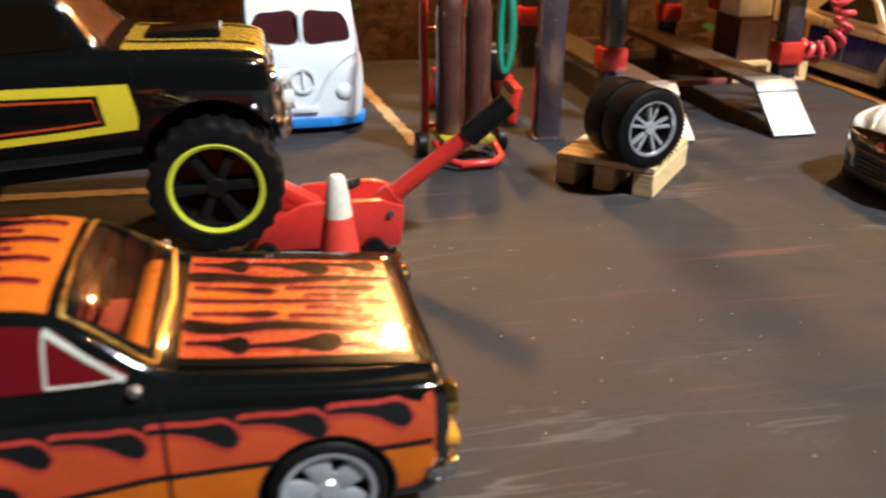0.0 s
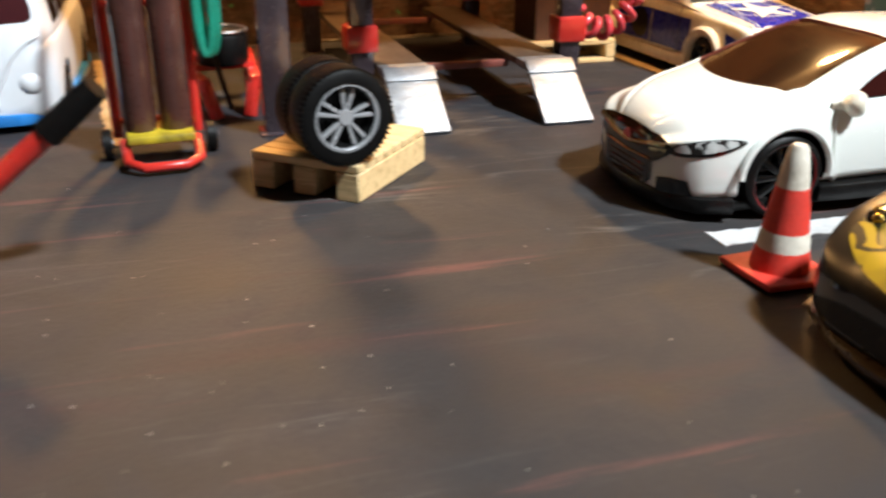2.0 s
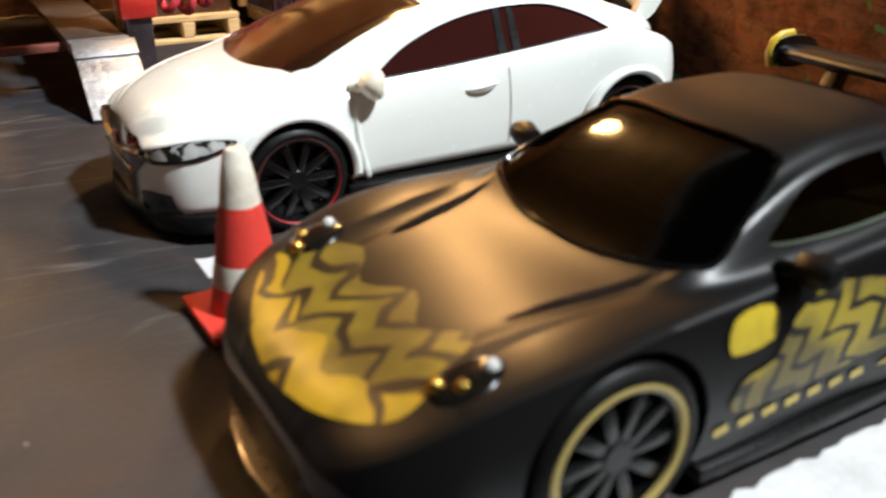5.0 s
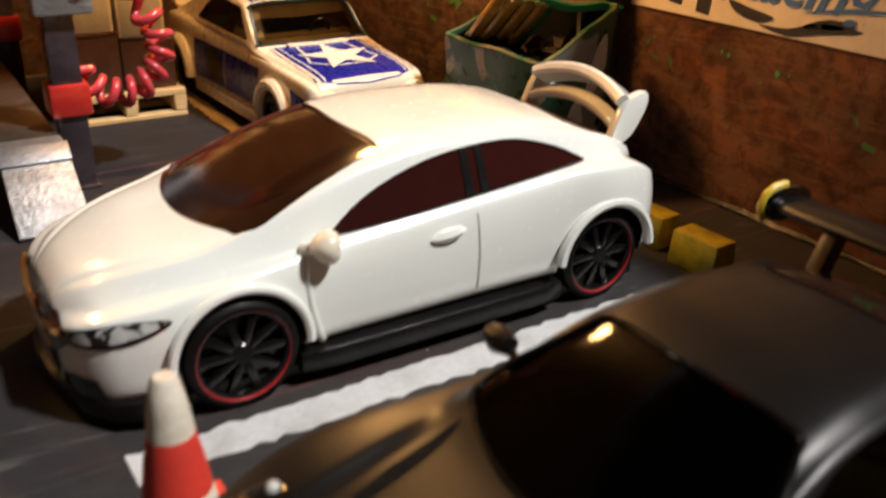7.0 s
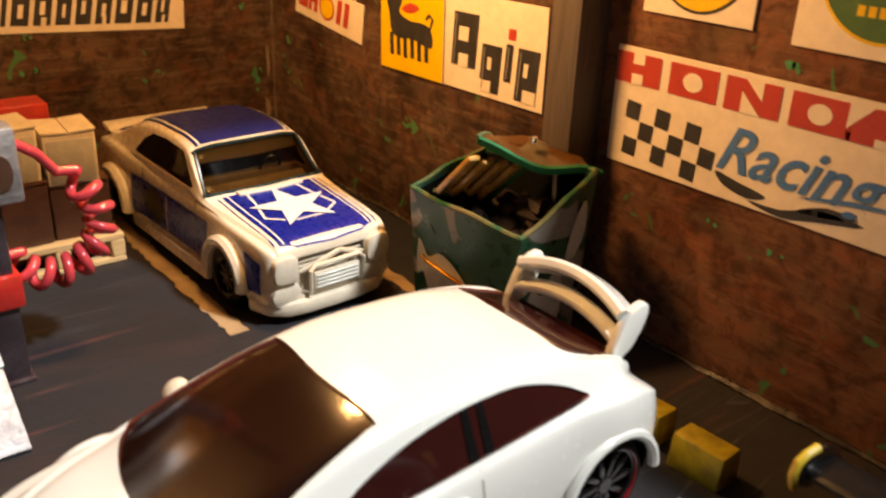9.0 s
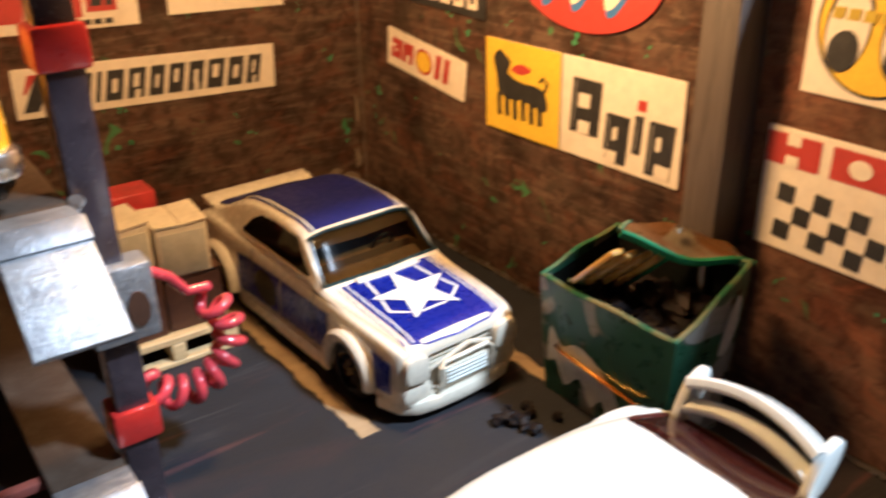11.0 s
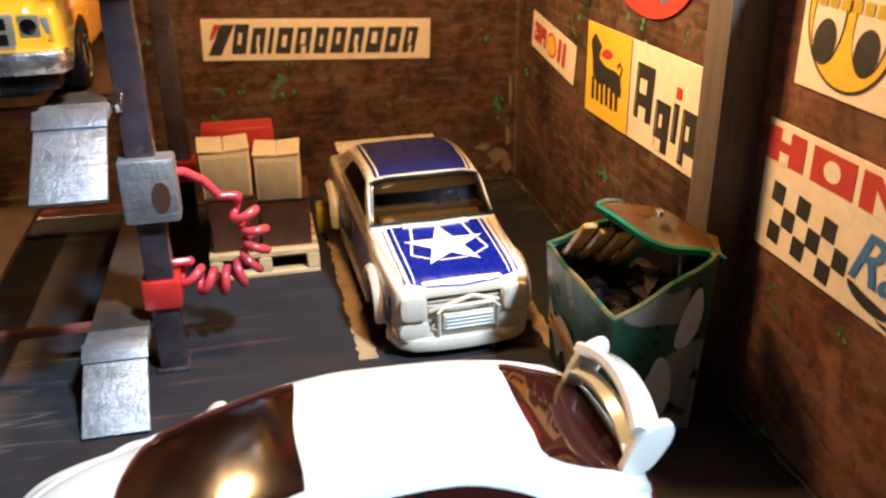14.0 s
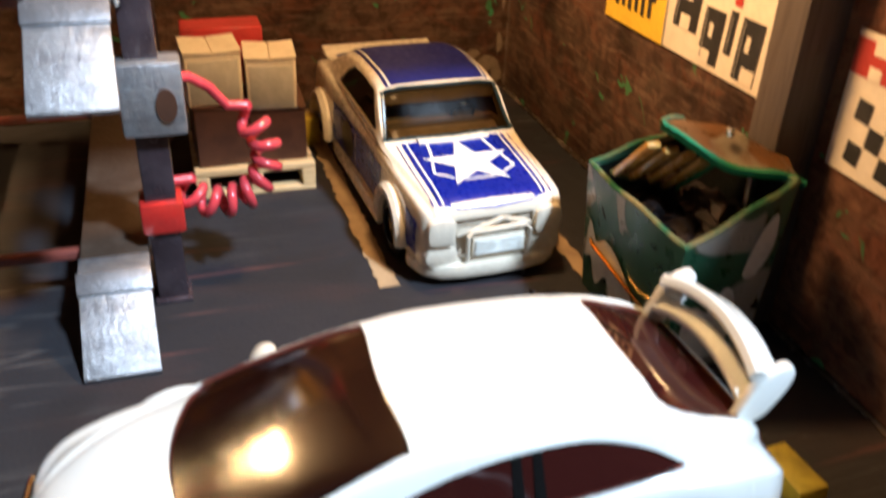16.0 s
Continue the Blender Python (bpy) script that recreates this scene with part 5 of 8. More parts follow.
    part("cooler_frame", tube([(3.48, -0.44, 0.44), (3.52, -0.46, 0.86), (3.50, -0.38, 0.92), (3.50, 0.46, 0.94), (3.52, 0.54, 0.86), (3.48, 0.53, 0.44)], 0.035, 8), M_cream, cooler)
    part("rear_spoiler", prism([(-2.66, 1.68), (-2.80, 1.76), (-3.08, 1.80), (-3.12, 1.72), (-2.92, 1.62)], -1.12, 1.12, "y", bevel=0.03), M_cream, car)
    part("tail_panel", box(-3.14, -3.02, -0.95, 0.95, 0.8, 1.25, 0.03), M_plastic, car)
    for x in (fx, rx):
        for y in (1.10, -1.10):
            wheel(car, x, y, 0.47, 0.36, 0.33, M_rim_black, 8, M_rim_black, spoke_w=0.05)
    return car


hatchback(), coupe(), racer()


# -- black muscle car with orange flames
def tongue(x0, y0, l, w, bend=0.0, wave=0.0, fat=0.0):
    """A flame's gap: a wavy tail that swells into a drop at its tip."""
    us = (0.0, 0.15, 0.3, 0.45, 0.6, 0.72, 0.82, 0.91, 0.97, 1.0)
    hs = (0.06, 0.09, 0.12, 0.16, 0.27, 0.44, 0.55, 0.50, 0.30, 0.02)
    mid = [(x0 + l * u, y0 + bend * u * u + wave * math.sin(5.5 * u)) for u in us]
    up = [(x, y + w * h + fat) for (x, y), h in zip(mid, hs)]
    down = [(x, y - w * h - fat) for (x, y), h in zip(mid, hs)]
    return curve_poly(up + [(mid[-1][0] + math.copysign(fat, l), mid[-1][1])] + down[::-1], 2)


def muscle_car():
    car = thing("muscle_car", "gloss black die-cast muscle car with orange flames", "toy car", -21.5, -17.65, 0, 0)
    tab = {
        "w": [(3.50, 1.30), (3.43, 1.37), (3.1, 1.40), (2.4, 1.42), (0, 1.42), (-2.2, 1.42), (-3.3, 1.34), (-3.6, 1.15)],
        "z0": [(3.50, 0.42), (3.3, 0.26), (-3.2, 0.28), (-3.6, 0.5)],
        "zb": [(3.50, 1.24), (3.42, 1.33), (2.9, 1.37), (1.3, 1.49), (-1.0, 1.51), (-2.6, 1.46), (-3.4, 1.32), (-3.6, 1.05)],
        "zr": [(3.50, 1.28), (3.42, 1.37), (2.9, 1.43), (1.55, 1.56), (1.32, 1.62), (0.95, 1.91), (0.64, 2.09), (0.2, 2.17), (-0.9, 2.15), (-1.4, 2.02), (-1.9, 1.72), (-2.2, 1.57), (-3.4, 1.40), (-3.6, 1.12)],
        "gw": [(3.50, 1.12), (2.4, 1.26), (1.2, 1.25), (-1.8, 1.24), (-3.6, 1.05)],
        "rw": [(3.50, 1.0), (2.4, 1.12), (1.3, 1.12), (0.6, 1.0), (-0.9, 0.98), (-1.8, 1.12), (-3.6, 0.95)],
    }
    bm = body_mesh(tab, flat=0.66)
    tree = BVHTree.FromBMesh(bm)
    fx, rx = 2.50, -2.0
    cabin = [box(-0.7, 1.21, -0.90, 0.90, 1.12, 1.97), prism([(1.22, 1.55), (1.22, 1.84), (0.76, 2.18), (0.76, 1.55)], -0.92, 0.92, "y")]
    for b2 in cabin:
        bmesh.ops.recalc_face_normals(b2, faces=b2.faces[:])
    part("body", cut(bm, [arch_cut(x, y, 0.53, 0.48) for x in (fx, rx) for y in (1.42, -1.42)] + cabin), M_black, car)
    part("chassis", box(-3.1, 3.2, -0.85, 0.85, 0.16, 0.95, 0.03), M_plastic, car)
    part("cabin_floor", box(-0.68, 0.98, -0.88, 0.88, 1.125, 1.16), M_seat, car, "orange-red cabin moulding")
    part("dashboard", prism([(1.20, 1.42), (1.20, 1.60), (1.08, 1.62), (0.98, 1.54), (0.98, 1.18)], -0.87, 0.87, "y", bevel=0.03), M_orange, car, "orange dashboard")
    for y in (-0.44, 0.44):
        part("seat", prism([(0.42, 1.16), (0.46, 1.34), (0.10, 1.36), (-0.10, 1.84), (-0.26, 1.84), (-0.12, 1.16)], y - 0.34, y + 0.34, "y", bevel=0.05), M_seat, car, "orange-red moulded seat")
    part("steering_wheel", tube([(0.72 + 0.05 * math.sin(a), 0.44 + 0.22 * math.cos(a), 1.58 + 0.2 * math.sin(a)) for a in np.linspace(0, 2 * math.pi, 20)], 0.03, 6), M_plastic, car)
    part("flame_panel", wrap(tree, [(1.44, -1.06), (3.27, -1.04), (3.27, 1.04), (1.44, 1.06)], "z", 0.13, 0.010), M_orange, car, "orange bonnet flames")
    part("flame_panel", wrap(tree, [(0.56, -0.95), (0.56, 0.95), (-1.1, 0.93), (-1.1, -0.93)], "z", 0.13, 0.010), M_orange, car, "orange roof flames")
    rnd = random.Random(11)

    def gap(outline_of, axis, sign=1, **kw):
        """A black gap between flames with a red edge."""
        for fat, mat, lift in ((0.045, M_flame_edge, 0.014), (0.006, M_black, 0.019)):
            name = "flame_gap" if mat is M_black else "flame_edge"
            part(name, main_piece(wrap(tree, outline_of(fat), axis, 0.06, lift, sign, **kw)), mat, car)

    for s in (1, -1):
        part("flame_panel", wrap(tree, [(1.45, s * 0.58), (2.4, s * 0.56), (3.26, s * 0.54), (3.26, s * 1.0), (1.45, s * 1.02)], "z", 0.12, 0.0115), M_flame_red, car, "orange-red bonnet flames")
        part("flame_gap", wrap(tree, [(1.44, s * 0.97), (2.4, s * 0.95), (3.28, s * 0.93), (3.28, s * 1.06), (1.44, s * 1.08)], "z", 0.1, 0.019), M_black, car)
    # bonnet: a thin black line drawn for the centre crease, a long swelling black flame on each half and drops beside
    # it
    gap(lambda f: stripe([(1.46, 0.0), (2.2, 0.012), (3.25, 0.0)], 0.03 + 2 * f), "z")
    for s in (1, -1):
        gap(lambda f: curve_poly([(1.46, s * (0.56 + f)), (1.8, s * (0.58 + f)), (2.2, s * (0.50 + f)), (2.7, s * (0.54 + f)), (3.24, s * (0.50 + f)), (3.24, s * (0.47 - f)), (2.7, s * (0.44 - f)), (2.2, s * (0.37 - f)), (1.8, s * (0.42 - f)), (1.46, s * (0.38 - f))], 3), "z")
        for x0, y, l, w, bend in ((1.50, 0.25, 0.70, 0.09, -0.03), (2.30, 0.27, 0.80, 0.11, 0.03), (1.47, 0.76, 0.50, 0.24, 0.0), (1.88, 0.80, 0.84, 0.26, -0.10), (2.62, 0.80, 0.56, 0.20, -0.04), (2.45, 0.12, 0.5, 0.06, 0.03)):
            gap(lambda f: tongue(x0, s * y, l, w, s * bend, 0.012, f), "z")
    # roof: drops that point forward
    for k in range(9):
        y = -0.80 + 0.2 * k
        x0 = 0.46 if k % 2 else 0.14
        length = rnd.uniform(0.60, 0.85)
        gap(lambda f: tongue(x0, y, -length, 0.17, 0.03, 0.015, f), "z")
        gap(lambda f: tongue(x0 - 0.75, y + 0.02, -0.65, 0.18, 0.02, 0.015, f), "z")
    arches = [ring(fx, 0.48, 0.56), ring(rx, 0.48, 0.56)]
    for s in (1, -1):
        crest = [(3.16 - 0.66 * k + dx, z) for k in range(10) for dx, z in ((0.08, 1.215), (-0.16, 1.285), (-0.40, 1.25))]
        band = [(3.30, 0.50), (3.36, 1.22), (3.28, 1.26)] + [q for q in crest if q[0] > -3.0] + [(-3.0, 1.18), (-3.0, 0.36), (-1.0, 0.34), (1.8, 0.34), (2.8, 0.42)]
        part("flame_panel", wrap(tree, curve_poly(band, 3), "y", 0.12, 0.010, s, holes=arches), M_flame_red, car, "orange-red side flames")
        for k in range(10):
            x = 3.16 - 0.66 * k
            gap(lambda f: tongue(x - 0.64, 1.235, 0.66, 0.17, -0.12, 0.006, f), "y", s, holes=arches)
            if k > 3:
                gap(lambda f: tongue(x - 0.9, 0.93 + 0.03 * (k % 2), 0.66, 0.11, -0.09, 0.012, f), "y", s, holes=arches)
            if k % 2 and k > 3:
                gap(lambda f: tongue(x - 0.7, 0.66, 0.62, 0.09, -0.06, 0.012, f), "y", s, holes=arches)
        part("flame_panel", wrap(tree, curve_poly([(3.28, 0.52), (3.30, 0.82), (2.4, 0.83), (1.2, 0.80), (0.2, 0.66), (-0.4, 0.44), (0.4, 0.37), (1.8, 0.37), (2.8, 0.45)], 3), "y", 0.12, 0.0125, s, holes=arches), M_orange, car, "orange lower flames")
        # the side crease, drawn as a flat black stripe
        part("crease", wrap(tree, stripe([(3.34, 0.87), (2.4, 0.87), (1.2, 0.84), (0.2, 0.70)], 0.045), "y", 0.12, 0.021, s, holes=arches), M_black, car)
        part("flame_line", wrap(tree, stripe([(3.28, 0.60), (2.0, 0.50), (1.0, 0.40), (-2.5, 0.40)], 0.05), "y", 0.12, 0.014, s, holes=arches), M_orange, car)
        part("side_window", wrap(tree, curve_poly([(1.08, 1.58), (0.82, 1.78), (0.52, 1.98), (-0.2, 2.02), (-0.8, 1.98), (-1.1, 1.80), (-1.2, 1.58), (0, 1.56)], 4), "y", 0.1, sign=s), M_red_window, car, "window over a bright red interior")
        for p, w in (([(0.54, 1.57), (0.54, 1.80), (0.55, 1.95)], 0.02), ([(1.08, 1.58), (0.84, 1.74), (0.55, 1.96)], 0.045), ([(0.54, 1.575), (0.8, 1.575), (1.06, 1.585)], 0.018)):
            part("vent_window_bar", wrap(tree, stripe(p, w), "y", 0.08, 0.02, s), M_bare, car)
        b2 = bmesh.new()
        bmesh.ops.create_uvsphere(b2, u_segments=14, v_segments=8, radius=0.055)
        bmesh.ops.translate(b2, vec=(1.16, s * 1.36, 1.56), verts=b2.verts[:])
        part("door_mirror", b2, M_chrome, car)
        seam = wrap(tree, stripe([(1.32, 0.36), (1.33, 0.8), (1.32, 1.46)], 0.022), "y", 0.1, 0.022, s)
        part("door_seam", seam, M_plastic, car)
        bez = lathe([(0.12, 0.08), (0.15, 0.10), (0.17, 0.06), (0.17, -0.08), (0.12, -0.08)], 24, closed=True, m=Matrix.Translation((3.47, s * 1.14, 1.08)) @ Matrix.Rotation(math.pi / 2, 4, "Y"))
        lamp = part("headlight", bez, M_gold, car, "gold-plated headlight ring")
        part("lens", lathe([(0, 0.06), (0.08, 0.05), (0.12, 0.0), (0.12, -0.08)], 20, m=Matrix.Translation((3.47, s * 1.14, 1.08)) @ Matrix.Rotation(math.pi / 2, 4, "Y")), M_chrome, lamp)
        part("turn_light", box(3.46, 3.58, s * 1.22 - 0.12, s * 1.22 + 0.12, 0.74, 0.84, 0.03), M_amber, car)
        part("fender_tip", tube([(3.45, s * 1.30, 1.35), (3.50, s * 1.33, 1.29), (3.51, s * 1.35, 1.22)], 0.035, 8), M_gold, car)
    part("windshield", wrap(tree, curve_poly([(1.26, 1.04), (1.31, 0.5), (1.32, 0), (1.31, -0.5), (1.26, -1.04), (1.0, -1.0), (0.70, -0.94), (0.66, 0), (0.70, 0.94), (1.0, 1.0)], 3), "z", 0.1), M_pane, car, "clear windshield over an orange-red interior").visible_shadow = False
    bm = bmesh.new()
    for p in ([(1.28, -1.08), (1.34, 0), (1.28, 1.08)], [(0.66, 0.96), (0.63, 0), (0.66, -0.96)], [(1.28, 1.08), (1.0, 1.03), (0.66, 0.96)], [(1.28, -1.08), (1.0, -1.03), (0.66, -0.96)]):
        wrap(tree, stripe(p, 0.03), "z", 0.06, 0.022, bm=bm)
    part("windshield_trim", bm, M_dull_gold, car, "gold trim")
    part("grille", wrap(tree, [(-1.0, 0.86), (1.0, 0.86), (1.0, 1.10), (-1.0, 1.10)], "x", 0.1, 0.02), M_plastic, car)
    blade = curve_poly([(3.30, 1.41), (3.46, 1.41), (3.57, 1.32), (3.62, 0.7), (3.64, 0), (3.62, -0.7), (3.57, -1.32), (3.46, -1.41), (3.30, -1.41), (3.30, -1.33), (3.42, -1.27), (3.52, 0), (3.42, 1.27), (3.30, 1.33)], 3)
    b = part("bumper", prism(blade, 0.48, 0.62, "z", bevel=0.035), M_chrome, car, "chrome bumper")
    for y in (-0.62, 0.62):
        part("overrider", box(3.58, 3.70, y - 0.06, y + 0.06, 0.40, 0.74, 0.04), M_chrome, b)
    for x in (fx, rx):
        for y in (1.24, -1.24):
            wheel(car, x, y, 0.48, 0.36, 0.38, M_spare_rim, 5, M_spare_rim, spoke_w=0.115, thin=1.2)
    return car


# -- lifted black and yellow pickup on big tyres
def big_truck():
    car = thing("off_road_truck", "gloss black lifted die-cast truck with yellow stripes and big tyres", "toy truck", -21.97, -12.2, 0.223, 0, ry=-4)
    tab = {
        "w": [(2.98, 1.16), (2.92, 1.26), (2.6, 1.32), (1.5, 1.34), (-2.5, 1.34), (-2.95, 1.26)],
        "z0": [(2.98, 1.40), (2.6, 1.32), (-2.6, 1.32), (-2.95, 1.4)],
        "zb": [(2.98, 2.20), (2.92, 2.34), (2.6, 2.42), (1.0, 2.56), (-1.0, 2.62), (-2.7, 2.62), (-2.95, 2.5)],
        "zr": [(2.98, 2.26), (2.92, 2.42), (2.6, 2.52), (1.15, 2.68), (0.95, 2.76), (0.70, 3.2), (0.5, 3.42), (0.2, 3.46), (-0.8, 3.46), (-1.0, 3.3), (-1.2, 2.75), (-2.7, 2.70), (-2.95, 2.55)],
        "gw": [(2.98, 1.05), (2.6, 1.16), (1.0, 1.2), (-2.95, 1.2)],
        "rw": [(2.98, 0.95), (2.6, 1.05), (1.0, 1.08), (0.4, 1.0), (-0.9, 1.0), (-1.3, 1.08), (-2.95, 1.05)],
    }
    bm = body_mesh(tab, flat=0.7)
    tree = BVHTree.FromBMesh(bm)
    fx, rx, hz = 2.1, -2.1, 0.9
    part("body", cut(bm, [arch_cut(x, y, 0.92, hz + 0.16) for x in (fx, rx) for y in (1.35, -1.35)]), M_black, car)
    part("chassis", box(-2.8, 2.8, -0.8, 0.8, 1.0, 1.7, 0.04), M_plastic, car)
    for x in (fx, rx):
        part("axle", rod((x, -1.2, hz), (x, 1.2, hz), 0.12), M_plastic, car)
    part("bonnet_panel", wrap(tree, [(1.2, -1.06), (2.92, -1.0), (2.92, 1.0), (1.2, 1.06)], "z", 0.13, 0.012), M_hood_gold, car, "gold bonnet panel")
    part("bonnet_scoop", box(1.40, 2.40, -0.42, 0.42, 2.44, 2.70, 0.06), M_black, car)
    part("bonnet_line", wrap(tree, stripe([(1.22, -0.68), (2.0, -0.66), (2.84, -0.64)], 0.12), "z", 0.1, 0.02), M_black, car)
    part("bonnet_line", wrap(tree, stripe([(1.22, 0.68), (2.0, 0.66), (2.84, 0.64)], 0.12), "z", 0.1, 0.02), M_black, car)
    part("windshield", wrap(tree, [(1.0, -1.0), (1.0, 1.0), (0.62, 0.94), (0.62, -0.94)], "z", 0.1, 0.014), M_amber_window, car, "amber-tinted windshield")
    bm = bmesh.new()
    for s in (1, -1):
        wrap(tree, stripe([(1.02, s * 1.05), (0.6, s * 0.99)], 0.08), "z", 0.1, 0.03, bm=bm)
    part("windshield_frame", bm, M_chrome, car)
    for s in (1, -1):
        part("side_window", wrap(tree, [(0.72, 2.74), (0.46, 3.3), (-0.7, 3.3), (-0.85, 2.74)], "y", 0.1, sign=s), M_smoke_amber, car)
        part("stripe_panel", wrap(tree, [(1.30, 1.86), (1.24, 2.27), (-2.4, 2.48), (-2.4, 1.62), (0.4, 1.67), (1.26, 1.70)], "y", 0.13, 0.010, s), M_side_yellow, car, "yellow side stripe")
        part("stripe_inset", wrap(tree, [(0.90, 1.80), (0.86, 2.17), (-2.3, 2.37), (-2.3, 1.74), (0.4, 1.78)], "y", 0.13, 0.018, s), M_black, car)
        part("stripe_line", wrap(tree, stripe([(-2.2, 2.31), (0.80, 2.12), (0.84, 1.85), (0.4, 1.83), (-2.2, 1.79)], 0.03), "y", 0.13, 0.024, s), M_flame_red, car)
        hl = lathe([(0, 0.08), (0.14, 0.06), (0.17, 0.0), (0.17, -0.1)], 20, m=Matrix.Translation((2.98, s * 0.78, 2.02)) @ Matrix.Rotation(math.pi / 2, 4, "Y"))
        part("headlight", hl, M_chrome, car)
        part("seam", wrap(tree, stripe([(1.32, 1.5), (1.32, 2.0), (1.30, 2.5)], 0.022), "y", 0.1, 0.03, s), M_plastic, car)
    part("grille", box(2.94, 3.02, -0.6, 0.6, 1.84, 2.2, 0.03), M_gold, car)
    b = part("bumper", prism(curve_poly([(2.95, 1.3), (3.14, 1.15), (3.20, 0), (3.14, -1.15), (2.95, -1.3), (2.9, 0)], 3), 1.36, 1.60, "z", bevel=0.04), M_chrome, car, "chrome and gold bumper")
    for y in (-0.7, 0.7):
        part("fog_lamp", rod((3.12, y, 1.72), (3.24, y, 1.72), 0.13), M_lens, b)
    for x, r in ((fx, 0.83), (rx, 0.97)):
        for y in (1.38, -1.38):
            wheel(car, x, y, r, 0.62, 0.60, M_plastic, 6, M_lime, spoke_w=0.07, z=hz, tread=22)
    return car


# -- small white bus with a blue base
def bus():
    car = thing("toy_bus", "white die-cast bus with warm-tinted roof and bright blue base", "toy bus", -18.45, -4.0, 0, -90)
    tab = {
        "w": [(3.08, 0.82), (3.04, 1.0), (2.92, 1.14), (2.6, 1.26), (2.0, 1.30), (-2.6, 1.30), (-2.95, 1.15)],
        "z0": [(3.08, 0.34), (3.0, 0.26), (-2.8, 0.26), (-2.95, 0.4)],
        "zb": [(3.08, 1.25), (3.04, 1.40), (2.92, 1.48), (2.5, 1.55), (-2.7, 1.55), (-2.95, 1.4)],
        "zr": [(3.08, 1.30), (3.04, 1.52), (2.96, 1.80), (2.84, 2.15), (2.66, 2.48), (2.35, 2.72), (1.8, 2.82), (-2.4, 2.82), (-2.8, 2.6), (-2.95, 2.2)],
        "gw": [(3.08, 0.76), (3.0, 0.98), (2.8, 1.12), (2.2, 1.22), (-2.95, 1.1)],
        "rw": [(3.08, 0.66), (3.0, 0.92), (2.8, 1.02), (2.3, 1.04), (-2.95, 1.0)],
    }
    bm = body_mesh(tab, flat=0.6)
    tree = BVHTree.FromBMesh(bm)
    fx, rx = 1.9, -1.9
    part("body", cut(bm, [arch_cut(x, y, 0.58, 0.46) for x in (fx, rx) for y in (1.3, -1.3)]), M_bus_white, car)
    # cream panel puts the warm light on the white roof into its colour
    part("roof_panel", wrap(tree, [(2.66, -0.98), (2.70, 0), (2.66, 0.98), (-2.6, 0.98), (-2.6, -0.98)], "z", 0.2, 0.012), M_cream, car, "white roof tinted cream for warm light")
    base = prism(curve_poly([(3.12, 0.6), (3.16, 0), (3.12, -0.6), (2.9, -1.12), (2.5, -1.3), (0, -1.33), (-2.7, -1.28), (-3.0, 0), (-2.7, 1.28), (0, 1.33), (2.5, 1.3), (2.9, 1.12)], 3), 0.14, 0.34, "z", bevel=0.03)
    part("base", cut(base, [arch_cut(x, y, 0.58, 0.46) for x in (fx, rx) for y in (1.3, -1.3)]), M_bus_blue, car, "bright blue base")
    part("chassis", box(-2.6, 2.6, -0.8, 0.8, 0.12, 0.9, 0.03), M_plastic, car)
    for s in (1, -1):
        part("front_window", wrap(tree, curve_poly([(s * 0.09, 1.84), (s * 0.09, 2.38), (s * 0.5, 2.40), (s * 0.86, 2.34), (s * 0.97, 1.90), (s * 0.6, 1.84)], 3), "x", 0.09, 0.016), M_red_window_dark, car, "dark reddish window")
        for k in range(4):
            part("side_window", wrap(tree, [(2.2 - 1.1 * k, 1.7), (2.1 - 1.1 * k, 2.25), (1.3 - 1.1 * k, 2.25), (1.25 - 1.1 * k, 1.7)], "y", 0.15, 0.014, s), M_smoke, car)
        hl = lathe([(0, 0.16), (0.10, 0.145), (0.19, 0.09), (0.22, 0.03), (0.27, 0.0), (0.28, -0.16)], 28, m=Matrix.Translation((2.98, s * 0.80, 0.84)) @ Matrix.Rotation(math.pi / 2, 4, "Y") @ Matrix.Rotation(s * 0.0, 4, "X"))
        part("headlight", hl, M_bus_white, car, "round moulded headlight")
        line = [on_end(tree, y, z, 0.005) for y, z in curve_poly([(s * 1.02, 1.62), (s * 0.80, 1.50), (s * 0.56, 1.26), (s * 0.38, 0.92), (s * 0.16, 0.58), (s * 0.02, 0.46)], 4, False)]
        part("front_crease", tube(line, 0.045, 8), M_bus_white, car)
    # the same warm tint carried down over the roof's front edge
    part("roof_panel", wrap(tree, curve_poly([(-0.92, 2.46), (-0.5, 2.50), (0.5, 2.50), (0.92, 2.46), (0.86, 2.62), (0.5, 2.74), (-0.5, 2.74), (-0.86, 2.62)], 3), "x", 0.1, 0.014), M_cream, car)
    bm = lathe([(0.20, 0.0), (0.20, 0.06), (0.26, 0.06), (0.26, 0.0)], 28, closed=True, m=Matrix.Translation((3.06, 0, 1.10)) @ Matrix.Rotation(math.pi / 2, 4, "Y"))
    box(3.06, 3.11, -0.03, 0.03, 0.92, 1.28, 0.01, bm)
    part("round_badge", bm, M_bus_white, car)
    part("window_divider", box(2.70, 2.96, -0.05, 0.05, 1.80, 2.40, 0.03), M_bus_white, car)
    part("licence_plate", box(3.10, 3.15, -0.28, 0.28, 0.46, 0.58, 0.01), M_bus_white, car)
    for x in (fx, rx):
        for y in (1.12, -1.12):
            wheel(car, x, y, 0.46, 0.36, 0.3, M_chrome, 5, spoke_w=0.06)
    return car


M_hood_gold = paint("gold_print", (0.80, 0.50, 0.06), 0.25, 0.8, 0.1, metal=0.5)
M_seat = paint("orange_red_moulding", (0.34, 0.045, 0.018), 0.3, 0.3, 0.15)
M_pane = smoked("clear_window_plastic", (0.85, 0.80, 0.74), 0.03, 1.0)
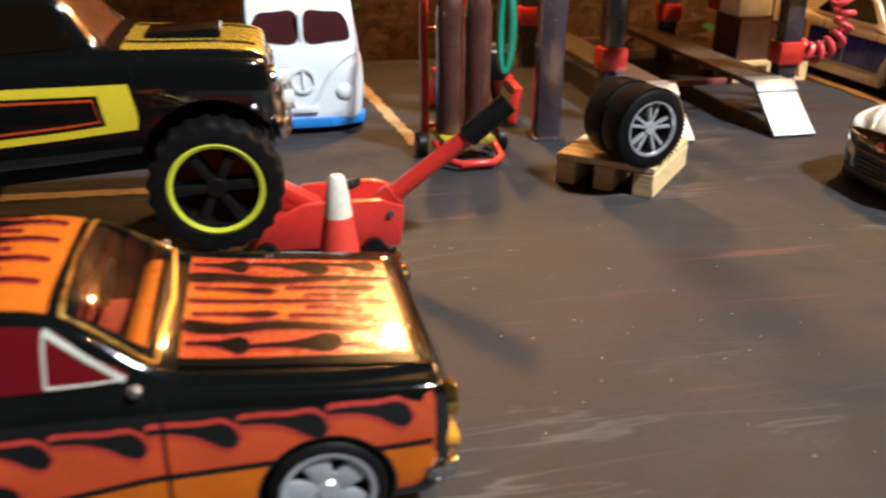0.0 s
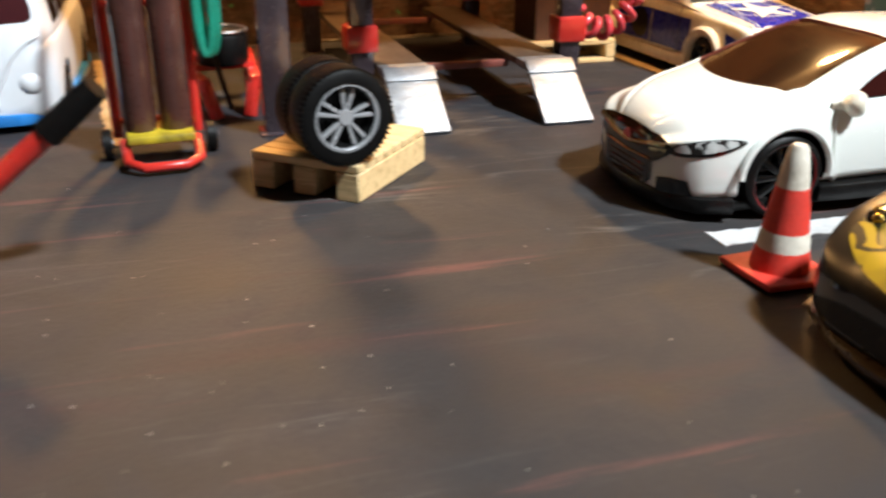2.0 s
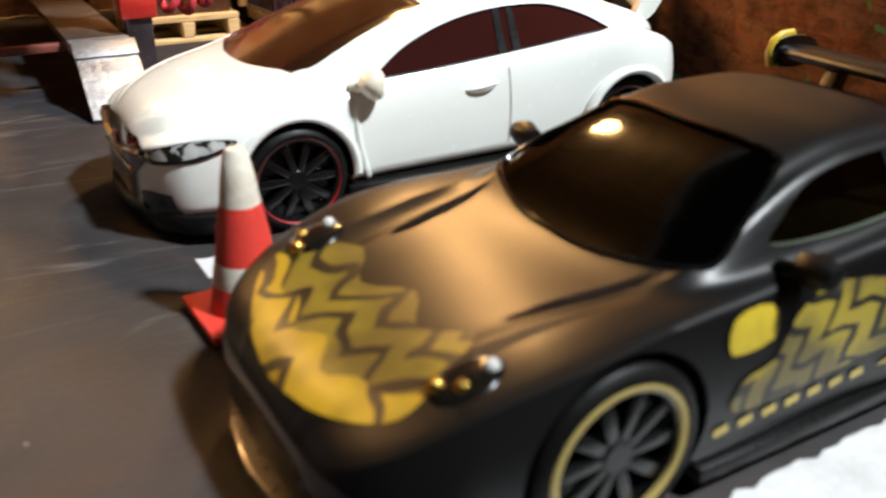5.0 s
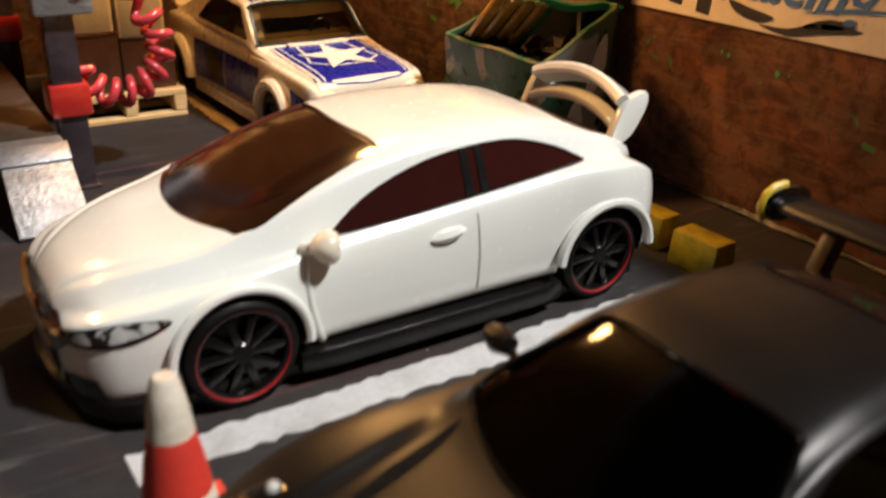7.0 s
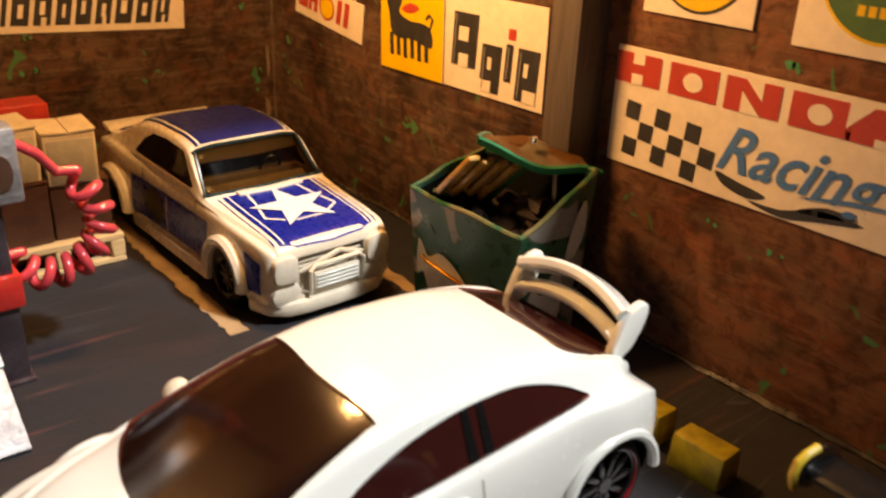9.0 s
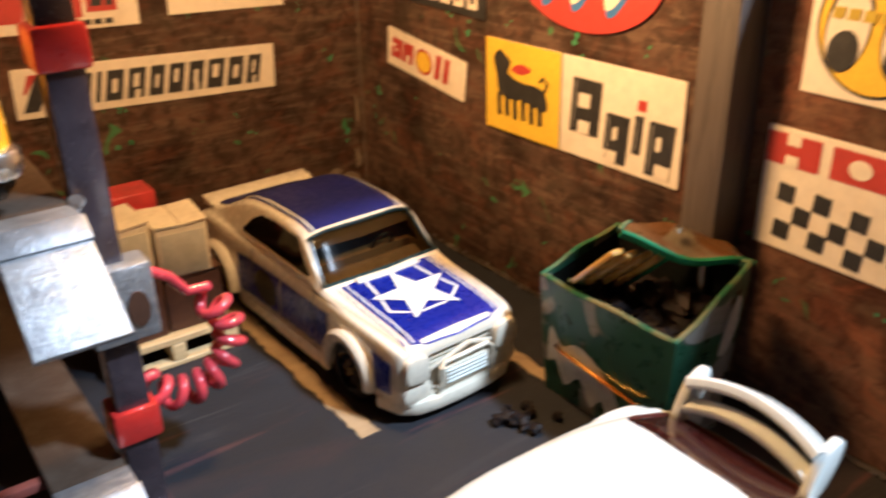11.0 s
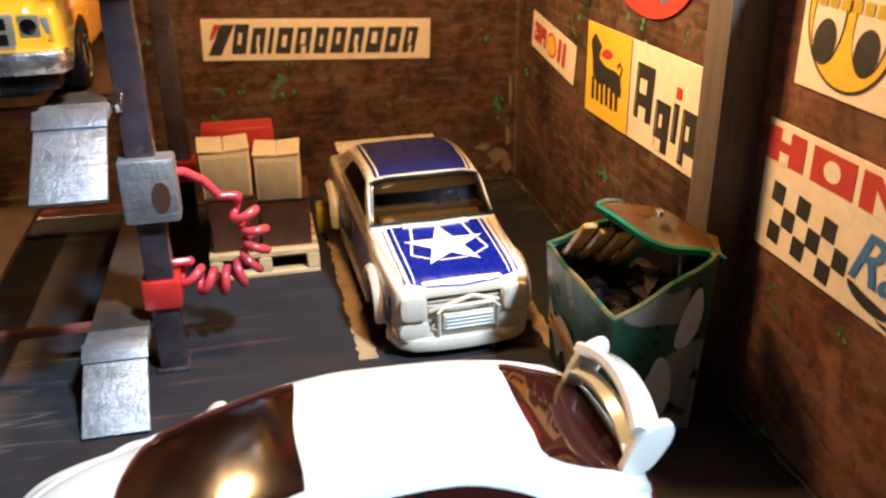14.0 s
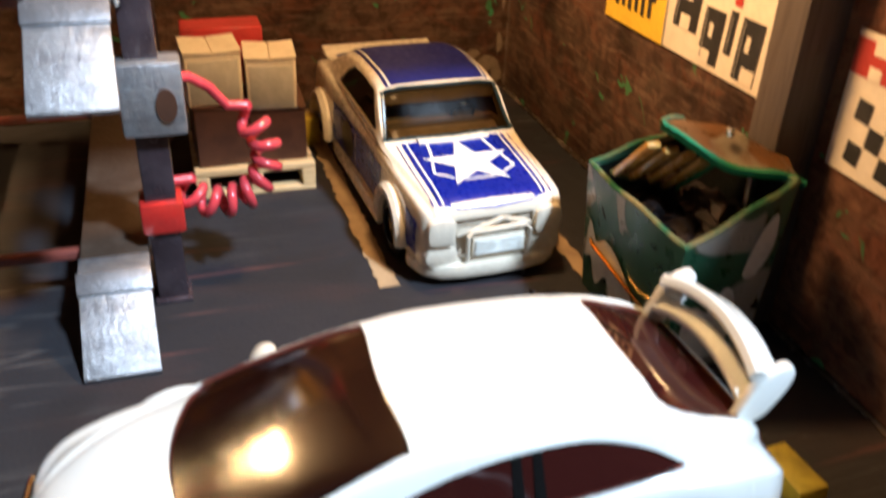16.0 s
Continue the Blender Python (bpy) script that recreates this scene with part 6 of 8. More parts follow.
M_pane.node_tree.nodes["Principled BSDF"].inputs["IOR"].default_value = 1.03
M_flame_edge = paint("flame_edge_red", (0.42, 0.035, 0.025), 0.25, 0.8, 0.08)
M_red_window = smoked("red_interior_window", (0.10, 0.004, 0.007), 0.06, 0.1)
M_red_window_dark = smoked("dark_red_window", (0.05, 0.012, 0.014), 0.06, 0.1)
M_amber_window = smoked("amber_brown_window", (0.16, 0.055, 0.02), 0.06, 0.2)
M_bus_white = paint("bus_white_enamel", (0.72, 0.76, 0.80), 0.35, 0.4, 0.05)
muscle_car(), big_truck(), bus()

# ---- four-post double lift with the van on its upper deck ----
def deck(lift, z, flap_y, flap_z):
    """Two runways, their foil-covered flaps and the cross bars at one level."""
    for x0 in (-1.80, 0.90):
        rail = part("runway", box(x0, x0 + 0.90, -0.15, 6.7, z - 0.13, z, 0.025), M_rail, lift, "brownish steel runway")
        part("runway_end", box(x0 - 0.01, x0 + 0.91, -0.45, 0.05, z - 0.14, z + 0.012, 0.02), M_foil, rail, "foil-covered end")
        a, b = Vector((x0 + 0.45, -0.42, z - 0.04)), Vector((x0 + 0.45, flap_y, flap_z))
        d = b - a
        bm = prism([(0, -0.45), (d.length, -0.47), (d.length, 0.47), (0, 0.45)], -0.045, 0.045, "z", None, Matrix.Translation(a) @ d.to_track_quat("X", "Z").to_matrix().to_4x4(), bevel=0.012)
        flap = part("ramp_flap", bm, M_foil, rail, "brushed foil ramp flap")
        fold = prism([(-0.06, -0.475), (0.26, -0.475), (0.26, 0.475), (-0.06, 0.475)], 0.03, 0.085, "z", None, Matrix.Translation(a) @ d.to_track_quat("X", "Z").to_matrix().to_4x4(), bevel=0.02)
        part("flap_fold", fold, M_foil_dull, flap, "dull folded foil strip")
    for y in (0.62, 6.0):
        part("cross_bar", beam((-0.92, y, z - 0.2), (0.92, y, z - 0.2), 0.16, 0.13, 0.02), M_crossbar, lift, "reddish-brown cross bar")


def car_lift():
    lift = thing("car_lift", "grey steel four-post double car lift with foil ramps", "car lift", -9.95, -7.6, 0)
    for sx in (-1, 1):
        for y in (0.35, 6.3):
            x = sx * 2.05
            post = part("post", box(x - 0.21, x + 0.21, y - 0.19, y + 0.19, 0, 9.5, 0.03), M_steel_post, lift, "dark grey steel post")
            part("foot", box(x - 0.26, x + 0.26, y - 0.26, y + 0.26, 0, 0.06, 0.02), M_steel_post, post)
            for z in (1.14, 5.86):
                part("collar", box(x - 0.29, x + 0.29, y - 0.27, y + 0.27, z, z + 0.48, 0.05), M_red, post, "red painted collar")
    deck(lift, 0.92, -1.50, 0.03)
    deck(lift, 4.46, -1.52, 3.58)
    # the bracket with the hose socket on the front corner post
    bm = box(1.72, 2.52, -0.02, 0.42, 2.62, 3.60, 0.05)
    br = part("hose_bracket", bm, M_foil, lift, "bent metal bracket")
    part("socket", prism([(2.29 + 0.13 * math.cos(a), 3.04 + 0.23 * math.sin(a)) for a in np.linspace(0, 2 * math.pi, 25)[:-1]], -0.05, 0.02, "y"), M_brown_box, br, "dark oval socket")
    part("bolt", rod((1.86, 0.14, 4.35), (1.86, 0.0, 4.5), 0.09), M_chrome, lift)
    return lift


car_lift()


def coil_hose():
    pts = [(-7.55, -7.25, 3.28), (-7.35, -7.15, 3.24), (-7.1, -7.05, 3.05), (-6.88, -7.0, 2.75)]
    c = Vector((-7.05, -6.98, 1.98))
    n = 190
    for k in range(n):
        t = k / (n - 1)
        a = radians(58 - 205 * t)
        w = 2 * math.pi * 8.5 * t
        rr = 0.66 + 0.17 * math.cos(w)
        pts.append((c.x + rr * math.cos(a), c.y + 0.17 * math.sin(w), c.z + rr * math.sin(a) * 1.05))
    pts += [(-7.75, -7.05, 1.72), (-7.85, -7.1, 1.95), (-7.86, -7.15, 2.5)]
    hose = thing("air_hose", "pinkish-red coiled air hose hanging on the lift", "hose", 0, 0)
    part("lead_in", tube(pts[:5], 0.072, 10), M_hose, hose)
    part("coil", tube(pts[4:-3], 0.072, 10), M_hose, hose)
    part("tail_end", tube(pts[-4:], 0.072, 10), M_hose, hose)
    return hose


coil_hose()


M_silver = paint("grey_silver_grille", (0.26, 0.23, 0.17), 0.35, 0.3, 0.1, metal=0.3)
M_bright_chrome = shiny("bright_chrome_plating", (0.85, 0.85, 0.83), 0.24, 3, 1.0)
# pale blots painted in as bright reflections on the van's screen
M_van_glass = chipped("reflection_speckled_glazing", (0.030, 0.020, 0.010), (0.20, 0.14, 0.07), 2.2, 0.60)
M_badge = paint("dark_green_badge", (0.006, 0.012, 0.008), 0.4, 0.2, 0.1)


def van():
    car = thing("yellow_van", "orange-yellow die-cast van with chrome bumper on the lift", "toy van", -9.92, -4.35, 4.46, -90)
    tab = {
        "w": [(3.42, 1.16), (3.34, 1.28), (3.0, 1.36), (1.5, 1.40), (-3.0, 1.40), (-3.35, 1.30)],
        "z0": [(3.42, 0.48), (3.1, 0.40), (-3.0, 0.40), (-3.35, 0.5)],
        "zb": [(3.42, 1.12), (3.3, 1.30), (3.0, 1.44), (2.5, 1.55), (1.6, 1.62), (-3.0, 1.66), (-3.35, 1.5)],
        "zr": [(3.42, 1.18), (3.3, 1.38), (3.0, 1.54), (2.5, 1.72), (2.2, 1.95), (1.75, 2.4), (1.4, 2.72), (0.9, 2.84), (-2.8, 2.84), (-3.25, 2.7), (-3.35, 2.5)],
        "gw": [(3.42, 0.98), (2.5, 1.24), (1.5, 1.30), (-3.35, 1.28)],
        "rw": [(3.42, 0.85), (2.5, 1.12), (1.6, 1.10), (0.5, 1.06), (-3.35, 1.06)],
    }
    bm = body_mesh(tab, flat=0.62)
    tree = BVHTree.FromBMesh(bm)
    fx, rx = 2.2, -2.1
    part("body", cut(bm, [arch_cut(x, y, 0.6, 0.46) for x in (fx, rx) for y in (1.38, -1.38)]), M_van_yellow, car)
    part("chassis", box(-3.2, 3.3, -0.9, 0.9, 0.16, 0.9, 0.03), M_plastic, car)
    part("windshield", wrap(tree, curve_poly([(2.36, 1.10), (2.46, 0.5), (2.48, 0), (2.46, -0.5), (2.36, -1.10), (1.9, -1.08), (1.52, -1.0), (1.46, 0), (1.52, 1.0), (1.9, 1.08)], 3), "z", 0.12), M_van_glass, car, "brownish tinted windshield with painted-in reflections")
    for s in (1, -1):
        part("side_window", wrap(tree, [(1.9, 1.78), (1.3, 2.5), (0.3, 2.5), (0.3, 1.78)], "y", 0.14, sign=s), M_smoke, car)
        part("lamp_surround", prism([(s * 0.83, 0.84), (s * 1.25, 0.88), (s * 1.25, 1.26), (s * 0.83, 1.28)], 3.26, 3.40, "x", bevel=0.03), M_van_yellow, car)
        lamp = part("headlight", box(3.36, 3.425, s * 0.97 - 0.135, s * 0.97 + 0.135, 0.96, 1.25, 0.02), M_silver, car, "square silvery headlight")
        part("lens", lathe([(0, 0.03), (0.07, 0.02), (0.105, 0.0), (0.105, -0.03)], 24, m=Matrix.Translation((3.425, s * 0.96, 1.105)) @ Matrix.Rotation(math.pi / 2, 4, "Y")), M_black, lamp)
        part("side_lamp", box(3.345, 3.41, s * 1.165 - 0.055, s * 1.165 + 0.055, 1.0, 1.22, 0.02), M_dull_lens, car)
        part("turn_light", box(3.35, 3.41, s * 1.03 - 0.17, s * 1.03 + 0.17, 0.90, 0.935, 0.01), M_rim_red, car, "dark red slot below the headlight")
    frame_ = prism([(-0.78, 0.84), (0.78, 0.84), (0.80, 1.28), (-0.80, 1.28)], 3.36, 3.455, "x", bevel=0.03)
    g = part("grille", frame_, M_silver, car, "grey four-section grille")
    for y0, y1 in ((-0.70, -0.05), (0.05, 0.70)):
        for z0_, z1_ in ((0.89, 1.03), (1.09, 1.23)):
            part("grille_opening", box(3.44, 3.468, y0, y1, z0_, z1_, 0.0), M_plastic, g)
    bm = prism(curve_poly([(3.34, 1.36), (3.5, 1.28), (3.6, 0.8), (3.62, 0), (3.6, -0.8), (3.5, -1.28), (3.34, -1.36), (3.2, -1.3), (3.3, 0), (3.2, 1.3)], 3), 0.50, 0.80, "z", bevel=0.05)
    b = part("bumper", bm, M_bright_chrome, car, "chrome bumper")
    for y in (-0.32, 0.42):
        part("overrider", box(3.58, 3.70, y - 0.1, y + 0.1, 0.52, 0.80, 0.04), M_bright_chrome, b)
    part("tow_pin", rod((3.55, 0.42, 0.46), (3.62, 0.42, 0.30), 0.09, 0.10), M_chrome, car)
    part("valance", prism([(3.3, -1.2), (3.5, -0.6), (3.5, 0.6), (3.3, 1.2), (2.9, 1.2), (2.9, -1.2)], 0.24, 0.5, "z", bevel=0.05), M_plastic, car)
    hub = bmesh.new()
    bmesh.ops.create_uvsphere(hub, u_segments=16, v_segments=8, radius=0.12)
    bmesh.ops.translate(hub, vec=(3.30, -0.28, 1.36), verts=hub.verts[:])
    part("bonnet_badge", hub, M_badge, car)
    for x in (fx, rx):
        for y in (1.22, -1.22):
            wheel(car, x, y, 0.46, 0.40, 0.3, M_chrome, 5, spoke_w=0.07)
    return car


van()

# ---- signs on the walls: plain shapes for marks, letters only for plain words ----
def sign(label, wall, u, v, w, h, tilt=0.0, mat=None, round_=0.0, lift=0.03):
    """A thin card with its lower left corner at u along the wall and v above the floor."""
    if wall == "back":
        m = pose(u * C, (WY - 0.01) * C, v * C, 90, 0, 0)
    else:
        m = pose(((WX if wall == "side" else WX2) - 0.01) * C, -u * C, v * C, 90, 0, -90)
    ob = new("wall_sign")
    ob.empty_display_size = 0.005
    ob.matrix_world = m @ pose(0, 0, 0, 0, 0, tilt)
    tagged(ob, label, "sign", "signs on the walls")
    if h:
        bm = box(0, w, 0, h, 0, lift, 0.008, seg=1)
        part("board", bm, mat or M_sign, ob)
    return ob


def flat(ob, name, polys, mat, z=0.036, label="", t=0.004):
    bm = bmesh.new()
    for p in polys:
        prism(p, z, z + t, "z", bm)
    return part(name, bm, mat, ob, label)


def block(x, y, w, h, slant=0.18):
    return [(x, y), (x + w, y), (x + w + slant * h, y + h), (x + slant * h, y + h)]


def oval(cx, cy, rx, ry, n=36, turn=0.0):
    return [(cx + rx * math.cos(a) * math.cos(turn) - ry * math.sin(a) * math.sin(turn), cy + rx * math.cos(a) * math.sin(turn) + ry * math.sin(a) * math.cos(turn)) for a in (2 * math.pi * k / n for k in range(n))]


def words(ob, text, x, y, size, mat, z=0.036, shear=0.0, wide=1.0, bold=0.0):
    cu = bpy.data.curves.new("words", "FONT")
    cu.body, cu.size, cu.shear, cu.extrude, cu.offset, cu.resolution_u = text, size, shear, 0.002, bold, 4
    tmp = new("tmp", cu)
    me = bpy.data.meshes.new_from_object(tmp.evaluated_get(bpy.context.evaluated_depsgraph_get()))
    bm = bmesh.new()
    bm.from_mesh(me)
    bpy.data.objects.remove(tmp)
    bpy.data.meshes.remove(me)
    bmesh.ops.transform(bm, matrix=Matrix.Translation((x, y, z)) @ Matrix.Diagonal((wide, 1, 1, 1)), verts=bm.verts[:])
    return part("lettering", bm, mat, ob)


# long tyre banner on the back wall
s = sign("long cream card sign with heavy black slanted marks", "back", -7.25, 3.40, 5.15, 0.92, -2.6)
flat(s, "mark", [[(0.12, 0.12), (0.42, 0.80), (0.72, 0.80), (0.40, 0.12)]], M_black_ink)
flat(s, "mark", [[(0.16, 0.48), (0.28, 0.80), (0.44, 0.80), (0.20, 0.44)]], M_red_ink, 0.042)
x = 0.62
for k, w in enumerate((0.36, 0.34, 0.14, 0.38, 0.38, 0.34, 0.36, 0.36, 0.40, 0.38, 0.34)):
    h = 0.62 if k else 0.70
    b1, hole = block(x, 0.15, w - 0.05, h - 0.04), block(x + 0.14, 0.30 if k % 2 else 0.36, max(0.03, w - 0.28), 0.26)
    flat(s, "mark", [b1], M_black_ink)
    if w > 0.3:
        flat(s, "mark_gap", [hole], M_sign, 0.041)
        if k % 3 == 1:
            flat(s, "mark_gap", [block(x + 0.14, 0.13, w - 0.28, 0.18)], M_sign, 0.041)
    x += w + 0.042
# two cards above it
s = sign("cream card sign with red and black print", "back", -7.35, 4.92, 2.60, 1.6, -2)
flat(s, "panel", [block(0.95, 0.22, 0.62, 1.1, 0.0)], M_red_ink)
flat(s, "mark", [block(1.1, 0.32, 0.1, 0.7, 0.3)], M_sign, 0.042)
flat(s, "panel", [block(1.65, 0.3, 0.55, 1.0, 0.0)], M_red_ink)
flat(s, "mark", [block(1.72, 0.4, 0.2, 0.75, 0.2), block(2.0, 0.4, 0.12, 0.6, 0.1)], M_black_ink, 0.042)
for k in range(6):
    flat(s, "small_bar", [block(0.95 + 0.2 * k, 0.07, 0.15, 0.1, 0)], M_black_ink)
flat(s, "mark", [block(0.1, 0.2, 0.45, 0.8, 0.1)], M_red_ink)
s = sign("cream card sign with a black oval outline", "back", -4.18, 4.92, 2.45, 1.6, -2)
flat(s, "oval_line", [oval(1.2, 0.95, 1.02, 0.72)], M_black_ink, 0.034)
flat(s, "oval_inside", [oval(1.2, 0.95, 0.96, 0.66)], M_sign, 0.039)
words(s, "HELMETS", 0.66, 0.36, 0.24, M_black_ink, 0.045, wide=1.0, bold=0.008)
flat(s, "mark", [block(0.45, 0.75, 1.4, 0.5, 0.1)], M_black_ink, 0.044)
# small card with red marks
s = sign("small cream card sign with red marks and a yellow dot", "side", 1.14, 3.58, 2.72, 0.80, -6.5)
x = 0.16
for k, w in enumerate((0.42, 0.40)):
    flat(s, "mark", [block(x, 0.2, w - 0.04, 0.42, 0.1)], M_red_ink)
    flat(s, "mark_gap", [block(x + 0.14, 0.2 if k else 0.34, 0.1, 0.18 if k else 0.06, 0.1)] + ([] if k else [block(x + 0.02, 0.44, 0.16, 0.05, 0.1)]), M_sign, 0.042)
    x += w
flat(s, "dot_ring", [oval(1.34, 0.40, 0.30, 0.26)], M_red_ink, 0.036)
flat(s, "dot", [oval(1.34, 0.40, 0.25, 0.21)], M_yellow_ink, 0.042)
flat(s, "mark", [block(1.72, 0.18, 0.17, 0.50, 0.1), block(2.0, 0.18, 0.17, 0.50, 0.1)], M_red_ink)
# yellow and cream oil sign
s = sign("yellow and cream card sign with dark shape and black marks", "side", 4.57, 3.02, 4.58, 1.66, 0.8)
flat(s, "yellow_panel", [[(0.0, 0.0), (2.0, 0.0), (2.0, 1.66), (0.0, 1.66)]], M_yellow_ink, 0.031)
flat(s, "seam", [[(1.98, 0.0), (2.02, 0.0), (2.02, 1.66), (1.98, 1.66)]], M_grey_ink, 0.040)
beast = [(0.30, 1.02), (0.22, 1.30), (0.38, 1.48), (0.52, 1.42), (0.70, 1.30), (0.62, 1.10), (0.95, 0.98), (1.40, 0.98), (1.62, 0.86), (1.66, 0.60), (1.45, 0.58), (1.0, 0.66), (0.6, 0.62), (0.36, 0.74)]
flat(s, "dark_shape", [curve_poly(beast, 3)], M_black_ink, 0.040)
for k in range(6):
    flat(s, "dark_leg", [block(0.34 + 0.22 * k, 0.28 + 0.02 * (k % 2), 0.11, 0.42, -0.05)], M_black_ink, 0.044)
flat(s, "dark_shape", [stripe([(1.55, 0.85), (1.66, 1.08), (1.55, 1.16), (1.46, 1.06)], 0.06)], M_black_ink, 0.040)
flat(s, "red_flame", [curve_poly([(0.70, 1.16), (0.95, 1.30), (1.24, 1.24), (1.0, 1.12)], 3)], M_red_ink, 0.040)
for x, y, w, h in ((2.22, 0.42, 0.66, 0.92), (3.0, 0.10, 0.50, 0.80), (3.62, 0.36, 0.17, 0.62), (3.90, 0.10, 0.50, 0.86)):
    flat(s, "mark", [block(x, y, w, h, 0.08)], M_black_ink, 0.038)
    if w > 0.3:
        flat(s, "mark_gap", [block(x + 0.2, y + h * 0.48, w - 0.4, h * 0.26, 0.08)], M_sign, 0.044)
        flat(s, "mark_gap", [block(x + (0.2 if h > 0.9 else (0.0 if x < 3.5 else 0.2)), y, w - (0.4 if h > 0.9 else 0.2), h * 0.24, 0.08)], M_sign, 0.044)
    flat(s, "mark_line", [block(x + 0.07, y + 0.05, 0.02, h - 0.1, 0.08)], M_grey_ink, 0.049)
flat(s, "red_dot", [block(3.70, 1.06, 0.17, 0.17, 0.08)], M_red_ink, 0.038)
# red oval
s = sign("red oval card sign with white and blue marks", "side", 5.3, 5.12, 0, 0, 0)
flat(s, "oval_board", [oval(1.65, 0.98, 1.64, 0.98, 48)], M_red_ink, 0.004, "red oval board", 0.03)
for x, w in ((0.62, 0.62), (1.32, 0.62), (2.08, 0.62)):
    flat(s, "mark_shade", [curve_poly([(x + 0.06, 0.42), (x + w * 0.5, 0.38), (x + w + 0.14, 1.1), (x + w, 1.62), (x + 0.2, 1.5)], 3)], M_blue_ink, 0.037)
    flat(s, "mark", [curve_poly([(x + 0.04, 0.52), (x + w * 0.42, 0.48), (x + w + 0.04, 1.1), (x + w * 0.9, 1.58), (x + 0.16, 1.5)], 3)], M_sign, 0.043)
    flat(s, "mark_gap", [block(x + 0.32, 0.86, 0.13, 0.34, 0.1)], M_red_ink, 0.049)
# black card over the small one
s = sign("black card sign with pale bars", "side", 2.1, 4.98, 2.4, 1.0, -1, M_black_ink)
flat(s, "pale_bars", [block(0.2 + 0.42 * k, 0.14, 0.3, 0.42, 0.0) for k in range(5)], M_sign)
flat(s, "mark_gap", [block(0.3 + 0.42 * k, 0.24, 0.1, 0.2, 0.0) for k in range(5)], M_black_ink, 0.042)
# yellow disc with two ovals
s = sign("cream card sign with a yellow disc and two eye-like ovals", "front", 10.72, 4.92, 1.78, 1.75, 0)
flat(s, "disc_line", [oval(0.90, 0.92, 0.80, 0.84, 48)], M_black_ink, 0.034)
flat(s, "disc", [oval(0.90, 0.92, 0.76, 0.80, 48)], M_yellow_ink, 0.039)
for x in (0.52, 1.26):
    flat(s, "oval_line", [oval(x, 0.90, 0.30, 0.58, 32, -0.12)], M_black_ink, 0.044)
    flat(s, "oval", [oval(x, 0.86, 0.27, 0.52, 32, -0.12)], M_sign, 0.049)
    flat(s, "pupil", [oval(x - 0.02, 0.60, 0.20, 0.26, 28, -0.3)], M_black_ink, 0.054)
for k in range(6):
    flat(s, "small_bar", [block(0.3 + 0.2 * k, 0.98, 0.15, 0.14, 0.1)], M_tampo_yellow, 0.059)
# green disc
s = sign("cream card sign with a dark green disc", "front", 13.05, 4.84, 2.1, 2.0, 0)
flat(s, "disc_line", [oval(1.05, 1.0, 0.84, 0.84, 48)], M_yellow_ink, 0.034)
flat(s, "disc", [oval(1.05, 1.0, 0.80, 0.80, 48)], M_green_ink, 0.039)
for k in range(5):
    flat(s, "small_bar", [block(0.75 + 0.13 * k, 0.46, 0.09, 0.12, 0.0)], M_yellow_ink, 0.044)
flat(s, "band", [block(1.5, 0.4, 0.16, 1.2, 0.0)], M_yellow_ink, 0.044)
# racing card
s = sign("wide cream card sign with red marks, checkered flag and blue lettering", "front", 10.36, 2.66, 4.74, 1.74, 0.0)
for k, (x, w) in enumerate(((0.02, 0.86), (0.98, 0.86), (1.90, 0.88), (2.86, 0.88), (3.62, 0.98))):
    flat(s, "mark", [block(x, 1.22, w - 0.06, 0.44, 0.0)], M_red_ink)
    if k in (1, 3):
        flat(s, "mark_gap", [oval(x + 0.40, 1.44, 0.16, 0.13, 20)], M_sign, 0.042)
    elif k == 0:
        flat(s, "mark_gap", [block(x + 0.3, 1.22, 0.2, 0.15, 0), block(x + 0.3, 1.51, 0.2, 0.15, 0)], M_sign, 0.042)
    elif k == 2:
        flat(s, "mark_gap", [[(x + 0.26, 1.22), (x + 0.56, 1.22), (x + 0.26, 1.5)], [(x + 0.3, 1.66), (x + 0.56, 1.66), (x + 0.56, 1.42)]], M_sign, 0.042)
    else:
        flat(s, "mark_gap", [[(x - 0.01, 1.36), (x - 0.01, 1.67), (x + 0.3, 1.67)], [(x + 0.93, 1.36), (x + 0.93, 1.67), (x + 0.6, 1.67)], block(x + 0.36, 1.22, 0.2, 0.10, 0)], M_sign, 0.042)
flat(s, "small_dot", [oval(4.68, 1.50, 0.055, 0.055, 16)], M_red_ink)
checks = []
for i in range(6):
    for j in range(3):
        if (i + j) % 2 == 0:
            x = 0.28 + 0.27 * i
            y = 0.98 - 0.27 * j - 0.02 * i * (1 if i > 2 else 0.4)
            checks.append([(x, y - 0.26), (x + 0.25, y - 0.28), (x + 0.27, y - 0.02), (x + 0.02, y)])
for c in checks:
    flat(s, "flag_check", [c], M_black_ink)
flat(s, "flag_tail", [curve_poly(p, 3) for p in ([(1.95, 0.36), (2.3, 0.30), (2.75, 0.22), (2.5, 0.12), (2.1, 0.2)], [(2.5, 0.1), (3.0, 0.12), (3.5, 0.28), (4.1, 0.25), (3.5, 0.12), (3.0, 0.02)], [(3.2, 0.18), (3.6, 0.34), (4.0, 0.30), (3.6, 0.2)])], M_black_ink)
words(s, "Racing", 1.90, 0.42, 0.86, M_blue_ink, 0.043, shear=0.42, wide=0.98, bold=0.012)
flat(s, "underline", [curve_poly([(3.2, 0.36), (3.9, 0.52), (4.7, 0.56), (3.9, 0.46)], 3)], M_blue_ink, 0.0435)

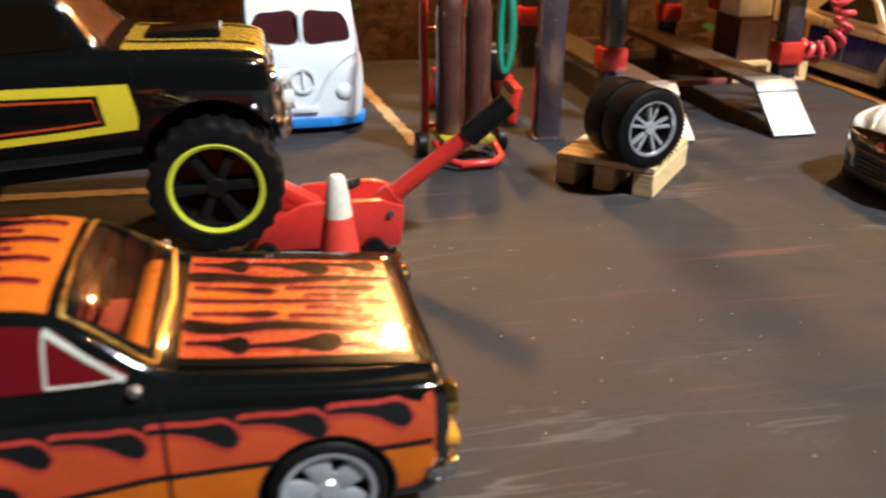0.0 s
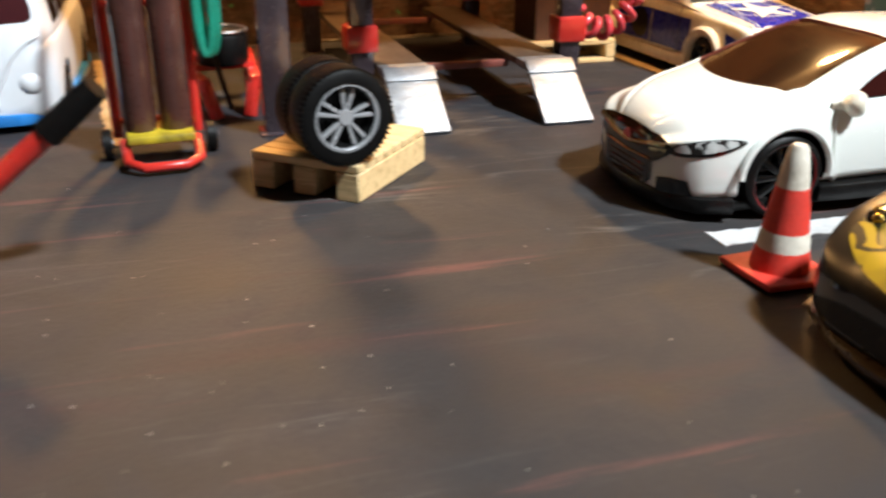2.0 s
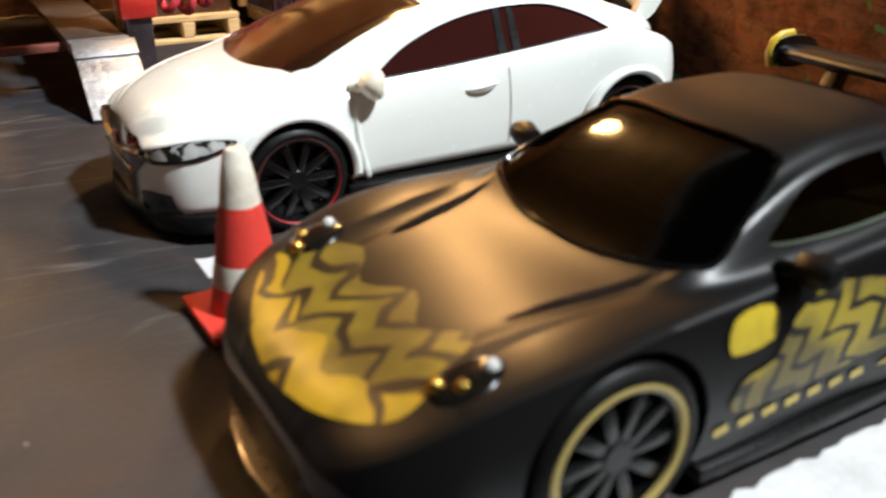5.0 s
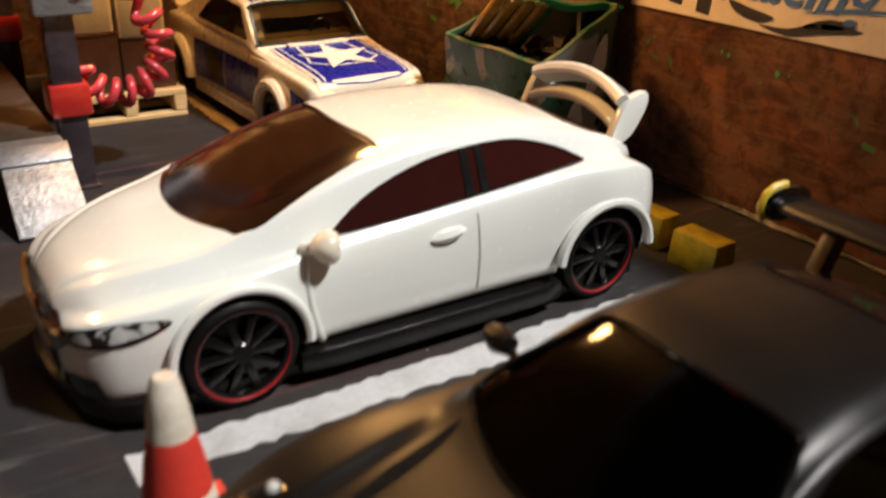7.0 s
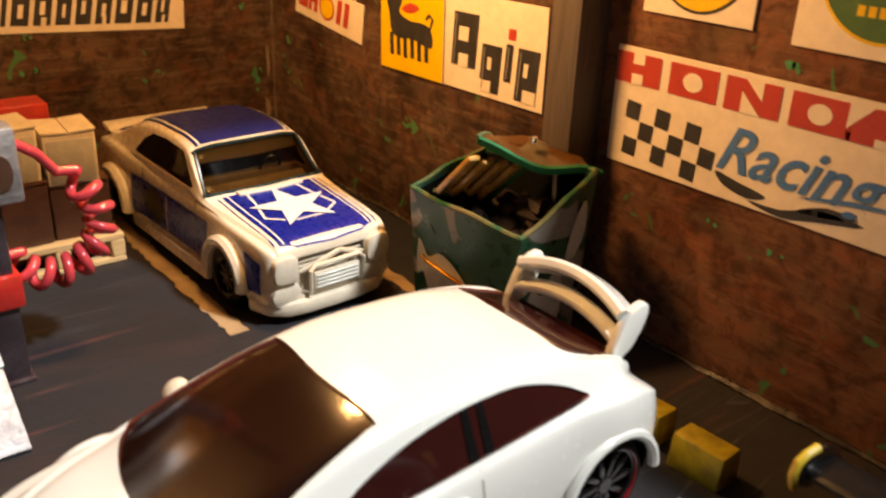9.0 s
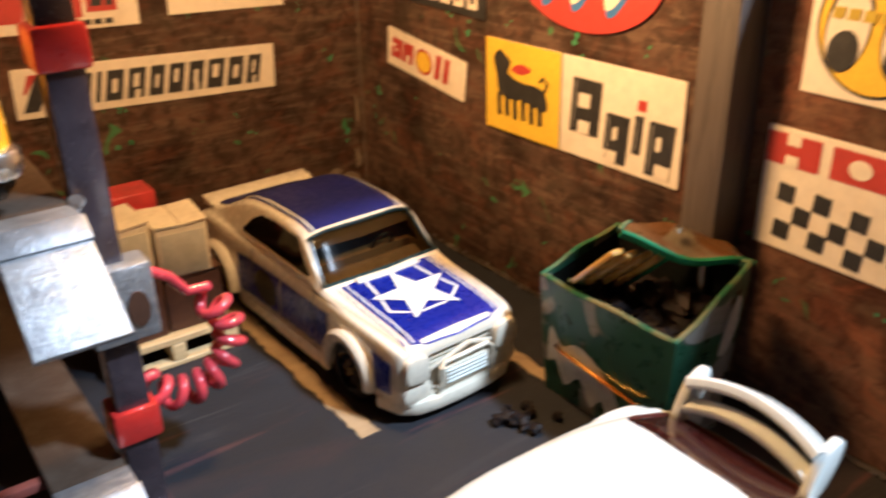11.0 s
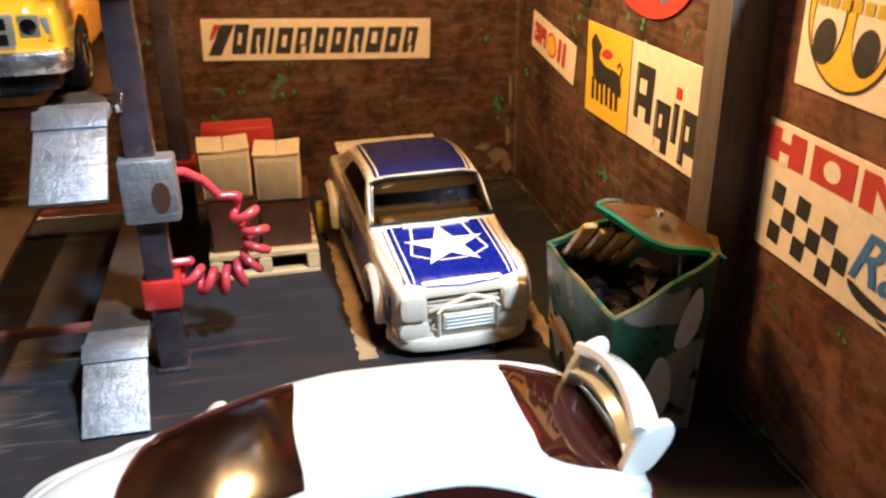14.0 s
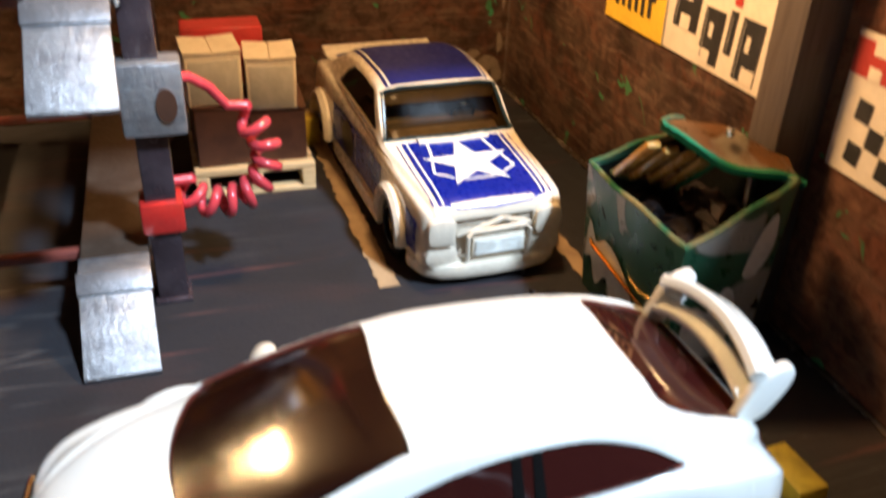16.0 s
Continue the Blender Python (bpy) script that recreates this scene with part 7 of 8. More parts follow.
# ---- things on the floor ----
def cone(x, y, rz, label, k=1.0):
    ob = thing("traffic_cone", label, "traffic cone", x, y, 0, rz, group="traffic cones")
    bm = prism([(-0.47, -0.45), (0.46, -0.47), (0.47, 0.46), (-0.46, 0.47)], 0.02, 0.10, "z", bevel=0.02)
    for v in bm.verts:
        v.co.z += 0.05 * max(0, v.co.x * v.co.y * 2)
    part("base", bm, M_cone_red, ob, "bent red base")
    for z0, z1, mat in ((0.08, 0.36, M_cone_red), (0.36, 0.57, M_cone_white), (0.57, 1.07, M_cone_red), (1.07, 1.50, M_cone_white)):
        r, r1 = (0.335 - 0.235 * (z - 0.08) / 1.44 for z in (z0, z1))
        prof = [(r, z0 * k), ((r + r1) / 2 + 0.006, (z0 + z1) / 2 * k), (r1, z1 * k)]
        if z1 > 1.4:
            prof += [(r1 - 0.03, z1 * k + 0.04), (0, z1 * k + 0.05)]
        part("band", lathe(prof, 28), mat, ob)
    return ob


cone(-8.93, -15.56, 2, "red and white painted cone with a bent square base")
cone(-18.49, -14.78, 20, "red and white painted cone beside the floor jack", 1.09)
solo("cone_shim", box(-0.4, 0.3, -0.12, 0.12, 0, 0.03, 0.008), M_card, "small scrap of cream card beside the cone", "card scrap", -8.75, -16.2, 0, 30)


def pallet(x, y, rz, L, D, label, wide=0.24, slats=True):
    ob = thing("pallet", label, "pallet", x, y, 0, rz, group="wooden pallets")
    n = int(D / (wide + (0.1 if slats else 0.02)))
    for k in range(n):
        yy = -D / 2 + (D - wide) * k / (n - 1)
        part("top_slat", box(-L / 2, L / 2, yy, yy + wide, 0.42, 0.54, 0.015, seg=1), M_pallet, ob)
    w = 0.24 if slats else 0.36
    for xx in (-L / 2, -w / 2, L / 2 - w):
        part("runner", box(xx, xx + w, -D / 2, D / 2, 0.10 if slats else 0.0, 0.415, 0.02, seg=1), M_pallet, ob)
    for yy in (-D / 2, -0.12, D / 2 - 0.24) if slats else ():
        part("bottom_slat", box(-L / 2, L / 2, yy, yy + 0.24, 0.0, 0.096, 0.015, seg=1), M_pallet, ob)
    return ob


pallet(-13.02, -10.66, -41, 1.74, 2.1, "pale wooden pallet under the loose wheels", slats=False)
pallet(-6.32, -3.35, 0, 2.1, 1.9, "pale wooden pallet under stacked boxes")


def loose_wheel(x, y, z, turn, r, w, label):
    ob = thing("spare_wheel", label, "wheel", x, y, z, turn, group="spare wheels")
    prof = [(0.44, 0.40 * w), (0.47, 0.5 * w), (r - 0.08, 0.5 * w), (r - 0.02, 0.44 * w), (r, 0.34 * w), (r, -0.34 * w), (r - 0.02, -0.44 * w), (r - 0.08, -0.5 * w), (0.44, -0.5 * w)]
    m = Matrix.Rotation(math.pi / 2, 4, "X")
    bm = lathe(prof, 48, m=m, closed=True)
    for k in range(56):
        a = 2 * math.pi * k / 56
        box(-0.02, 0.006, -0.014, 0.014, 0.30 * w, 0.47 * w, 0, bm, m=m @ Matrix.Rotation(a, 4, "Z") @ Matrix.Translation((r, 0, 0)))
    part("tyre", bm, M_rubber, ob, "ribbed black rubber tyre")
    part("rim_dish", lathe([(0.45, 0.42 * w), (0.42, 0.44 * w), (0.39, 0.3 * w), (0.36, 0.02), (0, 0.0)], 40, m=m), M_plastic, ob)
    bm = bmesh.new()
    for k in range(10):
        a = 2 * math.pi * (k // 2) / 5 + 0.2 + (0.21 if k % 2 else -0.21)
        prism([(0.07, -0.020), (0.43, -0.034), (0.43, 0.034), (0.07, 0.020)], 0.22 * w, 0.36 * w, "z", bm, m @ Matrix.Rotation(a, 4, "Z"), bevel=0.014)
    lathe([(0, 0.40 * w), (0.10, 0.39 * w), (0.12, 0.25 * w)], 20, bm, m)
    part("spokes", bm, M_spare_rim, ob, "silver rim with paired spokes")
    part("rim_lip", lathe([(0.455, 0.40 * w), (0.46, 0.47 * w), (0.43, 0.48 * w), (0.41, 0.40 * w)], 44, m=m), M_spare_rim, ob)
    return ob


loose_wheel(-13.215, -11.74, 1.20, 13, 0.66, 0.56, "black tyre with silver paired-spoke rim on a pallet")
loose_wheel(-13.33, -11.20, 1.20, 13, 0.66, 0.52, "black tyre lying behind another on a pallet")


def carton(name, label, mat, x0, x1, y0, y1, z0, z1, rz=0.0, flaps=True):
    cx, cy = (x0 + x1) / 2, (y0 + y1) / 2
    ob = thing(name, label, "box", cx, cy, z0, rz, group="stacked boxes")
    w, d, h = (x1 - x0) / 2, (y1 - y0) / 2, z1 - z0
    part("body", box(-w, w, -d, d, 0, h - 0.02, 0.02, seg=1), mat, ob)
    if flaps:
        for s in (-1, 1):
            bm = prism([(s * 0.012, -d - 0.015), (s * (w + 0.02), -d - 0.015), (s * (w + 0.02), d + 0.01), (s * 0.012, d + 0.01)], 0, 0.03, "z", None, Matrix.Translation((0, 0, h - 0.018)) @ Matrix.Rotation(radians(-s * 3.5), 4, "Y"))
            part("flap", bm, mat, ob)
        if mat is M_card:
            front = prism([(-w + 0.05, 0.04), (w - 0.06, 0.03), (w - 0.05, h - 0.13), (-w + 0.06, h - 0.12)], -d - 0.012, -d + 0.01, "y", bevel=0.004)
            part("front_panel", front, M_grey_card, ob, "greyish card front")
    return ob


carton("brown_box", "dark brown glossy card box on a pallet", M_brown_box, -7.30, -6.40, -4.15, -2.9, 0.545, 1.62, 2)
carton("brown_box", "dark brown glossy card box with a tan edge", M_brown_box, -6.33, -5.36, -4.12, -2.9, 0.545, 1.50, -2)
carton("cream_box", "tall cream card box with folded top flaps", M_card, -7.36, -6.44, -4.10, -3.15, 1.64, 2.56, 3)
carton("cream_box", "cream card box with folded top flaps", M_card, -6.32, -5.48, -4.14, -3.2, 1.52, 2.42, -4)
carton("red_box", "flat dull red card box behind the cartons", M_red_dull, -7.32, -5.92, -3.05, -2.4, 1.64, 2.70, 0, False)
solo("yellow_scrap", box(-0.16, 0.16, -0.2, 0.2, 0, 0.6, 0.03), M_yellow, "small yellow block beside the boxes", "block", -5.0, -2.2)


def dumpster():
    ob = thing("dumpster", "chipped green metal rubbish bin with a bent open lid", "rubbish bin", -1.25, -9.6, 0, 0)
    # rim corners: back left, near left, near right, back right
    A, B, Q, D = Vector((-0.75, 1.22, 2.01)), Vector((-0.70, -1.34, 2.00)), Vector((0.68, -1.38, 2.78)), Vector((0.66, 1.05, 2.50))
    mid = (A + B + Q + D) / 4
    A0, B0, Q0, D0 = Vector((-0.66, 1.12, 0.02)), Vector((-0.60, -1.18, 0.02)), Vector((0.62, -1.20, 0.02)), Vector((0.62, 1.05, 0.02))
    FOOT = {(n, top.x): low for n in ("side_wall", "front_wall", "back_wall") for top, low in ((A, A0), (B, B0), (Q, Q0), (D, D0))}
    for name, a, b in (("side_wall", A, B), ("front_wall", B, Q), ("side_wall", Q, D), ("back_wall", D, A)):
        bm = bmesh.new()
        n = 10
        rows, rim = [], []
        o = Vector(((b - a).y, -(b - a).x, 0)).normalized()
        if o.dot((a + b) / 2 - mid) < 0:
            o = -o
        for k in range(n + 1):
            t = k / n
            hi = a.lerp(b, t) + o * 0.04 * math.sin(math.pi * t) + Vector((0, 0, 0.03 * math.sin(9 * t + a.x * 5) * math.sin(math.pi * t)))
            lo = FOOT[name, a.x].lerp(FOOT[name, b.x], t)
            m2 = lo.lerp(hi, 0.55) + o * (0.05 * math.sin(math.pi * t) + 0.02 * math.sin(11 * t))
            inn = hi - o * 0.06
            li = lo - o * 0.06
            rows.append([bm.verts.new(p) for p in (lo, m2, hi, inn, li)])
            rim.append(tuple(hi - o * 0.03))
        for p, q in zip(rows, rows[1:]):
            for i in range(5):
                bm.faces.new((p[i], p[(i + 1) % 5], q[(i + 1) % 5], q[i]))
        bm.faces.new(rows[0]), bm.faces.new(rows[-1])
        wall = part(name, bm, M_green, ob)
        part("rim", tube(rim, 0.04, 6), M_green_rim, wall, "worn green and yellow rim")
    base = [tuple(p.xy) for p in (A0, B0, Q0, D0)]
    part("bottom", prism(base, 0.02, 0.1), M_green, ob)
    bar = [A.lerp(A0, 0.5).lerp(B.lerp(B0, 0.5), t) + Vector((-0.12, -0.04, 0)) for t in (0.15, 0.19, 0.80, 0.84)]
    for p, z in zip(bar, (1.02, 0.96, 0.80, 0.86)):
        p.z = z
    part("lifting_bar", tube([tuple(p) for p in bar], 0.03, 6), M_gold, ob, "thin brassy lifting bar")
    # dark panels set inside the walls stand in for the bin's inner shade
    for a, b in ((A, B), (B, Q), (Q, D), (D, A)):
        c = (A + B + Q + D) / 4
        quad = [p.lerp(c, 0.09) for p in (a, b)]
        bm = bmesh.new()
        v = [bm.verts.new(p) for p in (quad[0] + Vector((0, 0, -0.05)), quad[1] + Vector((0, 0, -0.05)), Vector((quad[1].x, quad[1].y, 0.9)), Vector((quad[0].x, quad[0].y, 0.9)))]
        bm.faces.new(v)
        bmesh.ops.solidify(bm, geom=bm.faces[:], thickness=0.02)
        part("inner_shade_panel", bm, M_bin_shade, ob, "dark panel standing in for shade inside")
    # the bent lid, lying aslant over the back corner
    P0, P1, P2, P3 = Vector((-0.52, -0.08, 3.12)), Vector((-0.02, 0.20, 3.04)), Vector((1.0, -0.72, 2.74)), Vector((0.80, -1.30, 2.70))
    bm = bmesh.new()
    n, m = 12, 6
    grid = []
    for i in range(n + 1):
        row = []
        for j in range(m + 1):
            u, v = i / n, j / m
            p = P0.lerp(P3, u).lerp(P1.lerp(P2, u), v)
            p.z += 0.08 * math.sin(math.pi * u) * v - 0.15 * math.sin(math.pi * min(1, u * 1.15)) * (1 - v) ** 1.4 + 0.03 * math.sin(9 * u + 4 * v)
            row.append(bm.verts.new(p))
        grid.append(row)
    for i in range(n):
        for j in range(m):
            bm.faces.new((grid[i][j], grid[i + 1][j], grid[i + 1][j + 1], grid[i][j + 1]))
    edge = [tuple(v.co) for v in [r[0] for r in grid]]
    side = [tuple(v.co) for v in grid[0]]
    bmesh.ops.solidify(bm, geom=bm.faces[:], thickness=0.05)
    lid = part("lid", bm, M_rust_lid, ob, "bent lid with brown and grey paint")
    part("lid_rim", ribbon([Vector(q) + Vector((0, -0.02, -0.03)) for q in edge], 0.06, 0.14, (-0.4, -0.5, 1)), M_green_edge, lid, "bright green edge")
    part("lid_rim", tube(side, 0.034, 6), M_green_rim, lid)
    part("lid_rivet", rod((0.25, -0.45, 3.02), (0.25, -0.45, 3.10), 0.06), M_chrome, lid)
    part("lid_prop", beam((0.52, -0.75, 1.2), (0.52, -0.72, 2.75), 0.09, 0.09, 0.01), M_dull_metal, ob)
    # a slatted panel leaning from the rim to the lid, with its green frame
    s1, s2, s3, s4 = Vector((-0.70, 0.66, 2.12)), Vector((-0.70, -0.10, 2.88)), Vector((0.20, -0.36, 2.62)), Vector((0.14, 0.34, 1.90))
    for k in range(4):
        t = (k + 0.5) / 4
        part("slat_scrap", beam(s1.lerp(s4, t), s2.lerp(s3, t), 0.235, 0.11, 0.05), M_slat, ob, "brown slatted scrap")
    part("panel_frame", tube([s4, s4.lerp(s3, 0.6), s3], 0.045, 6), M_green_edge, ob)
    part("panel_frame", tube([s1, s1.lerp(s4, 0.5) + Vector((0, 0, -0.04)), s4], 0.04, 6), M_green_rim, ob)
    # blots where the green has come off the outer walls
    def blot(name, a, b, a0, b0, poly):
        o = (b - a).cross(a0 - a).normalized()
        if o.dot((a + b) / 2 - mid) < 0:
            o = -o
        verts, faces = filled(curve_poly(poly, 3), 0.06)
        bm = bmesh.new()
        made = []
        for v in verts:
            t, h = v.x, v.y
            bulge = 0.055 * math.sin(math.pi * min(max(t, 0), 1))
            made.append(bm.verts.new(a0.lerp(b0, t).lerp(a.lerp(b, t), h) + o * (0.035 + bulge)))
        for f in faces:
            bm.faces.new([made[k] for k in f])
        part(name, bm, M_bare, ob, "grey bare patch")

    blot("bare_patch", A, B, A0, B0, [(0.06, 0.30), (0.10, 0.62), (0.20, 0.50), (0.32, 0.58), (0.45, 0.55), (0.60, 0.42), (0.70, 0.20), (0.62, 0.05), (0.55, 0.22), (0.45, 0.10), (0.36, 0.30), (0.22, 0.16), (0.14, 0.34)])
    blot("bare_patch", B, Q, B0, Q0, [(0.10, 0.30), (0.18, 0.52), (0.34, 0.44), (0.46, 0.58), (0.60, 0.50), (0.66, 0.26), (0.50, 0.10), (0.30, 0.14)])
    blot("bare_patch", B, Q, B0, Q0, [(0.62, 0.62), (0.70, 0.84), (0.84, 0.90), (0.90, 0.70), (0.78, 0.58)])
    rnd = random.Random(4)
    for k in range(34):
        b = bmesh.new()
        bmesh.ops.create_icosphere(b, subdivisions=2, radius=rnd.uniform(0.16, 0.30))
        for v in b.verts:
            v.co.z *= 0.7
            v.co *= 1 + 0.9 * noise.noise(v.co * 7 + Vector((k, 0, 0)))
        t1, t2 = rnd.uniform(0.2, 0.8), rnd.uniform(0.2, 0.8)
        p = A.lerp(B, t1).lerp(D.lerp(Q, t1), t2)
        bmesh.ops.translate(b, vec=(p.x, p.y, rnd.uniform(1.45, 2.05)), verts=b.verts[:])
        part("rubbish_bag", b, M_rubbish, ob)
    return ob


dumpster()
rnd = random.Random(8)
for k in range(18):
    b = bmesh.new()
    bmesh.ops.create_icosphere(b, subdivisions=2, radius=rnd.uniform(0.05, 0.13))
    for v in b.verts:
        v.co *= 1 + 0.6 * noise.noise(v.co * 14 + Vector((k * 3, 0, 0)))
        v.co.z = max(v.co.z * 0.8 + 0.08, 0)
    solo("rubbish_scrap", b, M_rubbish, "crumpled black scrap on the floor beside the bin", "rubbish", -2.75 + rnd.gauss(0, 0.36), -8.85 + rnd.gauss(0, 0.22), 0, rnd.uniform(0, 360), group="black scraps")


def stop_block(x, y, label):
    return solo("wheel_stop", prism([(-0.24, 0), (0.24, 0), (0.19, 0.46), (-0.19, 0.46)], -0.36, 0.36, "y", bevel=0.03), M_yellow, label, "wheel stop", x, y, 0, 3, group="wheel stops")


stop_block(-1.68, -14.12, "yellow painted wheel stop block on the floor")
stop_block(-1.62, -13.12, "yellow painted wheel stop block on the floor")


def tape(x0, y0, x1, y1, w, mat, label, seed):
    """A strip with torn edges laid on the floor."""
    rnd = random.Random(seed)
    L = math.dist((x0, y0), (x1, y1))
    n = max(8, int(L / 0.12))
    bm = bmesh.new()
    rows = []
    for k in range(n + 1):
        u = L * k / n
        a, b = -w / 2 + rnd.uniform(-0.035, 0.035), w / 2 + rnd.uniform(-0.035, 0.035)
        rows.append([bm.verts.new(p) for p in ((u, a, 0.002), (u, a, 0.014), (u, b, 0.014), (u, b, 0.002))])
    for p, q in zip(rows, rows[1:]):
        for i in range(4):
            bm.faces.new((p[i], p[(i + 1) % 4], q[(i + 1) % 4], q[i]))
    bm.faces.new(rows[0]), bm.faces.new(rows[-1])
    return solo("floor_line", bm, mat, label, "floor marking", x0, y0, 0, math.degrees(math.atan2(y1 - y0, x1 - x0)), group="floor lines", kind="structure", sharp=30)


tape(-9.05, -14.48, -2.3, -14.48, 0.42, M_tape_white, "torn white paper parking line", 1)
tape(-8.9, -19.68, -1.6, -19.64, 0.62, M_tape_white, "torn white paper parking line", 2)
tape(-4.80, -7.85, -4.86, -0.4, 0.30, M_tape_tan, "dirty tan parking line beside the saloon", 3)
tape(-1.72, -8.4, -1.70, -0.4, 0.26, M_tape_tan, "dirty tan parking line beside the saloon", 4)
tape(-16.35, -8.3, -17.0, -1.0, 0.26, M_tape_tan, "dirty tan parking line beside the bus", 5)
tape(-24.5, -10.0, -20.9, -10.1, 0.30, M_tape_tan, "dirty tan floor line under the truck", 6)


def floor_jack():
    ob = thing("floor_jack", "bright red trolley jack with a long handle", "jack", -18.5, -13.0, 0, -3)
    for y in (-0.42, 0.42):
        bm = prism([(-1.05, 0.18), (1.0, 0.16), (1.06, 0.74), (0.7, 0.86), (-0.3, 0.82), (-1.05, 0.5)], y - 0.07, y + 0.07, "y", bevel=0.03)
        part("side_plate", bm, M_red, ob)
    part("deck", box(-0.9, 0.98, -0.36, 0.36, 0.2, 0.6, 0.03), M_red, ob)
    part("step", box(0.1, 0.85, -0.44, 0.44, 0.42, 0.50, 0.02), M_red, ob)
    part("lift_arm", beam((-0.1, 0, 0.62), (-1.05, 0, 1.16), 0.34, 0.2, 0.04), M_red, ob)
    part("saddle", lathe([(0, 0), (0.24, 0), (0.28, 0.12), (0.2, 0.14), (0, 0.08)], 24, m=Matrix.Translation((-1.08, 0, 1.2))), M_red_dull, ob)
    part("pump_block", beam((0.1, 0.1, 0.86), (0.42, -0.1, 0.98), 0.3, 0.12, 0.03), M_plastic, ob)
    handle = part("handle", rod((0.75, -0.25, 0.72), (1.95, -0.40, 1.70), 0.13, 0.12), M_red, ob)
    part("grip", rod((1.93, -0.40, 1.68), (2.48, -0.46, 2.16), 0.16, 0.15), M_rubber, handle, "black rubber grip")
    part("socket", rod((0.55, -0.23, 0.55), (0.95, -0.28, 0.88), 0.18), M_red, handle)
    for x in (-0.85, 0.62):
        for y in (-0.52, 0.52):
            part("castor", rod((x, y - 0.09, 0.16), (x, y + 0.09, 0.16), 0.16, seg=24), M_plastic, ob)
    for x in (0.86, 0.2):
        part("bolt", rod((x, -0.49, 0.66), (x, -0.53, 0.66), 0.045), M_dull_metal, ob)
    return ob


floor_jack()


def gas_cart():
    ob = thing("welding_cart", "red welding cart with two dark gas cylinders", "cart", -15.62, -8.9, 0, 4)
    pts = [(-0.55, -0.25, 0.3), (-0.52, -0.9, 0.16), (-0.30, -1.12, 0.13), (0.30, -1.12, 0.13), (0.52, -0.9, 0.16), (0.55, -0.25, 0.3)]
    part("skid_frame", tube(pts, 0.075, 10), M_red, ob)
    part("shelf", box(-0.5, 0.5, -0.62, 0.35, 0.34, 0.46, 0.03), M_yellow, ob, "yellow shelf")
    for s in (-1, 1):
        part("upright", tube([(s * 0.62, 0.3, 0.25), (s * 0.62, 0.42, 2.2), (s * 0.58, 0.5, 3.4), (s * 0.3, 0.6, 4.1)], 0.08, 10), M_red, ob)
        w = part("wheel", rod((s * 0.72, -0.05, 0.24), (s * 0.86, -0.05, 0.24), 0.24, seg=28), M_rubber, ob)
        part("wheel_hub", rod((s * 0.70, -0.05, 0.24), (s * 0.88, -0.05, 0.24), 0.09), M_dull_metal, w)
        part("cross_tie", rod((-0.62, 0.36 + 0.03 * s, 1.4 + 0.9 * s), (0.62, 0.36 + 0.03 * s, 1.4 + 0.9 * s), 0.05), M_red, ob)
        x = s * 0.27
        cyl = part("gas_cylinder", lathe([(0, 0.46), (0.23, 0.46), (0.25, 0.52), (0.25, 2.7), (0.2, 2.95), (0.09, 3.1), (0.09, 3.25), (0, 3.25)], 28, m=Matrix.Translation((x, -0.12, 0))), M_maroon, ob, "dark maroon gas cylinder")
        part("valve", rod((x, -0.12, 3.25), (x, -0.12, 3.5), 0.06), M_gold, cyl)
    bm = bmesh.new()
    for k in range(5):
        pts = [(0.86 + 0.12 * math.sin(a) + 0.03 * k, 0.05 + 0.05 * k, 2.25 + 0.75 * math.cos(a)) for a in np.linspace(0, 2 * math.pi, 26)[:-1]]
        tube(pts, 0.06, 8, bm, closed=True)
    part("hose_roll", bm, M_teal, ob, "coiled teal hose")
    return ob


gas_cart()


def engine_hoist():
    ob = thing("engine_hoist", "red shop crane with a black drum on its legs", "shop crane", -14.5, -5.9, 0, 8)
    for s in (-1, 1):
        part("leg", beam((s * 0.75, 0.8, 0.75), (s * 0.45, -1.1, 0.62), 0.2, 0.24, 0.03), M_red, ob)
        part("foot", beam((s * 0.45, -1.0, 0.62), (s * 0.30, -1.15, 0.0), 0.18, 0.2, 0.02), M_red, ob)
        part("rear_foot", beam((s * 0.75, 0.8, 0.75), (s * 0.8, 0.9, 0.0), 0.18, 0.2, 0.02), M_red, ob)
    part("base_beam", beam((-0.85, 0.75, 0.75), (0.85, 0.75, 0.75), 0.24, 0.26, 0.03), M_red, ob)
    part("mast", beam((0, 0.75, 0.8), (0, 0.85, 3.6), 0.28, 0.28, 0.03), M_red, ob)
    part("boom", beam((0, 1.0, 3.4), (0, -1.4, 4.0), 0.22, 0.26, 0.03), M_red, ob)
    part("ram", rod((0, 0.6, 1.7), (0, -0.3, 3.6), 0.09), M_dull_metal, ob)
    drum = part("drum", lathe([(0, 0), (0.44, 0), (0.48, 0.06), (0.48, 0.5), (0.44, 0.58), (0, 0.6)], 32, m=Matrix.Translation((0.05, -0.3, 0.86))), M_rubber, ob, "black drum")
    part("drum_rim", lathe([(0.46, 0.56), (0.50, 0.60), (0.46, 0.64), (0.42, 0.60)], 32, closed=True, m=Matrix.Translation((0.05, -0.3, 0.86))), M_dull_metal, drum)
    part("drum_bracket", box(-0.5, 0.6, -0.5, -0.1, 0.76, 0.87, 0.02), M_red, ob)
    part("hook_rod", rod((-0.05, -1.2, 0.2), (-0.35, -1.1, 1.6), 0.05), M_plastic, ob)
    return ob


engine_hoist()


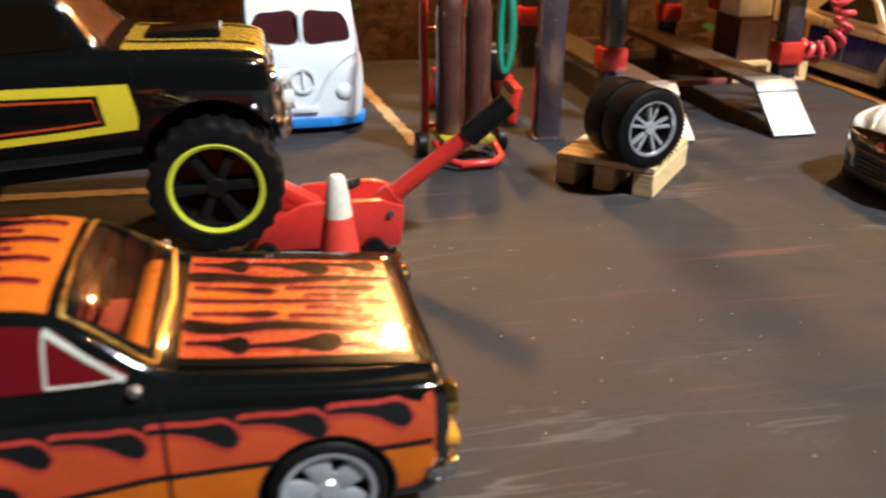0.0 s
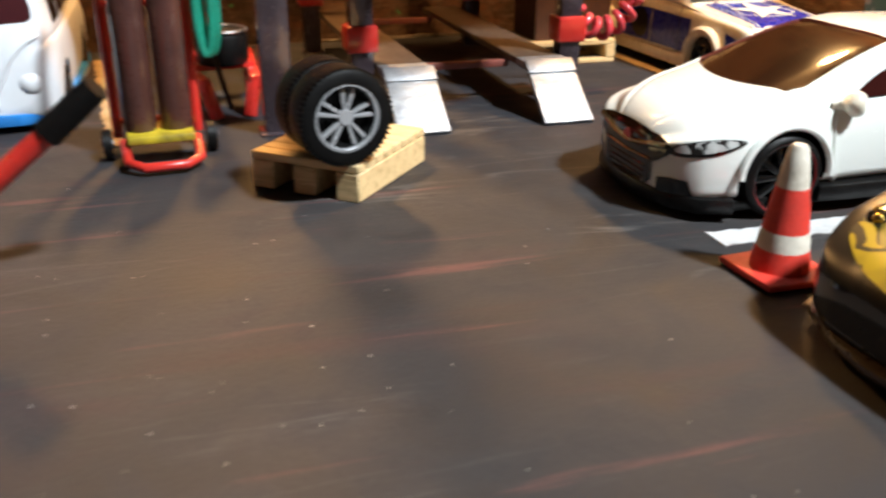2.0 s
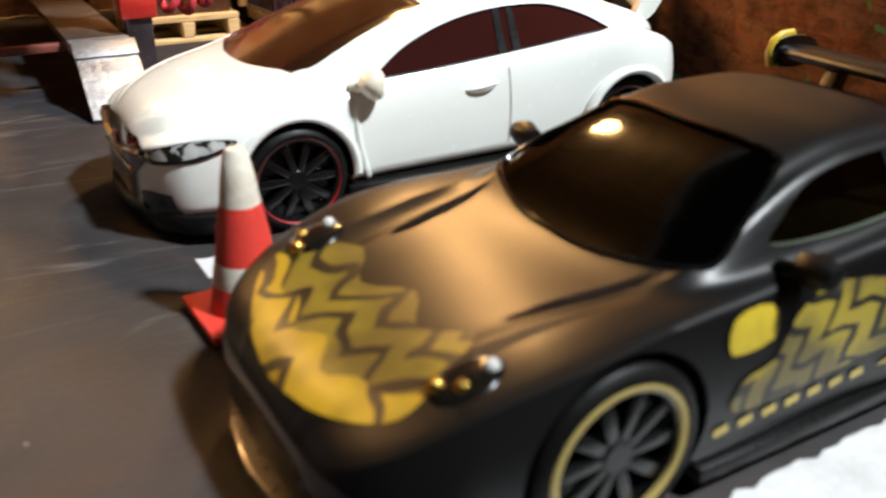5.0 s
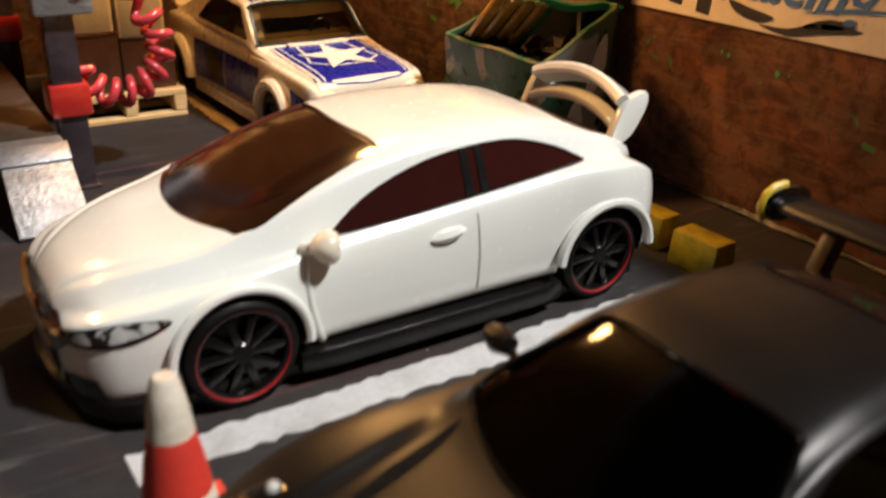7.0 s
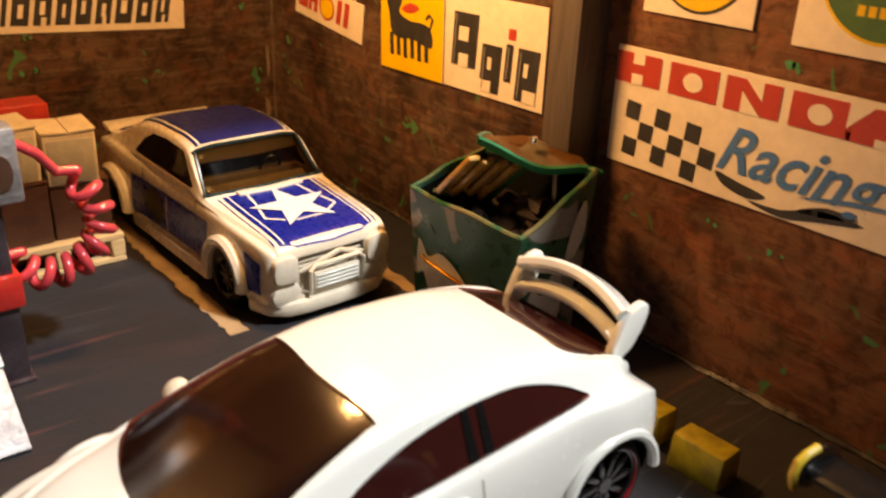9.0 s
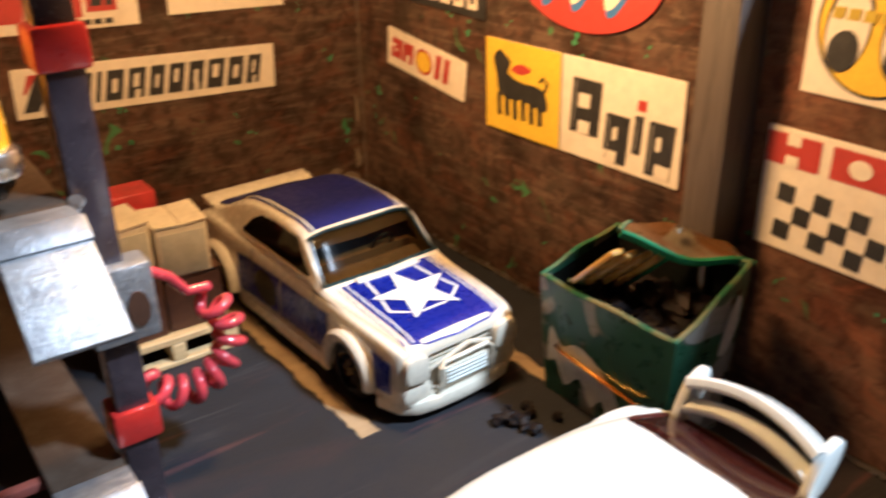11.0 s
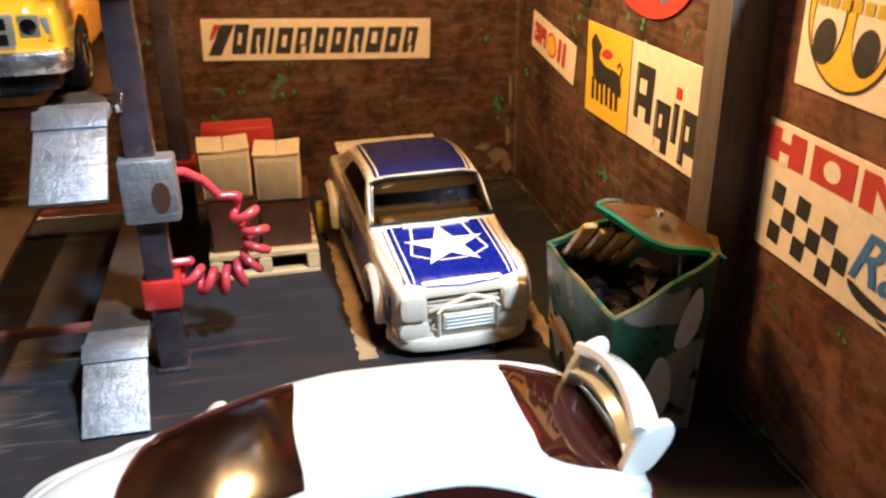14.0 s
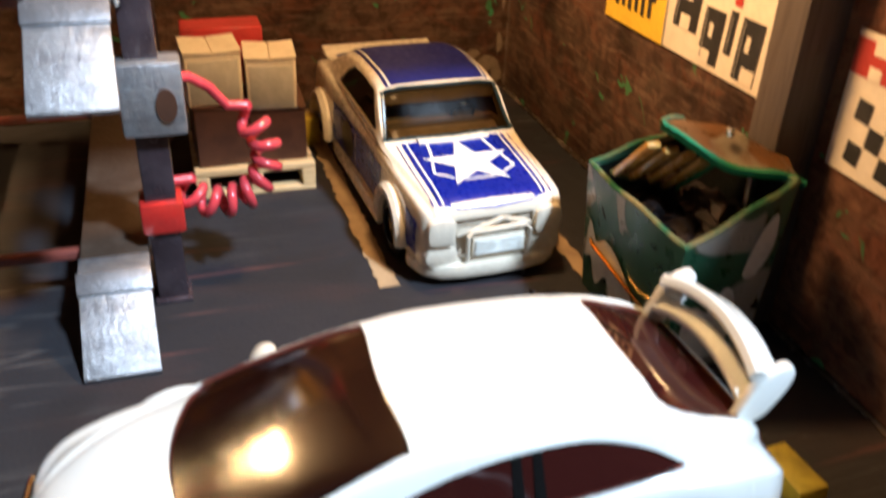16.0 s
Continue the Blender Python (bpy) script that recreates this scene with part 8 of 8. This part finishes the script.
def steel_pillar():
    ob = thing("steel_pillar", "dark grey steel garage pillar standing behind the pallet", "pillar", -13.66, -8.15, 0, 0)
    part("shaft", box(-0.25, 0.25, -0.2, 0.2, 0, 9.5, 0.03), M_steel_post, ob)
    part("foot_plate", box(-0.34, 0.34, -0.3, 0.3, 0, 0.05, 0.015), M_steel_post, ob)
    return ob


steel_pillar()
# paint chips and grit on the floor
bm = bmesh.new()
rnd = random.Random(21)
for k in range(60):
    x, y = rnd.uniform(-20, -1), rnd.uniform(-20.5, -8.5)
    if rnd.random() < 0.72:
        x, y = rnd.gauss(-14.6, 1.7), rnd.gauss(-16.0, 1.9)
    r = rnd.uniform(0.004, 0.013) * (2.6 if rnd.random() < 0.08 else 1)
    prism([(x + r * rnd.uniform(0.6, 1.3) * math.cos(a), y + r * rnd.uniform(0.5, 1.2) * math.sin(a)) for a in (0, 1.3, 2.5, 3.8, 5.1)], 0.001, 0.010, "z", bm)
solo("floor_grit", bm, M_grey_ink, "scattered pale paint chips and grit", "grit", kind="stuff")
# dabs of green paint on the walls
def dabs(wall, spots, seed):
    rnd = random.Random(seed)
    bm = bmesh.new()
    for u, v, r in spots:
        for _ in range(rnd.randint(2, 5)):
            a0, rr = rnd.uniform(0, 6), r * rnd.uniform(0.2, 0.6)
            du, dv = rnd.gauss(0, r * 0.8), rnd.gauss(0, r * 0.8)
            prism(curve_poly([(u + du + rr * rnd.uniform(0.4, 1.2) * math.cos(a0 + a), v + dv + rr * 1.3 * rnd.uniform(0.3, 1.3) * math.sin(a0 + a)) for a in (0, 1.1, 2.2, 3.1, 4.2, 5.3)], 2), 0.003, 0.012, "z", bm)
    m = pose(0, (WY - 0.0) * C, 0, 90, 0, 0) if wall == "back" else pose((WX if wall == "side" else WX2) * C, 0, 0, 90, 0, -90)
    ob = solo("paint_dabs", bm, M_green_fleck, "dabs of green paint on the wall", "paint", kind="stuff")
    ob.matrix_world = m


rnd = random.Random(31)
dabs("back", [(rnd.uniform(-8, -0.3), rnd.uniform(1.6, 6.5), rnd.uniform(0.05, 0.12)) for _ in range(20)], 1)
dabs("side", [(3.9, 4.7, 0.12), (6.9, 4.85, 0.14), (8.3, 5.0, 0.1), (0.7, 2.8, 0.14), (0.5, 2.2, 0.1), (4.2, 5.3, 0.12), (3.3, 5.0, 0.1), (9.0, 2.6, 0.08), (5.2, 4.95, 0.08)], 2)
dabs("front", [(13.1, 4.6, 0.14), (14.8, 4.55, 0.1), (15.9, 2.9, 0.12), (15.6, 1.9, 0.18), (16.4, 3.6, 0.12), (12.4, 2.3, 0.1), (13.4, 2.2, 0.07), (15.5, 3.4, 0.1), (16.8, 2.2, 0.16), (17.5, 4.4, 0.15)], 3)

# pale torn patches low on the back wall, where the board meets the corner
M_scuff = worn("torn_pale_board", (0.26, 0.19, 0.12), (0.13, 0.09, 0.055), 0.7, 0.5, 2.5, bump=0.3)
rnd = random.Random(77)
bm = bmesh.new()
for u, v, w, h in ((-0.42, 0.62, 0.30, 0.22), (-0.16, 0.36, 0.14, 0.26), (-0.80, 0.86, 0.22, 0.10), (-0.14, 1.10, 0.07, 0.34), (-0.62, 0.34, 0.16, 0.08), (-0.10, 2.3, 0.05, 0.5)):
    poly = [(u + w * rnd.uniform(0.6, 1.1) * math.cos(a), v + h * rnd.uniform(0.6, 1.15) * math.sin(a)) for a in np.linspace(0, 2 * math.pi, 12)[:-1]]
    prism(curve_poly(poly, 2), 0.003, 0.010, "z", bm)
scuff = solo("wall_scuff", bm, M_scuff, "pale torn patches on the back wall near the corner", "wall damage", kind="stuff")
scuff.matrix_world = pose(0, WY * C, 0, 90, 0, 0)
